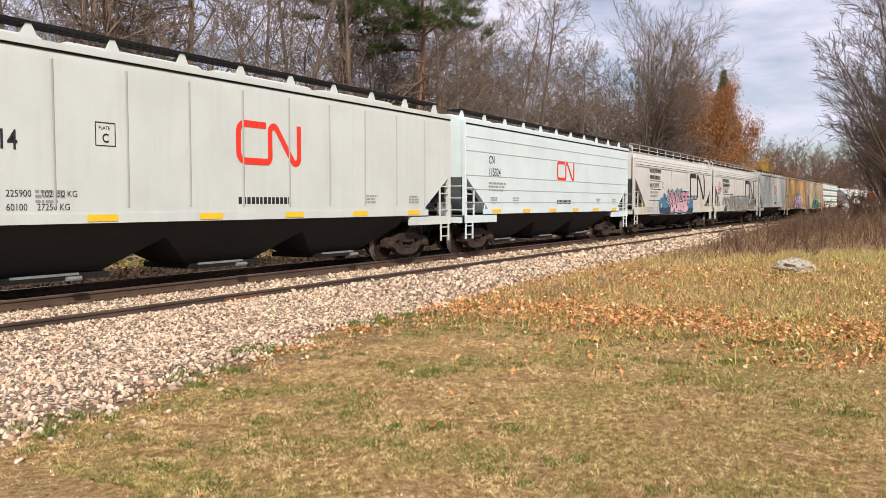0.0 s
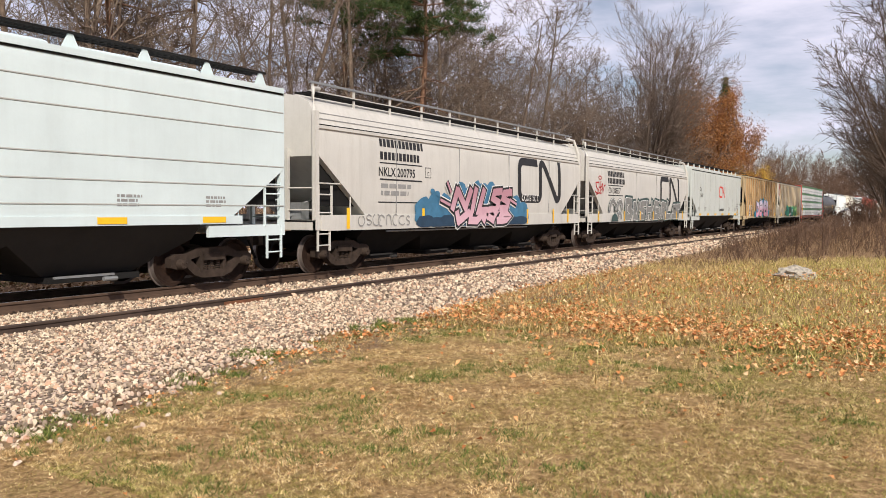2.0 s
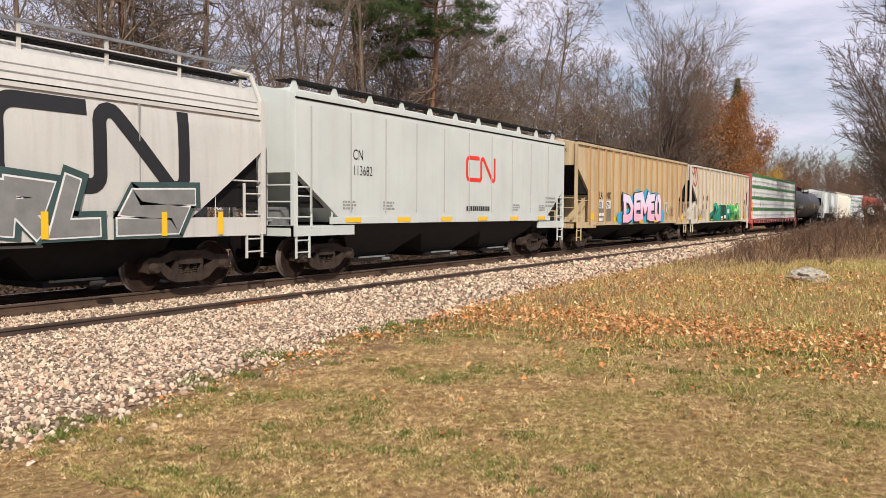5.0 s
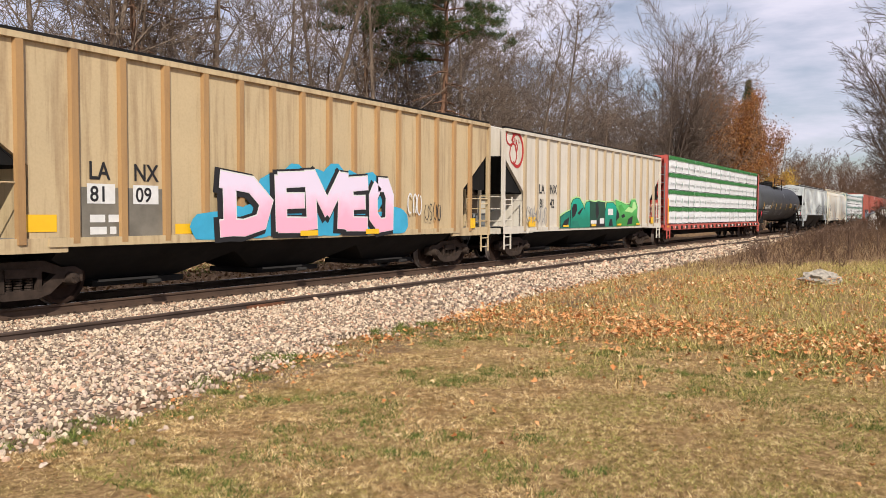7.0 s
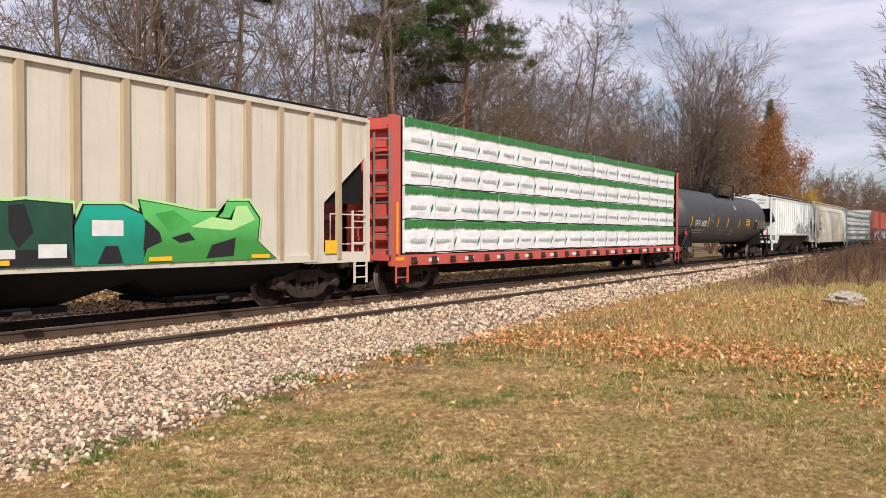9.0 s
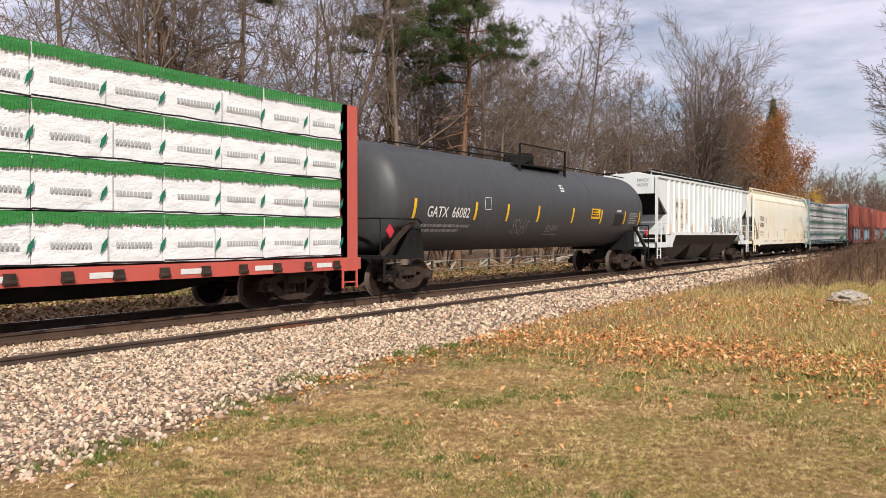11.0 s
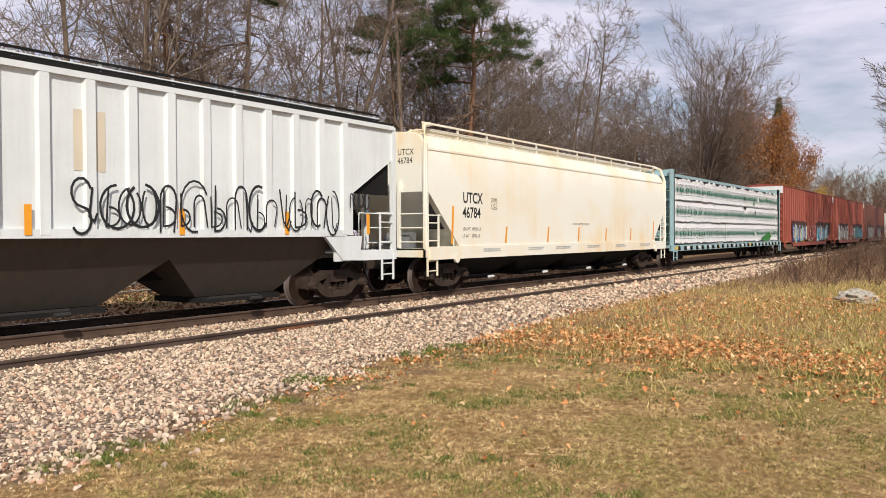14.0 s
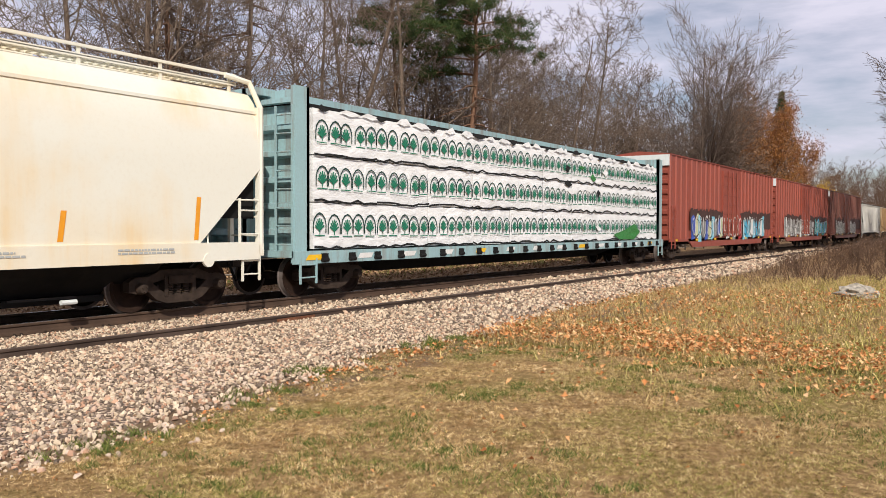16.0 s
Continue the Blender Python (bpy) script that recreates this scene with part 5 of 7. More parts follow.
def tank_car(s0, s1):
    car, length = new_car("tank_car", s0, s1, "matte black tank car with white lettering", "tank car", "cars of the train")
    e = length / 2 - 0.75
    r, zc = 1.50, 2.60
    left = [(-e + 0.66 * (1 - math.cos(math.pi / 2 * i / 8)), r * math.sin(math.pi / 2 * i / 8)) for i in range(9)]
    left[0] = (-e, 0.02)
    whole = left + [(-x, q) for x, q in reversed(left)]
    part("tank", Geo().lathe(whole, "x", 48, (0, 0, zc)), M_TANK, car, smooth=35)
    for x in (-e + 0.9, -3.3, 0.0, 3.3, e - 0.9):
        part("weld_seam", Geo().lathe([(-0.02, r + 0.001), (-0.01, r + 0.006), (0.01, r + 0.006), (0.02, r + 0.001)], "x", 48, (x, 0, zc)), M_TANK, car, smooth=35)
    dome = Geo().lathe([(0, 0.55), (0.32, 0.55), (0.36, 0.50), (0.40, 0.2)], "z", 20, (0.2, 0, zc + r - 0.06))
    dome.lathe([(0, 0.08), (0.28, 0.08)], "z", 8, (-0.7, 0, zc + r)).box(0.5, 0.9, -0.2, 0.2, zc + r + 0.2, zc + r + 0.42)
    part("valve_dome", dome, M_BLACK, car, "dome with valve fittings")
    plat = Geo().box(-1.6, 2.0, -1.02, -0.62, zc + r - 0.18, zc + r - 0.13).box(-1.6, 2.0, 0.62, 1.02, zc + r - 0.18, zc + r - 0.13)
    for x in (-1.55, 1.95):
        plat.prism([(x - 0.05, zc + r - 0.18), (x + 0.05, zc + r - 0.18), (x + 0.05, zc + r - 0.55), (x - 0.05, zc + r - 0.55)], -1.02, -0.95)
        for y in (-1.0, 1.0):
            plat.box(x - 0.03, x + 0.03, y - 0.03, y + 0.03, zc + r - 0.15, zc + r + 0.55)
    for y in (-1.0, 1.0):
        plat.tube([(-1.55, y, zc + r + 0.53), (1.95, y, zc + r + 0.53)], 0.025, 6)
    part("platform", plat, M_BLACK, car, "service platform with railing")
    part("grab_rail", Geo().tube([(-e + 0.7, -0.75, zc + r - 0.04), (-1.6, -0.75, zc + r + 0.02)], 0.022, 6).tube([(2.0, -0.75, zc + r + 0.02), (e - 0.9, -0.75, zc + r - 0.04)], 0.022, 6), M_BLACK, car)
    for sx in (-1, 1):
        x = sx * (length / 2 - 2.15)
        part("saddle", Geo().prism([(x - 0.45, 0.95), (x + 0.45, 0.95), (x + 0.3, 1.75), (x - 0.3, 1.75)], -1.28, 1.28), M_BLACK, car)
        b = sx * (length / 2 - 0.45)
        part("end_sill", Geo().box(min(b, x), max(b, x), -0.25, 0.25, 0.72, 1.05).box(min(b, b - sx * 0.8), max(b, b - sx * 0.8), -1.5, 1.5, 0.98, 1.06), M_BLACK, car)
        brace = Geo()
        for y in (-1.35, 1.35):
            brace.prism([(b - sx * 0.1, 1.06), (b - sx * 0.25, 1.06), (x + sx * 0.1, 1.95), (x + sx * 0.3, 1.95)], y - 0.05, y + 0.05)
        part("head_brace", brace, M_STEEL, car)
        part("safety_rail", Geo().tube([(b, -1.45, 1.06), (b, -1.45, 2.0), (b - sx * 1.5, -1.52, 2.0), (b - sx * 1.7, -1.5, 1.9)], 0.025, 6).tube([(b, -1.45, 2.0), (b, 1.45, 2.0), (b, 1.45, 1.06)], 0.025, 6), M_BLACK, car)
        ladder(car, -1.5, b - sx * 0.1, b - sx * 0.55, 0.4, 1.0, M_BLACK, steps=2, name="stirrup_step")
        pl = Geo().prism([(b - sx * 0.35, 1.50), (b - sx * 0.35 + 0.16, 1.68), (b - sx * 0.35, 1.86), (b - sx * 0.35 - 0.16, 1.68)], -1.50, -1.47)
        part("hazard_placard", pl, plain("placard_red", (0.6, 0.03, 0.05), 0.4), car, "red diamond hazard placard")
    skin = [(math.sqrt(max(0.0, r * r - (z - zc) ** 2)) + 0.004, z) for z in np.linspace(zc - 1.45, zc + 1.45, 40)]
    mid = (s0 + s1) / 2
    lettering("lettering", "GATX  66082", 0.30, 55.5 - mid, 2.08, M_WHITEINK, car, skin, 0.92, bold=0.004)
    bars("lettering", 55.4 - mid, 58.0 - mid, 1.80, 2, 0.08, M_GREYINK, car, skin, 4)
    for s, lean in ((54.9, 0), (58.0, 0), (59.93, 0), (62.05, 0), (64.8, 0), (67.42, 0), (69.9, 0), (71.6, 0)):
        part("reflector", rect(s - mid - 0.06, s - mid + 0.06, 2.02, 2.55, skin, 0.008), M_YEL, car)
    part("patch", rect(66.46 - mid, 67.26 - mid, 2.20, 2.58, skin, 0.006), M_YEL, car)
    bars("lettering", 66.5 - mid, 67.2 - mid, 2.47, 3, 0.06, M_INK, car, [(y + 0.006, z) for y, z in skin], 6)
    part("patch", rect(68.8 - mid, 69.7 - mid, 1.95, 2.42, skin, 0.006), M_INK, car)
    bars("lettering", 70.4 - mid, 71.4 - mid, 2.44, 5, 0.06, M_GREYINK, car, skin, 7)
    bars("lettering", 63.9 - mid, 64.2 - mid, 3.3, 3, 0.06, M_WHITEINK, car, skin, 9)
    part("stencil_frame", ribbon([(58.5 - mid, 2.35), (58.85 - mid, 2.35), (58.85 - mid, 2.7), (58.5 - mid, 2.7), (58.5 - mid, 2.35)], 0.018, skin), M_WHITEINK, car)
    rng = random.Random(2)
    scrawl(rng, 60.4 - mid, 61.6 - mid, 1.6, 2.1, 5, 0.022, M_GREYINK, car, skin)
    lettering("graffiti", "SLAV", 0.26, 62.95 - mid, 1.68, M_PALEINK, car, skin, 1.15, turn=2.0, bold=-0.008)
    part("graffiti", ribbon([(62.9 - mid, 1.58), (63.5 - mid, 1.62), (64.1 - mid, 1.58)], 0.02, skin, 0.008), M_PALEINK, car)
    bars("lettering", 68.95 - mid, 69.5 - mid, 2.50, 1, 0.085, M_WHITEINK, car, skin, 11, 0.6, True)
    return car


tank_car(53.0, 73.3)

J_POSTS = [75.47 - 82.4 + i * 0.803 for i in range(18)]
car, e, skin = post_hopper(73.3, 91.5, "white ribbed covered hopper car with black scrawled graffiti", M_WHITE, J_POSTS, 0.24, 1.60, 1.22, 4.32, M_TAUPE, walk_mat=M_BLACK)
jskin = [(1.568, 0), (1.568, 6)]
for x0, x1, z0, z1 in ((76.38, 76.98, 1.68, 3.32), (77.20, 77.78, 1.68, 3.35), (77.98, 78.58, 2.15, 3.35), (82.42, 83.0, 2.68, 3.68)):
    part("patch", rect(x0 - 82.4, x1 - 82.4, z0, z1, skin, 0.004), M_PATCH, car)
for x, a, b in ((76.42, "MW", "46"), (77.24, "CX", "36"), (78.04, "", "62")):
    if a:
        lettering("lettering", a, 0.28, x - 82.4, 2.88, M_INK, car, skin, 0.78, bold=0.006, proud=0.010)
    lettering("lettering", b, 0.28, x - 82.4, 2.36, M_INK, car, skin, 0.85, bold=0.006, proud=0.010)
bars("lettering", 77.3 - 82.4, 77.8 - 82.4, 2.05, 2, 0.08, M_GREYINK, car, [(1.50, 0), (1.50, 6)], 3)
for zz, tx in ((4.02, "MWCX"), (3.80, "463662")):
    end_lettering(tx, 0.15, -e, -0.55, zz, car)
rng = random.Random(31)
scrawl(rng, -0.1, 6.5, 1.66, 2.62, 12, 0.045, M_INK, car, jskin)
scrawl(rng, 0.1, 6.4, 1.72, 2.45, 17, 0.035, M_INK, car, jskin, proud=0.02)
scrawl(rng, 89.2 - 82.4, 89.9 - 82.4, 2.2, 2.6, 4, 0.04, M_INK, car, jskin)
reflectors(car, [75.6 - 82.4, 79.0 - 82.4, 81.6 - 82.4, 84.5 - 82.4, 87.2 - 82.4, 89.9 - 82.4], 1.62, 2.1, 0.12, M_ORANGE, jskin)
for sx in (-1, 1):
    part("jacking_plate", Geo().prism([(sx * 7.3, 1.58), (sx * 6.0, 1.58), (sx * 6.6, 1.02), (sx * 7.2, 1.02)], -1.56, -1.48), M_WHITE, car)


def stain_material():
    k = Nodes("rust_bloomed_ivory", 0.5)
    cloudy = k.ramp(k.noise(0.45, 4.0, 0.5), [(0.42, 0.0), (0.66, 0.95)])
    runs = k.ramp(k.noise(1.0, 5.0, 0.6, stretch=(2.2, 2.2, 0.25)), [(0.45, 0.0), (0.75, 0.7)])
    amount = k.math("MULTIPLY", cloudy, k.math("ADD", k.math("MULTIPLY", runs, 0.9), 0.30))
    base = k.mix(amount, (0.76, 0.75, 0.65), (0.74, 0.50, 0.19))
    return k.done(k.mix(k.ramp(k.noise(14, 4), [(0.5, 0.0), (0.9, 0.2)]), base, (0.58, 0.50, 0.34)), k.noise(3, 5), 0.1, 0.03)


M_IVORY = stain_material()


def smooth_hopper(s0, s1):
    car, length = new_car("covered_hopper_car", s0, s1, "ivory covered hopper car with rust bloom stains", "hopper car", "cars of the train")
    e = length / 2 - 0.55
    mid = (s0 + s1) / 2
    part("body", hull(ROUND, -e, e, (2.75, 1.8), 1.0, [(-0.9, 4.36), (-0.4, 4.40), (0.4, 4.40), (0.9, 4.36)]), M_IVORY, car, smooth=30)
    part("side_sill", Geo().box(-e + 0.05, e - 0.05, -1.585, -1.45, 0.93, 1.28).box(-e + 0.05, e - 0.05, 1.45, 1.585, 0.93, 1.28), M_IVORY, car)
    part("top_chord", Geo().box(-e, e, -1.475, -1.40, 3.86, 3.92).box(-e, e, 1.40, 1.475, 3.86, 3.92), M_IVORY, car)
    for sx in (-1, 1):
        part("lift_lug", Geo().lathe([(-1.60, 0.13), (-1.54, 0.13)], "y", 14, (sx * (e - 1.35), 0, 0.95)), M_IVORY, car)
        hoop = [(sx * (e + 0.05), -1.5, 1.2), (sx * (e + 0.05), -1.5, 4.0), (sx * (e - 0.1), -1.35, 4.5), (sx * (e - 0.6), -1.2, 4.6)]
        part("corner_hoop", Geo().tube(hoop, 0.06, 8), M_IVORY, car)
    running_board(car, -e + 0.3, e - 0.3, 4.42, 1.16, M_IVORY, 12, rail=0.14, post_mat=M_IVORY)
    part("hand_rail", Geo().box(-e + 0.3, e - 0.3, -1.19, -1.13, 4.60, 4.65), M_IVORY, car)
    hatches(car, -e + 1, e - 1, 4.44, M_IVORY, 6)
    bays(car, -e + 2.1, e - 2.1, 4, 1.0, 0.26, M_BLACK, gate=M_WHITE)
    end_gear(car, length, 1.0, 1.22, 4.0, M_IVORY, (2.75, 1.8, 1.75))
    for zz, tx in ((3.75, "UTCX"), (3.52, "46784")):
        end_lettering(tx, 0.17, -e, -0.55, zz, car)
    lettering("lettering", "UTCX", 0.31, 94.15 - mid, 2.50, M_INK, car, ROUND, 0.92, bold=0.008)
    lettering("lettering", "46784", 0.31, 94.13 - mid, 2.08, M_INK, car, ROUND, 0.92, bold=0.008)
    lettering("lettering", "LD LMT  197300 LB", 0.09, 94.15 - mid, 1.72, M_INK, car, ROUND, 0.95)
    lettering("lettering", "LT WT    65700 LB", 0.09, 94.13 - mid, 1.52, M_INK, car, ROUND, 0.95)
    part("stencil_frame", ribbon([(95.75 - mid, 2.36), (96.05 - mid, 2.36), (96.05 - mid, 2.66), (95.75 - mid, 2.66), (95.75 - mid, 2.36)], 0.02, ROUND), M_INK, car)
    lettering("lettering", "PLATE", 0.06, 95.79 - mid, 2.57, M_INK, car, ROUND, 0.85)
    lettering("lettering", "C", 0.13, 95.85 - mid, 2.40, M_INK, car, ROUND, 0.9, bold=0.003)
    for s, h in ((93.6, 1.05), (96.6, 0.5), (99.45, 0.5), (101.9, 0.5), (104.4, 0.5), (107.0, 0.5), (109.7, 0.8)):
        part("reflector", rect(s - mid - 0.07, s - mid + 0.03, 1.34, 1.34 + h, ROUND, 0.008, lean=0.07), M_ORANGE, car)
    lettering("lettering", "DO NOT HAMMER ON CAR", 0.085, 101.4 - mid, 1.92, M_GREYINK, car, ROUND, 0.95)
    for s in (95.2, 98.0, 100.0, 102.6, 105.3, 108.0):
        bars("lettering", s - mid, s + 1.2 - mid, 1.16, 2, 0.035, M_PALEINK, car, [(1.59, 0), (1.59, 3)], int(s))
    return car


smooth_hopper(91.9, 111.85)

car, e = centerbeam(111.85, 136.2, "teal centerbeam flatcar loaded with white printed lumber bundles", M_TEAL, 2)
rng = random.Random(6)
wid = (2 * e - 1.3) / 10
arch = [(-0.5, 0.0), (-0.5, 0.45), (-0.42, 0.75), (-0.22, 0.97), (0.0, 1.05), (0.22, 0.97), (0.42, 0.75), (0.5, 0.45), (0.5, 0.0)]
front = [(1.49, 0), (1.49, 6)]
for tier in range(3):
    for i in range(10):
        x0 = -e + 0.65 + i * wid
        z0 = 1.10 + tier * 1.045
        b = lumber_bundle(car, x0 + 0.005, x0 + wid - 0.005, -1.44 - rng.uniform(0, 0.03), -0.12, z0, z0 + 1.02, rng, 0)
        for k in range(5):
            lx = x0 + wid * (k + 0.5) / 5 + rng.uniform(-0.05, 0.05)
            w, h, zz = 0.41, 0.42, z0 + 0.34 + rng.uniform(-0.02, 0.02)
            part("print", ribbon([(lx + p * w, zz + q * h) for p, q in arch], 0.036, front, 0.010), M_DARKPRINT, b)
            g = Geo()
            for br in range(7):
                a = radians(18 + br * 24)
                ribbon([(lx, zz + 0.06), (lx + 0.08 * math.cos(a), zz + 0.08 + 0.12 * math.sin(a)), (lx + 0.155 * math.cos(a), zz + 0.09 + 0.24 * math.sin(a))], 0.040, front, 0.010 + 0.0004 * br, g)
            ribbon([(lx, zz - 0.02), (lx, zz + 0.10)], 0.03, front, 0.013, g)
            ribbon([(lx - 0.17, zz - 0.06), (lx + 0.17, zz - 0.06)], 0.022, front, 0.010, g)
            part("print", g, M_LOGOGREEN, b)
        # ragged dark strip paints the shade in the gap under the torn wrap
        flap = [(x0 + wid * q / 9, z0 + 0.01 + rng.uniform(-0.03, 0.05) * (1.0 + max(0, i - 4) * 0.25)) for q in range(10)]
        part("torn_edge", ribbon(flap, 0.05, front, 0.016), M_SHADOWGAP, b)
    part("far_load", Geo().box(-e + 0.6, e - 0.6, 0.12, 1.46, 1.10 + tier * 1.045, 2.12 + tier * 1.045), M_WRAP, car)
part("torn_wrap", patch([(6.0, 1.3), (7.2, 1.5), (8.3, 1.75), (8.9, 1.4), (8.2, 1.1), (6.6, 1.12)], front, 0.03), M_GREENWRAP, car, "torn green wrapping hanging loose")
part("roof_beam", Geo().box(-e + 0.3, e - 0.3, -1.2, -0.1, 4.26, 4.34), M_BLACK, car)
# every third flap is dark, painted shade between load and top chord
for i in range(30):
    x = -e + 0.7 + (2 * e - 1.5) * i / 30 + rng.uniform(-0.1, 0.1)
    w = rng.uniform(0.25, 0.8)
    flap = [(x, 4.20), (x + w * 0.3, 4.20 + rng.uniform(0.02, 0.12)), (x + w * 0.7, 4.20 + rng.uniform(0.02, 0.14)), (x + w, 4.19), (x + w * 0.5, 4.19 - rng.uniform(0.02, 0.10))]
    part("wrap_flap", patch(flap, front, 0.020 + 0.0005 * i), M_WRAP if i % 3 else M_SHADOWGAP, car)
# every fourth tear is a dark patch, painted as the shade inside
for i in range(12):
    x, z = rng.uniform(1.0, 10.0), rng.uniform(1.25, 3.9)
    w = rng.uniform(0.3, 0.8)
    tear = [(x, z), (x + w * 0.4, z + rng.uniform(0.05, 0.16)), (x + w, z + rng.uniform(-0.1, 0.05)), (x + w * 0.55, z - rng.uniform(0.05, 0.22))]
    part("wrap_tear", patch(tear, front, 0.022 + 0.0006 * i), (M_WRAP, M_WRAP, M_GREENWRAP, M_SHADOWGAP)[i % 4], car, "torn loose wrapping and dark painted gap shade")
for i in range(13):
    x = -e + 0.3 + i * (2 * e - 0.6) / 13
    part("patch", rect(x, x + 0.5, 0.86, 0.98, [(1.565, 0), (1.565, 6)], lean=0.1), M_YEL if i % 4 == 0 else M_WHITEINK, car)


M_SOOT = plain("sooty_oxide_paint", (0.075, 0.035, 0.028), 0.8, 0, 0.5, 3.0)
G_COBALT = plain("cobalt_spray", (0.06, 0.12, 0.48), 0.6, 0, 0.3, 3)
G_STRAW = plain("pale_straw_spray", (0.58, 0.60, 0.34), 0.6, 0, 0.3, 3)
G_AQUA = plain("aqua_spray", (0.22, 0.55, 0.68), 0.6, 0, 0.25, 3)
G_JADE = plain("jade_spray", (0.03, 0.33, 0.33), 0.6, 0, 0.25, 3)
G_ASH = plain("ash_grey_spray", (0.30, 0.29, 0.27), 0.6, 0, 0.35, 3)
# what is sprayed on each boxcar: from, to, paints
GRAFFITI = {1: [(-7.3, -1.2, (G_COBALT, G_STRAW, G_AQUA, G_SILVER)), (-1.0, 2.3, (M_WHITEINK, G_RED, G_SILVER)), (2.6, 8.0, (G_AQUA, G_SKY, G_AQUA, M_WHITEINK))],
            2: [(-8.0, 3.2, (G_ASH, M_WHITEINK, G_SILVER)), (3.8, 9.6, (G_JADE, G_JADE, G_SKY))],
            3: [(-7.0, -1.5, (G_ASH, G_SILVER)), (0.5, 6.0, (G_ASH, G_SILVER))]}


def boxcar(s0, s1, label, body, seed, door=True):
    car, length = new_car("boxcar", s0, s1, label, "boxcar", "cars of the train")
    e = length / 2 - 0.6
    part("body", Geo().box(-e, e, -1.47, 1.47, 1.0, 4.95), body, car)
    part("roof", Geo().prism([(-1.53, 4.95), (-1.53, 5.0), (0, 5.16), (1.53, 5.0), (1.53, 4.95)], -e - 0.03, e + 0.03, "x"), body, car, "low-pitched painted roof")
    n = 26
    for i in range(n + 1):
        x = -e + 0.06 + (2 * e - 0.12) * i / n
        if door and -1.9 < x < 1.9:
            continue
        part("side_post", Geo().prism([(x - 0.09, -1.465), (x - 0.05, -1.53), (x + 0.05, -1.53), (x + 0.09, -1.465)], 1.05, 4.92, "z"), body, car)
    if door:
        d = part("door", Geo().box(-1.75, 1.75, -1.555, -1.475, 1.12, 4.7), body, car, "plug door with locking bars")
        for i in range(7):
            part("door_rib", Geo().box(-1.7, 1.7, -1.585, -1.556, 1.3 + i * 0.52, 1.4 + i * 0.52), body, d)
        for x in (-0.9, 0.0, 0.9):
            part("lock_bar", Geo().tube([(x, -1.61, 1.1), (x, -1.61, 4.72)], 0.03, 6), body, d)
    part("side_sill", Geo().prism([(-e + 2.6, 1.05), (-e + 3.4, 0.62), (e - 3.4, 0.62), (e - 2.6, 1.05)], -1.54, -1.46).box(-e, e, -1.54, -1.46, 0.92, 1.06), body, car)
    part("centre_sill", Geo().box(-e, e, -0.2, 0.2, 0.7, 1.0), M_BLACK, car)
    for sx in (-1, 1):
        for i in range(8):
            z = 1.2 + i * 0.47
            part("end_rib", Geo().prism([(sx * e, z), (sx * (e + 0.09), z + 0.08), (sx * (e + 0.09), z + 0.22), (sx * e, z + 0.3)], -1.4, 1.4), body, car)
        part("end_cap", Geo().box(min(sx * e, sx * (e + 0.10)), max(sx * e, sx * (e + 0.10)), -1.47, 1.47, 4.45, 4.96), M_WHITE, car)
        ladder(car, -1.56, sx * (e - 0.1), sx * (e - 0.6), 0.6, 2.6, body)
    rng = random.Random(seed)
    flat = [(1.535, 0), (1.535, 6)]
    soot = Geo()
    for q in range(110):
        x = -7.6 + q * 0.157
        rect(x, x + 0.157, 1.5, 2.5 + 0.22 * noise.noise((x * 0.7, seed, 0)) + rng.uniform(-0.05, 0.09), flat, 0.003, soot)
    part("soot", soot, M_SOOT, car, "dark sprayed-over band")
    for a, b, paints in GRAFFITI[seed]:
        n = max(4, int((b - a) / 0.55))
        for q in range(n):
            x, w = a + (b - a) * q / n, (b - a) / n
            top, low = rng.uniform(1.95, 2.40), rng.uniform(0.85, 1.15)
            lean = rng.uniform(-0.2, 0.3) * w
            part("graffiti", patch([(x - 0.05, low), (x + w * 0.9, low + rng.uniform(0, 0.2)), (x + w + lean, top - rng.uniform(0, 0.5)), (x + w * 0.5 + lean, top), (x + lean, top - rng.uniform(0, 0.3))], flat, 0.008 + 0.0006 * q), paints[q % len(paints)], car)
        scrawl(rng, a, b, 1.1, 2.25, n, 0.07, M_WHITEINK, car, flat, proud=0.024)
        scrawl(rng, a, b, 1.1, 2.2, max(3, n // 2), 0.05, M_INK, car, flat, proud=0.030)
    reflectors(car, [-e + 0.8 + i * (2 * e - 1.6) / 6 for i in range(7)], 0.94, 1.04, 0.4, M_YEL, [(1.545, 0), (1.545, 6)])
    return car


boxcar(136.2, 158.4, "oxide red boxcar with white and blue graffiti", M_BOX, 1)
boxcar(158.4, 180.4, "dark red boxcar with silver and teal graffiti", M_BOX, 2)
boxcar(180.4, 202.0, "faded brown boxcar with pale graffiti", M_BOXDARK, 3)
for a, b, lab, m in ((202.0, 220.0, "sooty grey covered hopper car", M_CONC), (220.0, 238.0, "grimy brown covered hopper car", M_TAN)):
    post_hopper(a, b, lab, m, [-7 + i * 1.0 for i in range(15)], 0.2, 1.1, 1.2, 4.35, M_BLACK)


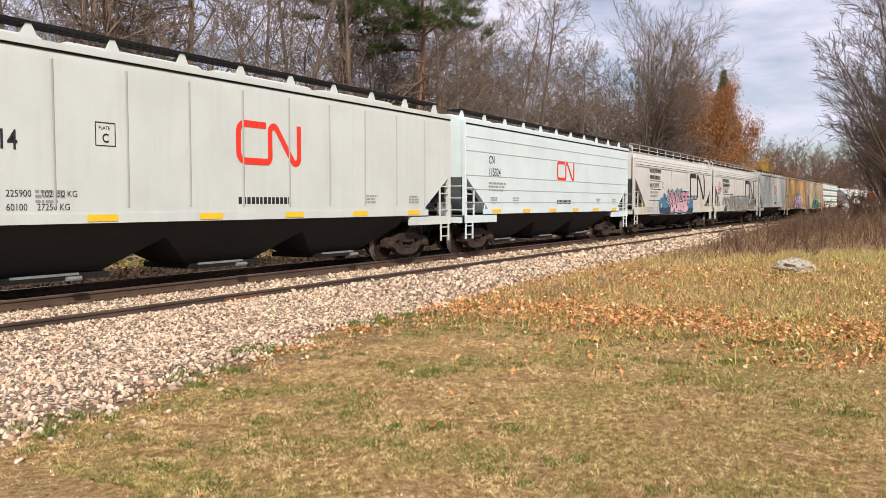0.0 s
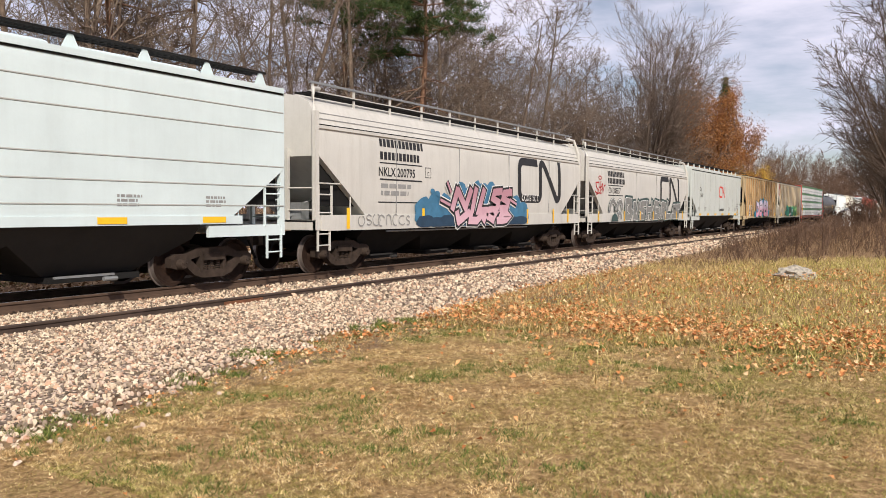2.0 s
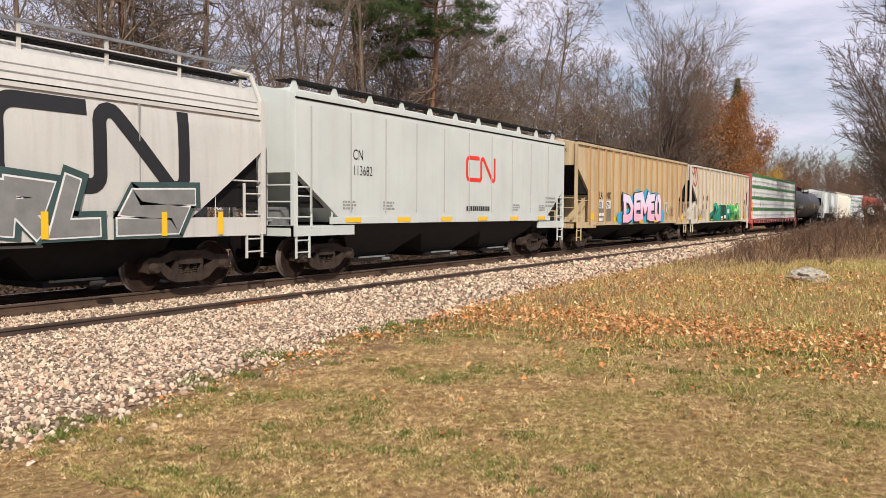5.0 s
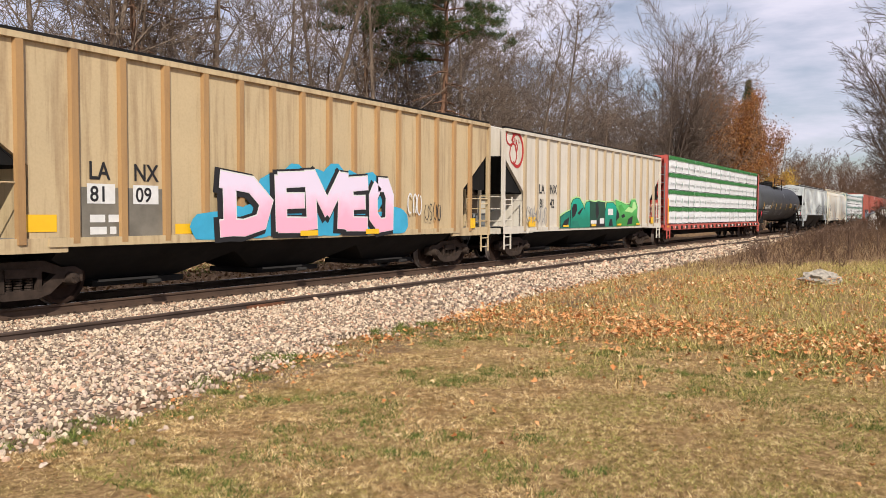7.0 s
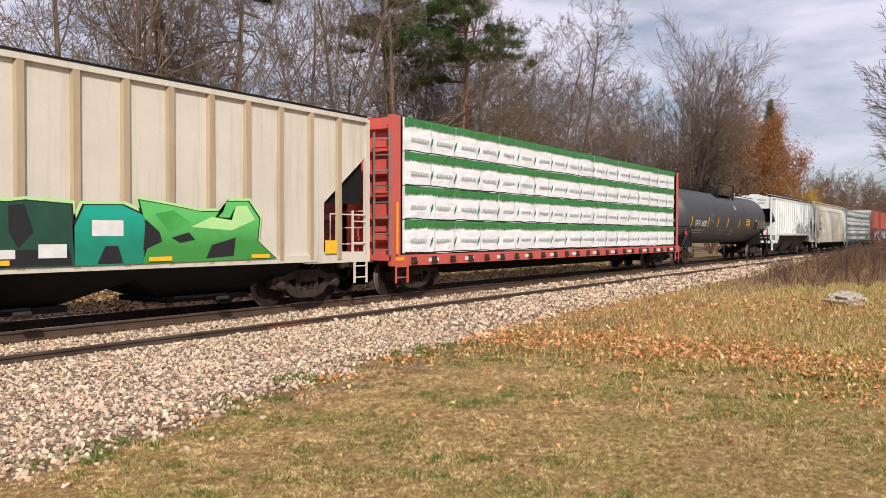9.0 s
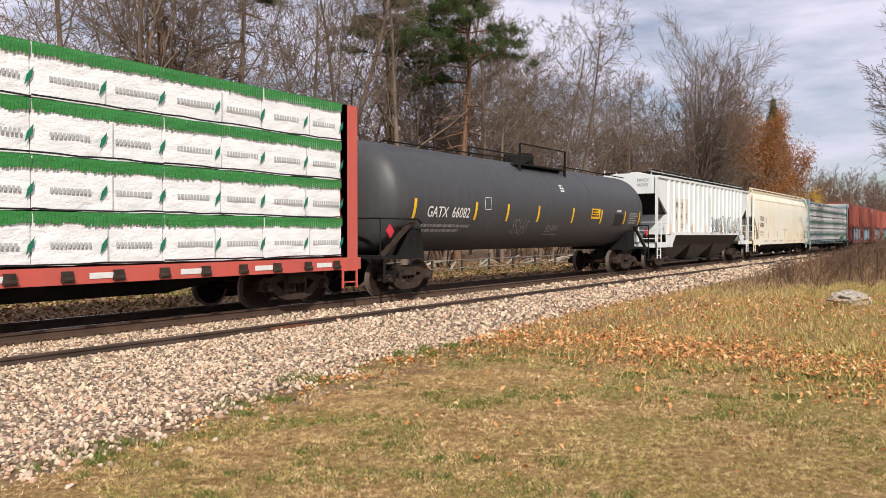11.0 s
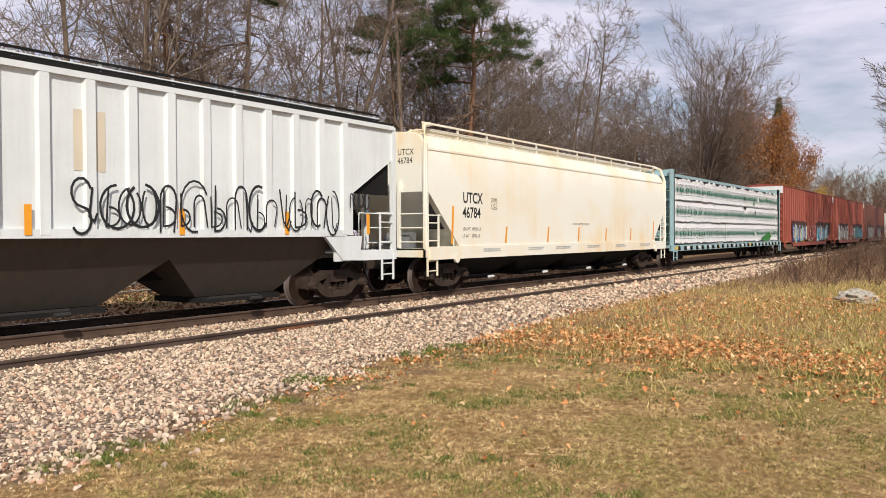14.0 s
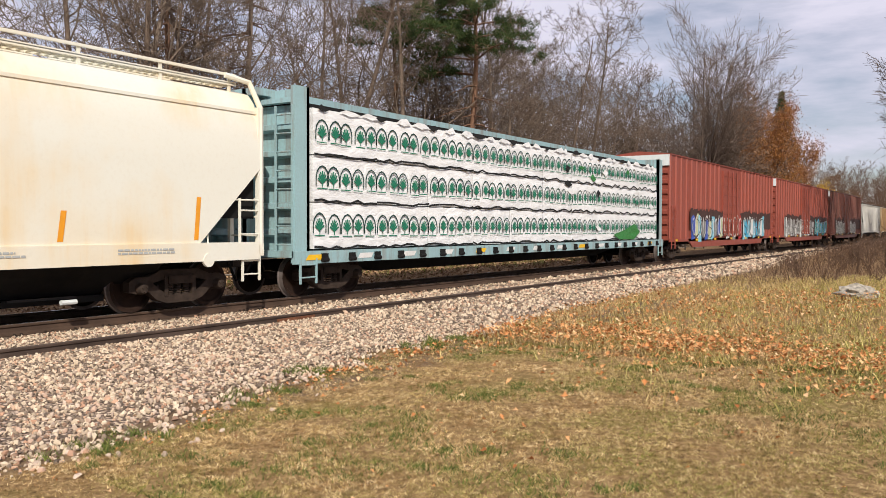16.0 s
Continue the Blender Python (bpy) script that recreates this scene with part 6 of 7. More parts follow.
# ---------------------------------------------------------------- trees
class Wood:
    """Branches of one tree: the trunk, and all that grows from it, in growing lists."""

    def __init__(self, seed):
        self.r = random.Random(seed)
        self.v, self.f, self.n = ([], []), ([], []), [0, 0]
        self.tips = []

    def limb(self, pts, radii, k, crown=1):
        """A tapered tube with k sides, or a thin flat strip where k is 2."""
        p = np.array(pts)
        d = np.gradient(p, axis=0)
        d /= np.linalg.norm(d, axis=1, keepdims=True) + 1e-9
        ref = np.where(np.abs(d[:, 2:3]) < 0.9, [[0.0, 0.0, 1.0]], [[1.0, 0.0, 0.0]])
        a = np.cross(d, ref)
        a /= np.linalg.norm(a, axis=1, keepdims=True) + 1e-9
        b = np.cross(d, a)
        ang = np.arange(k) * 2 * np.pi / k + (self.r.uniform(0, 3.1) if k == 2 else 0)
        ring = p[:, None] + (a[:, None] * np.cos(ang)[None, :, None] + b[:, None] * np.sin(ang)[None, :, None]) * np.array(radii)[:, None, None]
        m = len(p)
        i = np.arange(m - 1)[:, None] * k
        j = np.arange(1 if k == 2 else k)[None]
        q = np.stack([i + j, i + (j + 1) % k, i + k + (j + 1) % k, i + k + j], -1).reshape(-1, 4) + self.n[crown]
        self.v[crown].append(ring.reshape(-1, 3))
        self.f[crown].append(q)
        self.n[crown] += m * k

    def branch(self, p, d, length, rad, level, spec):
        r = self.r
        segs = spec["segs"][level]
        pts, rads = [tuple(p)], [rad]
        d = Vector(d)
        p = Vector(p)
        end = max(spec["thin"] * 0.6, rad * spec["taper"][level])
        for i in range(segs):
            w = spec["wobble"][level]
            d = (d + Vector((r.gauss(0, w), r.gauss(0, w), r.gauss(0, w) + spec["rise"][level]))).normalized()
            p = p + d * (length / segs)
            pts.append(tuple(p))
            rads.append(rad + (end - rad) * (i + 1) / segs)
        last = level >= spec["levels"]
        self.limb(pts, rads, 2 if last else (7, 5, 3, 3, 3)[level], 1 if level else 0)
        if last:
            self.tips.append((tuple(p), tuple(d)))
            return
        n = spec["kids"][level]
        lo = spec["start"][level]
        for i in range(n):
            t = lo + (1 - lo) * (i + r.random()) / n
            x = t * segs
            a = min(int(x), segs - 1)
            q = Vector(pts[a]).lerp(Vector(pts[a + 1]), x - a)
            dd = (Vector(pts[a + 1]) - Vector(pts[a])).normalized()
            spread = spec["angle"][level]
            ang = radians(spread[0] + (spread[1] - spread[0]) * ((i * 0.618) % 1.0) if level == 0 and spec.get("fan") else r.uniform(*spread))
            side = dd.cross(Vector((r.gauss(0, 1), r.gauss(0, 1), r.gauss(0, 1)))).normalized()
            if level == 0:
                turn = i * 2.4 + r.uniform(-0.4, 0.4)
                side = Vector((math.cos(turn), math.sin(turn), 0))
            nd = dd * math.cos(ang) + side * math.sin(ang)
            shrink = spec["ratio"][level] * r.uniform(*(spec["even"] if level == 0 else (0.7, 1.25))) * (1 - spec["fall"][level] * (t - lo) / (1 - lo + 1e-6))
            if level == 0:
                shrink *= 1 - spec["dome"] * math.degrees(ang) / spec["angle"][0][1]
            rr = (rad + (end - rad) * t) * spec["girth"][level]
            self.branch(q, nd, length * shrink, max(rr, spec["thin"]), level + 1, spec)

    def meshes(self, bark):
        return [raw_mesh(("trunk", "crown")[i], np.concatenate(self.v[i]), np.concatenate(self.f[i]), bark, True) for i in (0, 1) if self.v[i]]


def bark_material(name, a, b):
    k = Nodes(name, 0.9, 0, 0.15)
    n = k.noise(5.0, 6.0, 0.7, stretch=(3, 3, 0.6))
    c = k.mix(k.ramp(n, [(0.35, 0.0), (0.65, 1.0)]), a, b)
    return k.done(k.mix(k.math("MULTIPLY", k.rand(), 0.45), c, (0.13, 0.085, 0.060)), n, 0.5, 0.03)


M_BARK = bark_material("grey_brown_bark", (0.092, 0.068, 0.051), (0.27, 0.21, 0.16))
M_DARKBARK = bark_material("dark_maple_bark", (0.050, 0.038, 0.030), (0.125, 0.097, 0.075))
M_MAPLE = bark_material("pale_maple_bark", (0.105, 0.082, 0.066), (0.25, 0.20, 0.165))
M_PINEBARK = bark_material("reddish_pine_bark", (0.10, 0.055, 0.034), (0.24, 0.135, 0.085))
M_BRUSH = bark_material("russet_brush_stems", (0.070, 0.043, 0.029), (0.19, 0.120, 0.080))


def leaf_material(name, stops, rough=0.75):
    k = Nodes(name, rough, 0, 0.15)
    k.b.inputs["Subsurface Weight"].default_value = 0.0
    return k.done(k.ramp(k.island(), stops))


M_OAKLEAF = leaf_material("orange_autumn_leaves", [(0.0, (0.16, 0.062, 0.026)), (0.5, (0.31, 0.125, 0.040)), (1.0, (0.44, 0.21, 0.065))])
M_GOLDLEAF = leaf_material("golden_autumn_leaves", [(0.0, (0.40, 0.22, 0.03)), (1.0, (0.62, 0.42, 0.07))])
M_NEEDLE = leaf_material("dark_pine_needles", [(0.0, (0.018, 0.036, 0.014)), (0.6, (0.045, 0.075, 0.022)), (1.0, (0.105, 0.125, 0.04))])
M_DRYLEAF = leaf_material("dry_brown_leaves", [(0.0, (0.10, 0.055, 0.03)), (1.0, (0.24, 0.13, 0.07))])

FAN = dict(levels=4, dome=0.0, even=(0.72, 1.12), segs=(3, 6, 4, 2, 1), wobble=(0.04, 0.06, 0.10, 0.13, 0.15), rise=(0, 0.055, 0.06, 0.07, 0.06), taper=(0.85, 0.15, 0.22, 0.3, 0.4),
           kids=(17, 12, 7, 5), start=(0.35, 0.15, 0.2, 0.2), angle=((8, 58), (22, 45), (25, 50), (25, 50)), ratio=(4.6, 0.42, 0.50, 0.55), fall=(0.12, 0.55, 0.4, 0.3),
           girth=(0.40, 0.5, 0.55, 0.6), thin=0.020)
LIGHT = dict(FAN, dome=0.25, even=(0.8, 1.1), kids=(7, 12, 6, 3), wobble=(0.03, 0.05, 0.07, 0.1, 0.12), rise=(0, 0.04, 0.04, 0.03, 0.03), start=(0.45, 0.10, 0.15, 0.2), angle=((4, 34), (24, 52), (25, 50), (25, 50)), ratio=(5.2, 0.42, 0.46, 0.5), fall=(0.0, 0.55, 0.4, 0.3), thin=0.020)
TALL = dict(levels=4, dome=0.0, even=(0.7, 1.25), segs=(8, 5, 3, 2, 1), wobble=(0.05, 0.12, 0.16, 0.18, 0.2), rise=(0.03, 0.07, 0.05, 0.04, 0.03), taper=(0.15, 0.2, 0.3, 0.3, 0.4),
            kids=(15, 7, 5, 4), start=(0.22, 0.2, 0.2, 0.2), angle=((28, 65), (28, 60), (28, 60), (25, 55)), ratio=(0.42, 0.50, 0.54, 0.58), fall=(0.55, 0.45, 0.3, 0.3),
            girth=(0.42, 0.5, 0.55, 0.6), thin=0.013)
SHRUB = dict(levels=3, dome=0.0, even=(0.7, 1.25), segs=(4, 3, 2, 1), wobble=(0.12, 0.16, 0.2, 0.2), rise=(0.03, 0.05, 0.03, 0.02), taper=(0.25, 0.3, 0.4, 0.5),
             kids=(7, 5, 3), start=(0.2, 0.2, 0.2), angle=((22, 55), (25, 60), (25, 60)), ratio=(0.45, 0.5, 0.55), fall=(0.4, 0.3, 0.3), girth=(0.5, 0.55, 0.6), thin=0.009)


def rand_leaves(tips, per, spread, size, seed, flat=0.0):
    """Small folded leaves round the tips of the twigs."""
    rng = np.random.default_rng(seed)
    t = np.repeat(np.array([p for p, _ in tips]), per, 0)
    c = t + rng.normal(0, spread, t.shape)
    n = len(c)
    u = rng.normal(0, 1, (n, 3))
    u /= np.linalg.norm(u, axis=1, keepdims=True)
    w = np.cross(u, rng.normal(0, 1, (n, 3)))
    w /= np.linalg.norm(w, axis=1, keepdims=True)
    h = np.cross(u, w)
    s = size * rng.uniform(0.6, 1.3, (n, 1))
    v = np.stack([c - u * s, c + w * s * 0.55 + h * s * 0.2, c + u * s, c - w * s * 0.55 + h * s * 0.2], 1).reshape(-1, 3)
    return v, np.arange(4 * n).reshape(-1, 4)


def make_fan(seed, trunk=3.2, r=0.34, spec=None):
    w = Wood(seed)
    w.branch((0, 0, -0.2), (0.02, 0, 1), trunk, r, 0, spec or FAN)
    return w


def make_tall(seed, height, r=0.19):
    w = Wood(seed)
    w.branch((0, 0, -0.2), (w.r.gauss(0, 0.05), w.r.gauss(0, 0.05), 1), height, r, 0, TALL)
    return w


def make_shrub(seed, height, stems=7):
    w = Wood(seed)
    for i in range(stems):
        a = w.r.uniform(0, 6.28)
        w.branch((0.5 * math.cos(a) * w.r.random(), 0.5 * math.sin(a) * w.r.random(), -0.1), (0.35 * math.cos(a), 0.35 * math.sin(a), 1), height * w.r.uniform(0.6, 1.1), 0.045, 0, SHRUB)
    return w


def tree_thing(name, label, crown, bark, at, leaves=None, group="", crown_name="branches"):
    """A tree: an empty with its wood and, where it has them, its leaves."""
    t = tagged(new(name), label, "tree" if name != "shrub" else "shrub", group)
    for me in crown.meshes(bark):
        part(me.name.split(".")[0], me, None, t)
    for lm, (v, f) in leaves or ():
        part("foliage", raw_mesh("foliage", v, f, lm), None, t)
    t.matrix_basis = at
    return t


def scatter(proto, places):
    for x, y, s, rz in places:
        m = pose(x, y, lift(x, y) - 0.05, 0, 0, rz) @ Matrix.Scale(s, 4)
        ob = copy_thing(proto, pose(x, y, lift(x, y) - 0.05, 0, 0, rz))
        ob.scale = (s, s, s)


def build_woods():
    rng = random.Random(17)
    # the large bare maple that stands clear of the wood
    maple = tree_thing("bare_maple", "large bare maple with a fan of fine branches", make_fan(11, 3.3, 0.46, dict(FAN, fan=True, dome=0.52, segs=(3, 8, 5, 3, 1), even=(0.96, 1.04), kids=(28, 15, 10, 6), wobble=(0.02, 0.03, 0.05, 0.07, 0.10), rise=(0, 0.022, 0.02, 0.03, 0.03), start=(0.25, 0.15, 0.12, 0.15), angle=((3, 72), (22, 48), (24, 50), (20, 45)), ratio=(5.0, 0.32, 0.42, 0.50), fall=(0.0, 0.10, 0.20, 0.2), thin=0.013)), M_MAPLE, pose(76, 22.8, 0, 0, 0, 20))
    maple.scale = (0.95, 0.95, 1.0)
    m2 = tree_thing("bare_maple", "bare maple at the edge of the wood", make_fan(8, 2.8, 0.32, LIGHT), M_DARKBARK, pose(92, 29, 0))
    scatter(m2, [(84, 33, 0.8, 70), (99, 24.5, 0.72, 200), (63, 34, 0.8, 140)])
    # tall slender trees of the wood
    protos = [tree_thing("bare_tree", "slender bare deciduous tree with tangled twigs", make_tall(20 + i, 15.5 + 1.2 * (i % 3), 0.17 + 0.02 * (i % 3)), M_BARK, pose(17 + 7 * i, 25 + (i % 3), 0), group="trees of the wood") for i in range(5)]
    spots = []
    for i in range(36):
        x = 11 + i * 1.68 + rng.uniform(-1.5, 1.5)
        y = rng.choice((23.5, 25.5, 28, 31, 35, 40)) + rng.uniform(-1, 1) + 0.06 * x
        h = (0.98 if x < 40 else 0.80) * rng.uniform(0.78, 1.08)
        spots.append((x, y, h, rng.uniform(0, 360)))
    spots += [(40 + i * 1.65 + rng.uniform(-0.8, 0.8), 23.8 + rng.uniform(0, 7), rng.uniform(0.78, 1.04) - 0.004 * i, rng.uniform(0, 360)) for i in range(25)]
    for i, p in enumerate(protos):
        scatter(p, spots[i::5])
    # brush under the trees
    sh = [tree_thing("shrub", "leafless russet brush under the trees", make_shrub(40 + i, 4.2, 6), M_BRUSH, pose(12 + 9 * i, 24, 0), group="brush of the wood") for i in range(3)]
    spots = []
    for i in range(45):
        x = 9 + i * 2.1 + rng.uniform(-1, 1)
        spots.append((x, 22.5 + rng.uniform(0, 7) + 0.03 * x, rng.uniform(0.55, 1.45), rng.uniform(0, 360)))
    for i, p in enumerate(sh):
        scatter(p, spots[i::3])
    # farther bank of trees along the line
    far = tree_thing("bare_tree", "distant bare tree along the railway", make_fan(14, 2.6, 0.3, LIGHT), M_BRUSH, pose(150, 26, 0), group="distant trees")
    bank = [(140, 24, 0.8, 30), (158, 23.5, 0.9, 300), (165, 23, 1.0, 100), (185, 24, 1.05, 170), (205, 21, 1.1, 250), (230, 22, 1.15, 20), (255, 18, 1.2, 75), (280, 20, 1.3, 140), (300, 10, 1.35, 10), (310, 2, 1.4, 60), (330, -6, 1.5, 200),
            (300, -14, 1.3, 120), (240, -6, 0.9, 300), (190, -2, 0.75, 80), (170, 1.5, 0.55, 180), (215, 3, 0.7, 15), (220, 17.5, 1.0, 65), (240, 25, 1.2, 95), (265, 14, 1.3, 155), (290, 24, 1.4, 210), (320, 15, 1.5, 35), (195, 27, 1.05, 320)]
    scatter(far, bank)
    sfar = tree_thing("shrub", "russet thicket in the distance", make_shrub(61, 5.0, 7), M_BRUSH, pose(128, 21, 0), group="distant thicket")
    scatter(sfar, [(115, 21.5, 1.1, 10), (121, 22, 1.3, 60), (135, 21, 1.2, 110), (143, 20.5, 1.5, 190), (153, 21, 1.4, 240), (164, 20, 1.6, 300), (176, 20, 1.6, 45), (190, 19.5, 1.8, 95),
                   (206, 19, 1.8, 130), (225, 18.5, 2.0, 180), (245, 18, 2.1, 220), (270, 17, 2.4, 260), (105, 22, 1.1, 290), (98, 22.4, 1.0, 330), (88, 22.3, 1.0, 200), (80, 21.6, 1.0, 250)])
    # trees at the other side of the line
    right = tree_thing("bare_tree", "bare spreading tree beside the railway thicket", make_fan(31, 2.2, 0.27, dict(LIGHT, kids=(8, 15, 8, 5), angle=((3, 36), (22, 48), (20, 45), (20, 45)), thin=0.013)), M_DARKBARK, pose(69, 0.9, 0, 0, 0, 40))
    right.scale = (1.4, 1.4, 1.4)
    scatter(right, [(80, 1.6, 1.2, 100), (90, 3.2, 1.15, 190), (100, 3.8, 1.0, 250), (82, -5.0, 1.3, 300), (108, 2.0, 1.1, 20), (118, 4.5, 0.9, 150)])


def make_oak(seed):
    w = Wood(seed)
    w.branch((0, 0, -0.2), (0, 0, 1), 3.0, 0.36, 0, dict(FAN, kids=(13, 9, 7, 4), levels=3, thin=0.03))
    return w


def build_leafy():
    w = make_oak(5)
    lv = rand_leaves(w.tips, 90, 0.58, 0.112, 3)
    oak = tree_thing("autumn_oak", "oak with rusty orange autumn leaves", w, M_BARK, pose(105, 24.7, 0, 0, 0, 60), [(M_OAKLEAF, lv)])
    oak.scale = (0.76, 0.76, 1.08)
    w2 = make_oak(9)
    lv2 = rand_leaves(w2.tips, 9, 0.5, 0.17, 4)
    o2 = tree_thing("autumn_oak", "oak with sparse brown leaves", w2, M_BARK, pose(96, 25.6, 0), [(M_DRYLEAF, lv2)])
    o2.scale = (0.74, 0.74, 0.95)
    w3 = make_oak(12)
    gold = tree_thing("golden_sapling", "small tree with golden yellow leaves", w3, M_BARK, pose(120, 20.0, 0), [(M_GOLDLEAF, rand_leaves(w3.tips, 12, 0.5, 0.18, 6))])
    gold.scale = (0.44, 0.44, 0.44)
    w4 = make_oak(15)
    low = tree_thing("autumn_oak", "brown-leaved oak standing low behind the train", w4, M_BARK, pose(132, 21.5, 0), [(M_DRYLEAF, rand_leaves(w4.tips, 10, 0.5, 0.18, 8))])
    low.scale = (0.6, 0.6, 0.6)


def pine(seed, height, bare_to, reach, at, label):
    """A pine: straight trunk, whorls of limbs, tufts of needles towards their ends, dead stubs below."""
    r = random.Random(seed)
    rng = np.random.default_rng(seed)
    w = Wood(seed)
    trunk = [(0.25 * math.sin(z * 0.35 + seed), 0.2 * math.cos(z * 0.3), z) for z in np.linspace(-0.2, height, 12)]
    w.limb(trunk, [0.21 * (1 - i / 12.5) + 0.02 for i in range(12)], 8)
    tufts = []
    z = height * 0.25
    while z < height:
        k = (z - bare_to) / (height - bare_to)
        for i in range(r.randint(2, 4)):
            a = r.uniform(0, 6.28)
            live = z > bare_to
            length = reach * (1.05 - 0.75 * max(0, k)) * r.uniform(0.5, 1.15) if live else r.uniform(0.6, 2.6)
            b = [(0.25 * math.sin(z * 0.35 + seed), 0.2 * math.cos(z * 0.3), z)]
            dz = 0.25 if live else -0.15
            for s in range(1, 6):
                t = s / 5
                b.append((b[0][0] + math.cos(a) * length * t + r.gauss(0, 0.08), b[0][1] + math.sin(a) * length * t + r.gauss(0, 0.08), z + dz * length * t - 0.2 * length * t * t))
            w.limb(b, [0.05 * (1 - t / 6) for t in range(6)], 4)
            if live:
                for s in (2, 3, 4, 5):
                    for q in range(5):
                        side = Vector((r.gauss(0, 0.33), r.gauss(0, 0.33), r.gauss(0.08, 0.14)))
                        e = Vector(b[s]) + side * (0.4 + 0.35 * length * 0.3)
                        w.limb([b[s], tuple(e)], [0.014, 0.008], 3)
                        tufts += [e, e + side * 0.35]
        z += r.uniform(0.45, 0.8)
    c = np.repeat(np.array([tuple(t) for t in tufts]), 34, 0)
    d = rng.normal(0, 1, c.shape)
    d[:, 2] += 0.35
    d /= np.linalg.norm(d, axis=1, keepdims=True)
    c = c + rng.normal(0, 0.09, c.shape)
    side = np.cross(d, rng.normal(0, 1, c.shape))
    side /= np.linalg.norm(side, axis=1, keepdims=True)
    v = np.stack([c - side * 0.016, c + side * 0.016, c + d * rng.uniform(0.14, 0.26, (len(c), 1))], 1).reshape(-1, 3)
    return tree_thing("pine_tree", label, w, M_PINEBARK, at, [(M_NEEDLE, (v, np.arange(len(v)).reshape(-1, 3)))])


def spruce(at, height):
    r = random.Random(2)
    rng = np.random.default_rng(2)
    w = Wood(2)
    w.limb([(0, 0, -0.2), (0, 0, height * 0.6), (0, 0, height)], [0.2, 0.1, 0.02], 6)
    c = []
    for z in np.linspace(1.5, height, 40):
        k = 1 - z / height
        for i in range(9):
            a = r.uniform(0, 6.28)
            L = (0.10 + min(3.0, 7.5 * k)) * r.uniform(0.7, 1.1)
            w.limb([(0, 0, z), (math.cos(a) * L, math.sin(a) * L, z - 0.25 * L)], [0.03, 0.01], 3)
            for t in np.linspace(0.2, 1, 7):
                c += [(math.cos(a) * L * t, math.sin(a) * L * t, z - 0.25 * L * t)] * 6
    c = np.array(c) + rng.normal(0, 0.1, (len(c), 3))
    d = rng.normal(0, 1, c.shape)
    d[:, 2] -= 0.3
    s = np.cross(d, rng.normal(0, 1, c.shape))
    s /= np.linalg.norm(s, axis=1, keepdims=True)
    v = np.stack([c - s * 0.04, c + s * 0.04, c + d * 0.22], 1).reshape(-1, 3)
    return tree_thing("spruce_tree", "dark pointed spruce behind the oak", w, M_PINEBARK, at, [(M_NEEDLE, (v, np.arange(len(v)).reshape(-1, 3)))])


build_woods()
build_leafy()
pine(4, 17.0, 9.6, 4.6, pose(36.5, 22.8, 0), "tall pine with dark green clumped needles")
pine(9, 16.0, 11.0, 3.4, pose(36.0, 27.5, 0, 0, 0, 70), "pine with bare lower limbs among the trees")
pine(13, 13.0, 12.2, 1.6, pose(25.0, 27.0, 0, 0, 0, 150), "thin pine with sparse dull green needles")
pine(15, 13.0, 11.2, 1.7, pose(19.5, 25.0, 0, 0, 0, 220), "thin pine with mostly dead limbs")
spruce(pose(118, 24.2, 0), 20.0)

# ---------------------------------------------------------------- fence, log and thicket
M_WIRE = plain("weathered_grey_rail", (0.26, 0.23, 0.20), 0.8, 0, 0.4)
M_LOG = plain("bleached_log", (0.42, 0.38, 0.32), 0.9, 0, 0.55, 3.0)


def build_fence():
    f = tagged(new("rail_fence"), "old wire and rail fence at the wood's edge", "fence")
    for i in range(26):
        x = 8 + i * 2.6
        part("post", Geo().tube([(x, 21.3, -0.1), (x + 0.03, 21.3, 0.95)], 0.06, 7), M_TIE, f)
        for z in (0.28, 0.68):
            part("rail", Geo().tube([(x, 21.24, z), (x + 1.3, 21.24, z - 0.03), (x + 2.6, 21.24, z)], 0.028, 6), M_WIRE, f)
    r = random.Random(3)
    for i in range(26):
        x, y = 9 + i * 1.7, 22.2 + r.random() * 2.5
        a = r.uniform(-0.7, 0.7)
        n = r.uniform(1.2, 3.0)
        pts = [(x, y, 0.12), (x + n * 0.5 * math.cos(a), y + n * 0.5 * math.sin(a), 0.3 + r.random() * 0.25), (x + n * math.cos(a), y + n * math.sin(a), 0.15 + r.random() * 0.5)]
        tagged(new("fallen_branch", Geo().tube(pts, [0.07, 0.06, 0.03], 6).mesh("fallen_branch", M_LOG, 50)), "bleached fallen branch among leaf litter", "branch", "fallen branches")


build_fence()


M_ROCK = plain("lichened_grey_rock", (0.50, 0.45, 0.37), 0.9, 0, 0.7, 7.0, 0.5)


def build_rock():
    r = random.Random(6)
    bm = bmesh.new()
    bmesh.ops.create_icosphere(bm, subdivisions=3, radius=1.0)
    for v in bm.verts:
        p = v.co * 1.3
        k = 1 + 0.45 * noise.noise(p * 1.7) + 0.32 * noise.noise(p * 4.3)
        v.co = (v.co.x * 0.85 * k, v.co.y * 0.45 * k, v.co.z * 0.34 * k)
    me = bpy.data.meshes.new("boulder")
    bm.to_mesh(me)
    bm.free()
    me.materials.append(M_ROCK)
    ob = new("boulder", me)
    ob.matrix_basis = pose(22.3, 2.72, lift(22.3, 2.72) + 0.13, 0, 6, -50) @ Matrix.Scale(0.58, 4)
    tagged(ob, "long pale grey boulder lying in rough grass", "boulder")


build_rock()


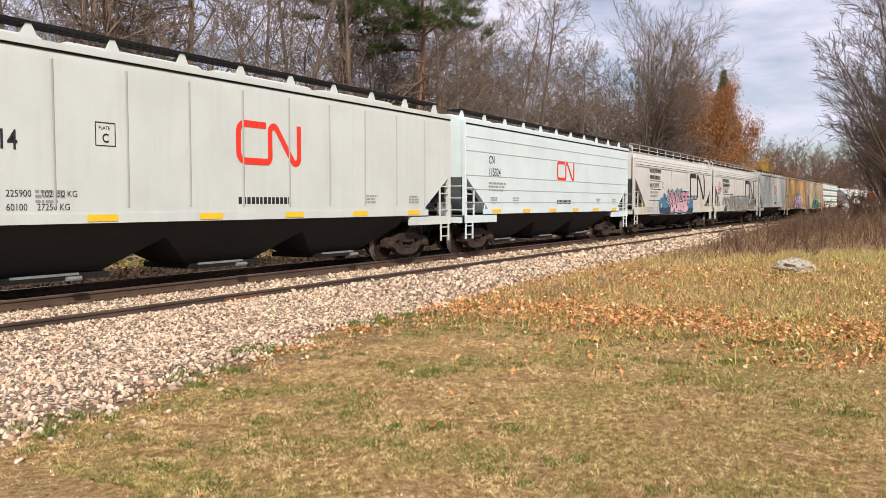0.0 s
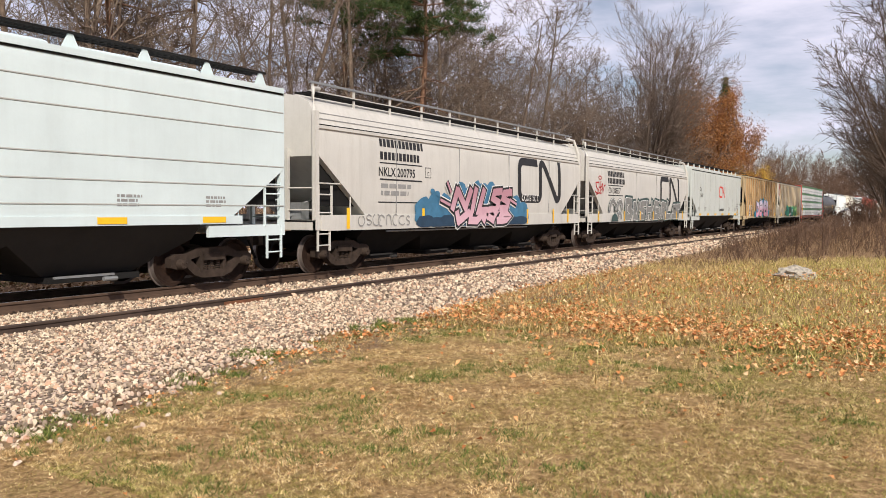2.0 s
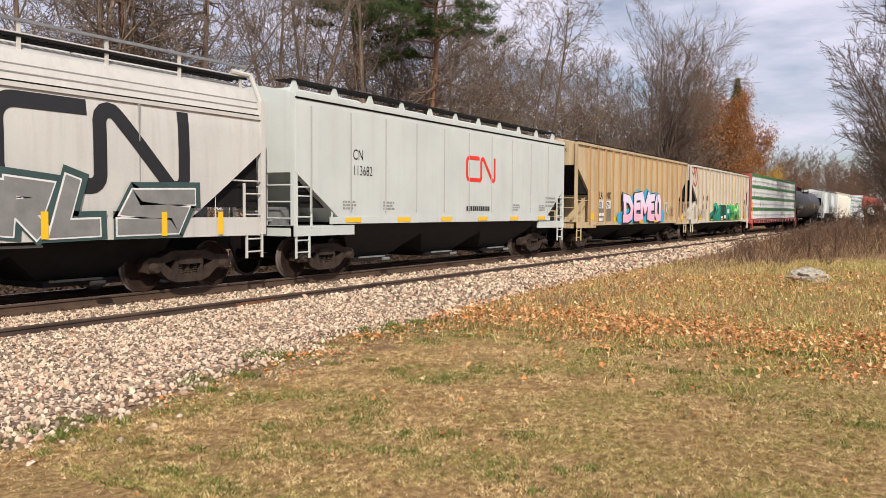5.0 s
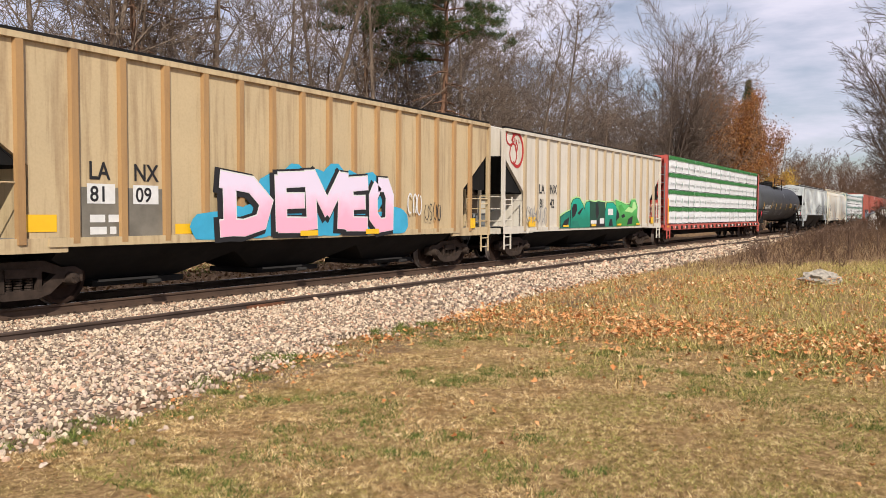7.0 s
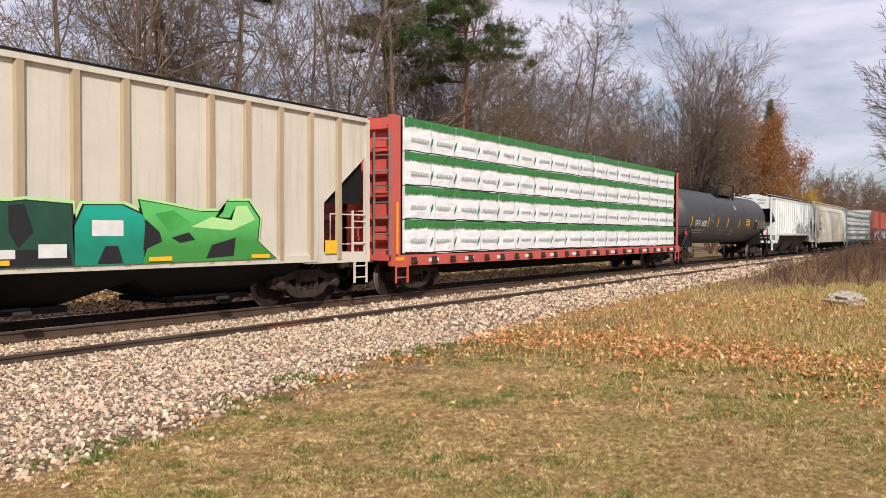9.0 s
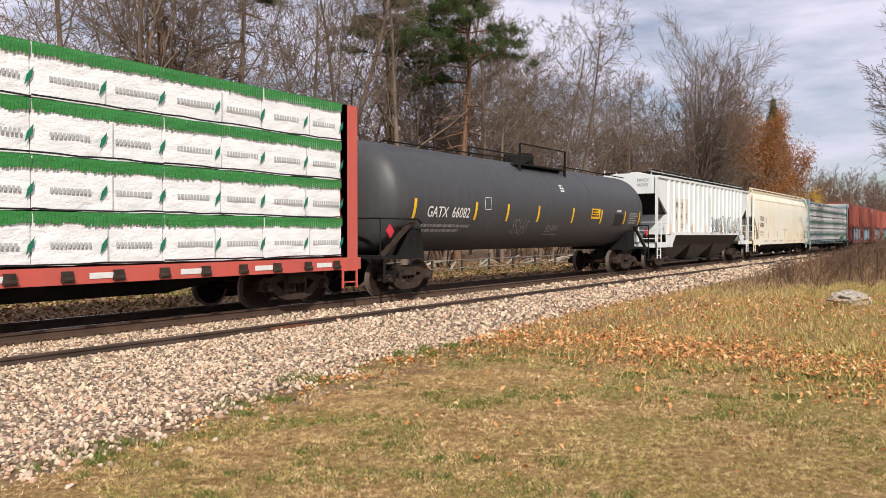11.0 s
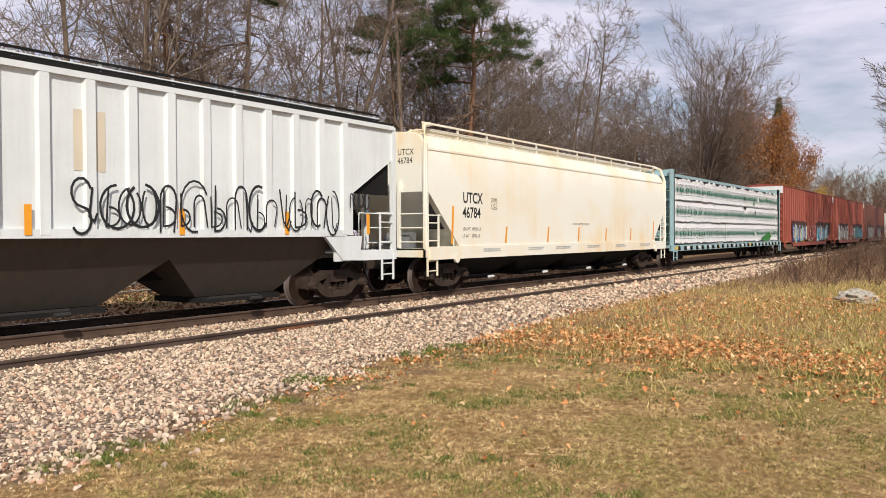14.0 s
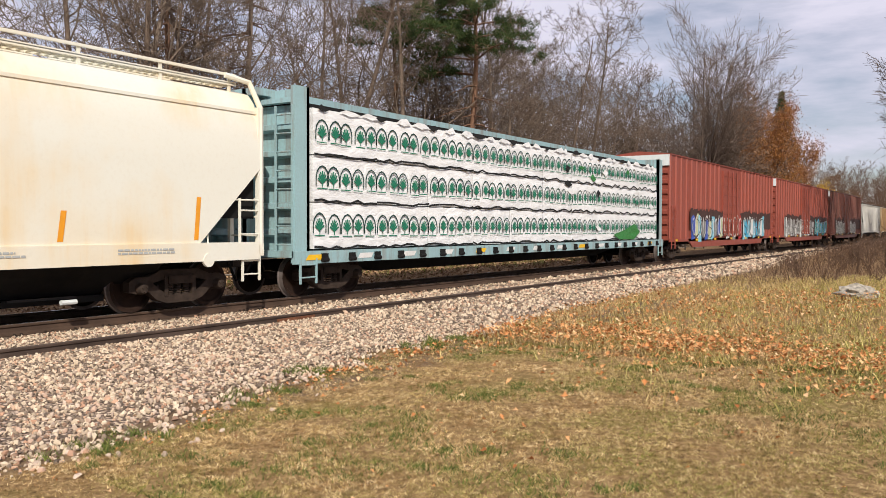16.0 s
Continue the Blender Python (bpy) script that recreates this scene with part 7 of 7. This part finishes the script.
def blades(name, label, xy, height, width, lean, material, seed, base=None, short=False):
    """Many thin blades of grass, each one bent triangle pair, as one object."""
    rng = np.random.default_rng(seed)
    n = len(xy)
    z = np.array([lift(x, y) for x, y in xy]) if base is None else base
    p = np.c_[xy, z - 0.005]
    a = rng.uniform(0, 2 * np.pi, n)
    h = height * rng.uniform(0.5, 1.25, n) if np.isscalar(height) else height
    ln = lean * rng.uniform(0.3, 1.3, n) * h
    b = rng.uniform(0, 2 * np.pi, n)
    off = np.c_[np.cos(a), np.sin(a), np.zeros(n)] * (width * rng.uniform(0.6, 1.3, n))[:, None]
    mid = p + np.c_[np.cos(b) * ln * 0.4, np.sin(b) * ln * 0.4, h * 0.6]
    tip = p + np.c_[np.cos(b) * ln, np.sin(b) * ln, h]
    if short:
        v, f = np.stack([p - off, p + off, tip], 1).reshape(-1, 3), np.arange(3 * n).reshape(-1, 3)
    else:
        v = np.stack([p - off, p + off, mid + off * 0.7, mid - off * 0.7, tip], 1).reshape(-1, 3)
        i = np.arange(n)[:, None] * 5
        f = np.concatenate([i + [[0, 1, 2]], i + [[0, 2, 3]], i + [[3, 2, 4]]])
    ob = new(name, raw_mesh(name, v, f, material))
    return tagged(ob, label, "grass", kind="stuff")


def grass_material(name, straw, green, share):
    k = Nodes(name, 0.8, 0, 0.15)
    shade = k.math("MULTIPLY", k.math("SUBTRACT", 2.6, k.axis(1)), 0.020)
    patchy = k.ramp(k.math("ADD", k.noise(0.9, 6.0, 0.68), shade), [(0.5 - 0.12 + share, 0.0), (0.5 + 0.06 + share, 1.0)])
    s = k.mix(k.ramp(k.noise(2.2, 6.0, 0.72), [(0.44, 0.0), (0.60, 0.85)]), k.ramp(k.island(), straw), (0.22, 0.11, 0.042))
    c = k.mix(patchy, s, k.ramp(k.island(), green))
    c = k.mix(k.ramp(k.noise(8.0, 5.0, 0.7, stretch=(1.0, 1.0, 0.2)), [(0.53, 0.0), (0.64, 0.75)]), c, (0.92, 0.72, 0.40))
    return k.done(k.mix(k.ramp(k.noise(12.0, 4.0, 0.7, stretch=(1.0, 1.0, 0.2)), [(0.48, 0.0), (0.61, 0.85)]), c, (0.10, 0.066, 0.024)))


M_LAWN = grass_material("short_dry_grass", [(0.0, (0.20, 0.105, 0.035)), (0.35, (0.62, 0.42, 0.175)), (0.7, (0.84, 0.62, 0.30)), (1.0, (0.95, 0.79, 0.50))], [(0.0, (0.09, 0.10, 0.018)), (0.35, (0.22, 0.24, 0.045)), (0.7, (0.44, 0.36, 0.12)), (1.0, (0.68, 0.52, 0.24))], 0.035)
M_TALLGRASS = grass_material("long_straw_grass", [(0.0, (0.30, 0.16, 0.06)), (0.5, (0.64, 0.44, 0.18)), (1.0, (0.84, 0.66, 0.34))], [(0.0, (0.18, 0.18, 0.035)), (0.5, (0.44, 0.40, 0.10)), (1.0, (0.68, 0.56, 0.24))], -0.01)
M_TUFT = leaf_material("green_grass_tuft", [(0.0, (0.05, 0.075, 0.016)), (0.7, (0.13, 0.165, 0.035)), (1.0, (0.30, 0.28, 0.085))])
M_FALLEN = leaf_material("fallen_maple_leaves", [(0.0, (0.28, 0.095, 0.03)), (0.4, (0.56, 0.23, 0.08)), (0.8, (0.68, 0.37, 0.16)), (1.0, (0.76, 0.55, 0.32))])
M_LITTER = leaf_material("brown_leaf_litter", [(0.0, (0.10, 0.055, 0.03)), (0.5, (0.28, 0.165, 0.085)), (1.0, (0.46, 0.31, 0.18))])
M_WEED = leaf_material("dry_weed_stems", [(0.0, (0.05, 0.028, 0.016)), (0.6, (0.16, 0.092, 0.052)), (1.0, (0.38, 0.27, 0.16))])


def field(n, x0, x1, y0, y1, seed, power=1.0, loose=0.10):
    """Random places, denser towards x0."""
    rng = np.random.default_rng(seed)
    x = x0 + (x1 - x0) * rng.random(n) ** power
    x = x - (rng.random(n) < loose) * rng.exponential(0.9, n)
    y = y0 + (y1 - y0) * rng.random(n)
    edge = np.array([toe(a) for a in np.linspace(x0, x1, 200)])
    bare = np.array([noise.noise((a * 1.9, b * 1.9, 21)) + 0.5 * noise.noise((a * 6, b * 6, 3)) for a, b in zip(x, y)])
    ok = (rng.random(n) > np.clip((bare - 0.12) * 2.2, 0, 0.85)) & (y < np.interp(x, np.linspace(x0, x1, 200), edge) - 0.02) & (y > -0.16 * x - 0.5 - rng.exponential(0.7, n)) & (y < 2.3 * x + rng.exponential(0.9, n))
    return np.c_[x, y][ok]


def build_grass():
    blades("lawn_grass", "short straw-coloured lawn with green patches", field(640000, 3.6, 15.5, -3.6, 8.2, 1, 1.35, 0.22), 0.026, 0.0045, 1.5, M_LAWN, 2, short=True)
    blades("rough_grass", "long dry grass at the edge of the lawn", field(44000, 11.6, 32, -4.0, 9.0, 5, 1.25, 0.35), 0.17, 0.006, 0.9, M_TALLGRASS, 6)
    rng = np.random.default_rng(8)
    c = field(900, 3.5, 14.5, -2.5, 8.2, 9, 1.1)
    xy = np.repeat(c, 90, 0) + rng.normal(0, 0.10, (len(c) * 90, 2)) * np.repeat(rng.uniform(0.4, 1.5, (len(c), 1)), 90, 0)
    keep = np.repeat(np.array([noise.noise((x * 0.5, y * 0.5, 7)) > -0.05 or y > toe(x) - 0.30 for x, y in c]), 90)
    blades("grass_tuft", "green tufts of living grass", xy[keep], 0.046, 0.0055, 1.0, M_TUFT, 10, short=True)
    # weeds and long grass along the ragged edge of the ballast
    xs = 3.2 + 9.5 * rng.random(75) ** 1.2
    xs = xs[np.array([noise.noise((x * 1.3, 3.0, 1)) > 0.02 for x in xs])]
    c = np.c_[xs, [toe(x) for x in xs]] + rng.normal(0, 0.20, (len(xs), 2))
    xy = np.repeat(c, 70, 0) + rng.normal(0, 0.06, (len(c) * 70, 2))
    z = np.array([max(lift(x, y), bed_z(y)) for x, y in xy])
    blades("verge_weeds", "green weeds and grass creeping into the ballast", xy, 0.075, 0.006, 1.1, M_TUFT, 40, z, short=True)
    # fallen leaves, thick along the ballast and the rough grass
    r = np.random.default_rng(12)
    a = field(62000, 3.4, 24, -3, 8.6, 13, 0.9)
    def thick(x, y):
        """How thickly the leaves lie."""
        gap = toe(x) - y
        verge = float(np.interp(x, [4.5, 7.5, 9.0, 14.0, 18.0], [0.35, 0.7, 1.0, 1.0, 0.3])) * max(0.0, 1 - gap / 1.1) * (0.55 + 0.9 * noise.noise((x * 0.9, y * 0.9, 5)))
        drift = 12.6 + 1.6 * noise.noise((y * 0.45, 1.0, 11))
        band = math.exp(-((x - drift) / 1.5) ** 2) * (0.95 + 0.9 * noise.noise((x * 0.9, y * 0.7, 4)))
        return max(verge, band, 0.16 if x > 15 else 0.022)
    w = np.array([thick(x, y) for x, y in a])
    a = a[r.random(len(a)) < w]
    n = len(a)
    z = np.array([lift(x, y) for x, y in a]) + np.where(a[:, 0] > 11.5, r.uniform(0.05, 0.20, n), r.uniform(0.025, 0.06, n))
    p = np.c_[a, z]
    s = (0.030 * r.uniform(0.5, 1.4, n) * np.interp(a[:, 0], [4, 9], [0.55, 1.1]))[:, None]
    d = r.uniform(0, 6.28, n)
    u = np.c_[np.cos(d), np.sin(d), r.normal(0, 0.35, n)]
    t = np.c_[-np.sin(d), np.cos(d), r.normal(0, 0.35, n)]
    up = np.array([[0, 0, 1.0]])
    v = np.stack([p - u * s, p - t * s * 0.8 + up * s * 0.5, p + u * s * 0.35 - t * s * 0.35, p + u * s * 1.1, p + u * s * 0.35 + t * s * 0.35, p + t * s * 0.8 + up * s * 0.4], 1).reshape(-1, 3)
    i = np.arange(n)[:, None] * 6
    f = np.concatenate([i + [[0, 1, 2]], i + [[0, 2, 4]], i + [[2, 3, 4]], i + [[0, 4, 5]]])
    tagged(new("fallen_leaves", raw_mesh("fallen_leaves", v, f, M_FALLEN)), "curled orange and brown maple leaves on grass", "leaves", kind="stuff")
    # litter and green undergrowth at the foot of the wood
    r3 = np.random.default_rng(33)
    n = 17000
    q = np.c_[8 + 42 * r3.random(n) ** 1.2, 17.2 + 8.5 * r3.random(n)]
    z = np.array([lift(x, y) for x, y in q]) + r3.uniform(0.02, 0.10, n)
    p = np.c_[q, z]
    d = r3.uniform(0, 6.28, n)
    s = r3.uniform(0.03, 0.08, n)[:, None]
    u, t = np.c_[np.cos(d), np.sin(d), r3.normal(0, 0.5, n)] * s, np.c_[-np.sin(d), np.cos(d), r3.normal(0, 0.5, n)] * s
    v = np.stack([p - u, p + t * 0.7, p + u, p - t * 0.7], 1).reshape(-1, 3)
    tagged(new("leaf_litter", raw_mesh("leaf_litter", v, np.arange(4 * n).reshape(-1, 4), M_LITTER)), "brown leaf litter along the wood's edge", "leaves", kind="stuff")
    q = np.c_[8 + 42 * r3.random(16000) ** 1.2, 18.6 + 5.0 * r3.random(16000)]
    q = q[np.array([noise.noise((x * 0.8, y * 1.1, 9)) + 0.4 * noise.noise((x * 3, y * 3, 2)) > 0.10 for x, y in q])]
    blades("undergrowth", "patches of green grass before the wood", q, 0.16, 0.012, 1.3, M_TUFT, 34)
    # dry weeds of the thicket
    r2 = np.random.default_rng(20)
    n = 15000
    x = 26 + 60 * r2.random(n) ** 1.3
    y = -3.5 + 14.5 * r2.random(n)
    edge = np.interp(x, np.linspace(26, 86, 60), [toe(a) for a in np.linspace(26, 86, 60)])
    ok = (y < edge + r2.exponential(0.25, n) - 0.25) & (y > 0.05 * x - 3.6) & (y > 9.3 - (x - 26) * 1.05 - r2.exponential(1.0, n))
    xy, edge = np.c_[x, y][ok], edge[ok]
    h = (0.60 + 0.35 * np.array([noise.noise((a * 0.3, b * 0.6, 2)) for a, b in xy])) * r2.uniform(0.4, 1.5, len(xy)) * np.interp(xy[:, 0], [26, 34, 50], [0.55, 0.9, 1.3]) * np.interp(edge - xy[:, 1], [0.0, 1.0, 3.5], [0.35, 0.7, 1.0])
    blades("dry_weeds", "brown dry weed stems in a dense thicket", xy, h, 0.007, 0.8, M_WEED, 21)


build_grass()
th = tree_thing("shrub", "low russet bramble thicket beside the track", make_shrub(77, 1.5, 4), M_BRUSH, pose(35, 3.5, 0), group="trackside thicket")
rr = random.Random(5)
places = []
for i in range(58):
    x = 29 + rr.random() ** 1.2 * 40
    y = rr.uniform(-2.4, toe(x) - 0.7)
    places.append((x, y, rr.uniform(0.5, 1.1) * min(1.0, 0.35 + 0.16 * (toe(x) - y)) * min(1.0, 0.5 + (x - 29) / 14), rr.uniform(0, 360)))
places += [(60 + rr.random() * 40, rr.uniform(3.0, 8.5), rr.uniform(0.9, 1.8), rr.uniform(0, 360)) for i in range(14)]
scatter(th, places)


def build_shed():
    s = tagged(new("white_shed"), "small white gabled shed far down the line", "shed")
    w = plain("white_clapboard", (0.78, 0.78, 0.76), 0.6, 0, 0.1)
    part("wall", Geo().prism([(-1.7, 0), (1.7, 0), (1.7, 2.2), (0, 3.1), (-1.7, 2.2)], 0, 5, "x"), w, s)
    part("roof", Geo().prism([(-1.95, 2.1), (0, 3.16), (1.95, 2.1), (1.95, 2.2), (0, 3.28), (-1.95, 2.2)], -0.2, 5.2, "x"), M_GALV, s)
    part("door", Geo().box(-0.04, 0.0, -0.45, 0.45, 0, 2.0), M_BLACK, s)
    s.matrix_basis = pose(118, 7.3, -0.3, 0, 0, 8)


build_shed()

# ---------------------------------------------------------------- ballast stones
PHI = (1 + 5 ** 0.5) / 2
ICO = np.array([(a, b * PHI, 0) for a in (-1, 1) for b in (-1, 1)] + [(0, a, b * PHI) for a in (-1, 1) for b in (-1, 1)] + [(b * PHI, 0, a) for a in (-1, 1) for b in (-1, 1)], float) / 1.9


def ico_faces():
    f = []
    for i in range(12):
        for j in range(i + 1, 12):
            for k in range(j + 1, 12):
                if all(abs(np.linalg.norm(ICO[a] - ICO[b]) - 2 / 1.9) < 0.01 for a, b in ((i, j), (j, k), (i, k))):
                    nrm = np.cross(ICO[j] - ICO[i], ICO[k] - ICO[i])
                    f.append((i, j, k) if nrm @ ICO[i] > 0 else (i, k, j))
    return np.array(f)


ICO_F = ico_faces()


def stone_shapes(n, size, seed):
    """Angular stones: jittered, flattened and turned icosahedra."""
    r = np.random.default_rng(seed)
    v = ICO[None] * (1 + r.normal(0, 0.27, (n, 12, 1))) * r.uniform(0.45, 1.3, (n, 1, 3))
    q = r.normal(0, 1, (n, 4))
    q /= np.linalg.norm(q, axis=1, keepdims=True)
    w, x, y, z = q.T
    m = np.stack([1 - 2 * (y * y + z * z), 2 * (x * y - w * z), 2 * (x * z + w * y), 2 * (x * y + w * z), 1 - 2 * (x * x + z * z), 2 * (y * z - w * x),
                  2 * (x * z - w * y), 2 * (y * z + w * x), 1 - 2 * (x * x + y * y)], -1).reshape(n, 3, 3)
    return np.einsum("nij,nkj->nki", m, v) * (size * r.uniform(0.55, 1.35, (n, 1, 1)))


def build_stones():
    r = np.random.default_rng(30)
    spots = []
    for n, x0, x1, y1, size in ((23500, 2.3, 13.0, 12.95, 0.0228), (6500, 13.0, 26.0, 12.95, 0.036), (2800, 26.0, 48.0, 12.95, 0.054), (900, 48.0, 80.0, 12.95, 0.07)):
        x = x0 + (x1 - x0) * r.random(n) ** 1.15
        y0 = np.array([toe(a) for a in x]) - 0.12 * r.random(n)
        y = y0 + (y1 - y0) * r.random(n) if y1 < 14 else 13.3 + 3.6 * r.random(n)
        keep = (y < 2.6 * x) & (np.abs(y - (TRACK_Y - 0.755)) > 0.10) & (np.abs(y - (TRACK_Y + 0.755)) > 0.10) & (np.abs(y - 11.22) > 0.08)
        keep &= (y - y0) > 0.9 * r.random(n) ** 2 * (0.6 + np.sin(x * 2.1) * np.sin(x * 0.83 + 1))
        x, y = x[keep], y[keep]
        z = np.interp(y, [5.8, 7.4, 10.0, 12.3, 13.0, 15.0, 16.2, 17.6], [-0.01, 0.03, 0.075, 0.10, 0.115, 0.11, 0.08, -0.06]) + size * r.uniform(-0.1, 0.6, len(x))
        spots.append((np.c_[x, y, z], size))
    vs, fs, base = [], [], 0
    for i, (p, size) in enumerate(spots):
        v = stone_shapes(len(p), size, 50 + i) + p[:, None]
        vs.append(v.reshape(-1, 3))
        fs.append((ICO_F[None] + (np.arange(len(p)) * 12)[:, None, None]).reshape(-1, 3) + base)
        base += len(p) * 12
    ob = part("loose_stones", raw_mesh("loose_stones", np.concatenate(vs), np.concatenate(fs), M_STONE), None, BED, "loose angular limestone pieces")
    tagged(ob, kind="stuff")
    # the nearest larger stones, one by one
    shapes = [raw_mesh("stone", v, ICO_F, M_STONE1) for v in stone_shapes(16, 0.029, 90)]
    for i in range(260):
        x = 3.4 + 4.5 * r.random()
        y = toe(x) - 0.10 + 2.9 * r.random()
        part("stone", shapes[i % 16], None, BED, at=pose(x, y, bed_z(y) + 0.02, 0, 0, r.uniform(0, 360)))
    for i in range(40):
        x = 3.4 + 5.5 * r.random()
        y = toe(x) - 0.7 * r.random() ** 2
        ob = tagged(new("stone", shapes[i % 16]), "pale limestone piece strayed onto the grass", "stone", "stray stones")
        ob.matrix_basis = pose(x, y, lift(x, y) + 0.012, 0, 0, r.uniform(0, 360))


def single_stone_material():
    k = Nodes("single_limestone", 0.85, 0, 0.2)
    tone = k.ramp(k.rand(), [(0.0, (0.36, 0.28, 0.21)), (0.3, (0.56, 0.43, 0.33)), (0.7, (0.66, 0.53, 0.42)), (1.0, (0.54, 0.35, 0.25))])
    return k.done(k.mix(k.ramp(k.noise(30, 4), [(0.4, 0.0), (0.8, 0.5)]), tone, (0.35, 0.28, 0.22)), k.noise(60, 4), 0.3, 0.01)


M_STONE1 = single_stone_material()
build_stones()


# ---------------------------------------------------------------- motion of the train
def motions():
    for car, s in MOVING:
        walk(car, [(t, pose(s - SPEED * (t - 8.0), TRACK_Y, RAIL_Z)) for t in (0.0, 8.0, 16.0)])
    step = 1.0 / 30.0
    turn = math.degrees(SPEED / 0.457)
    times = [i * step for i in range(481)]
    for w, x in WHEELS:
        walk(w, [(t, pose(x, 0, 0.457, 0, -((t * turn) % 360.0), 0)) for t in times])


motions()
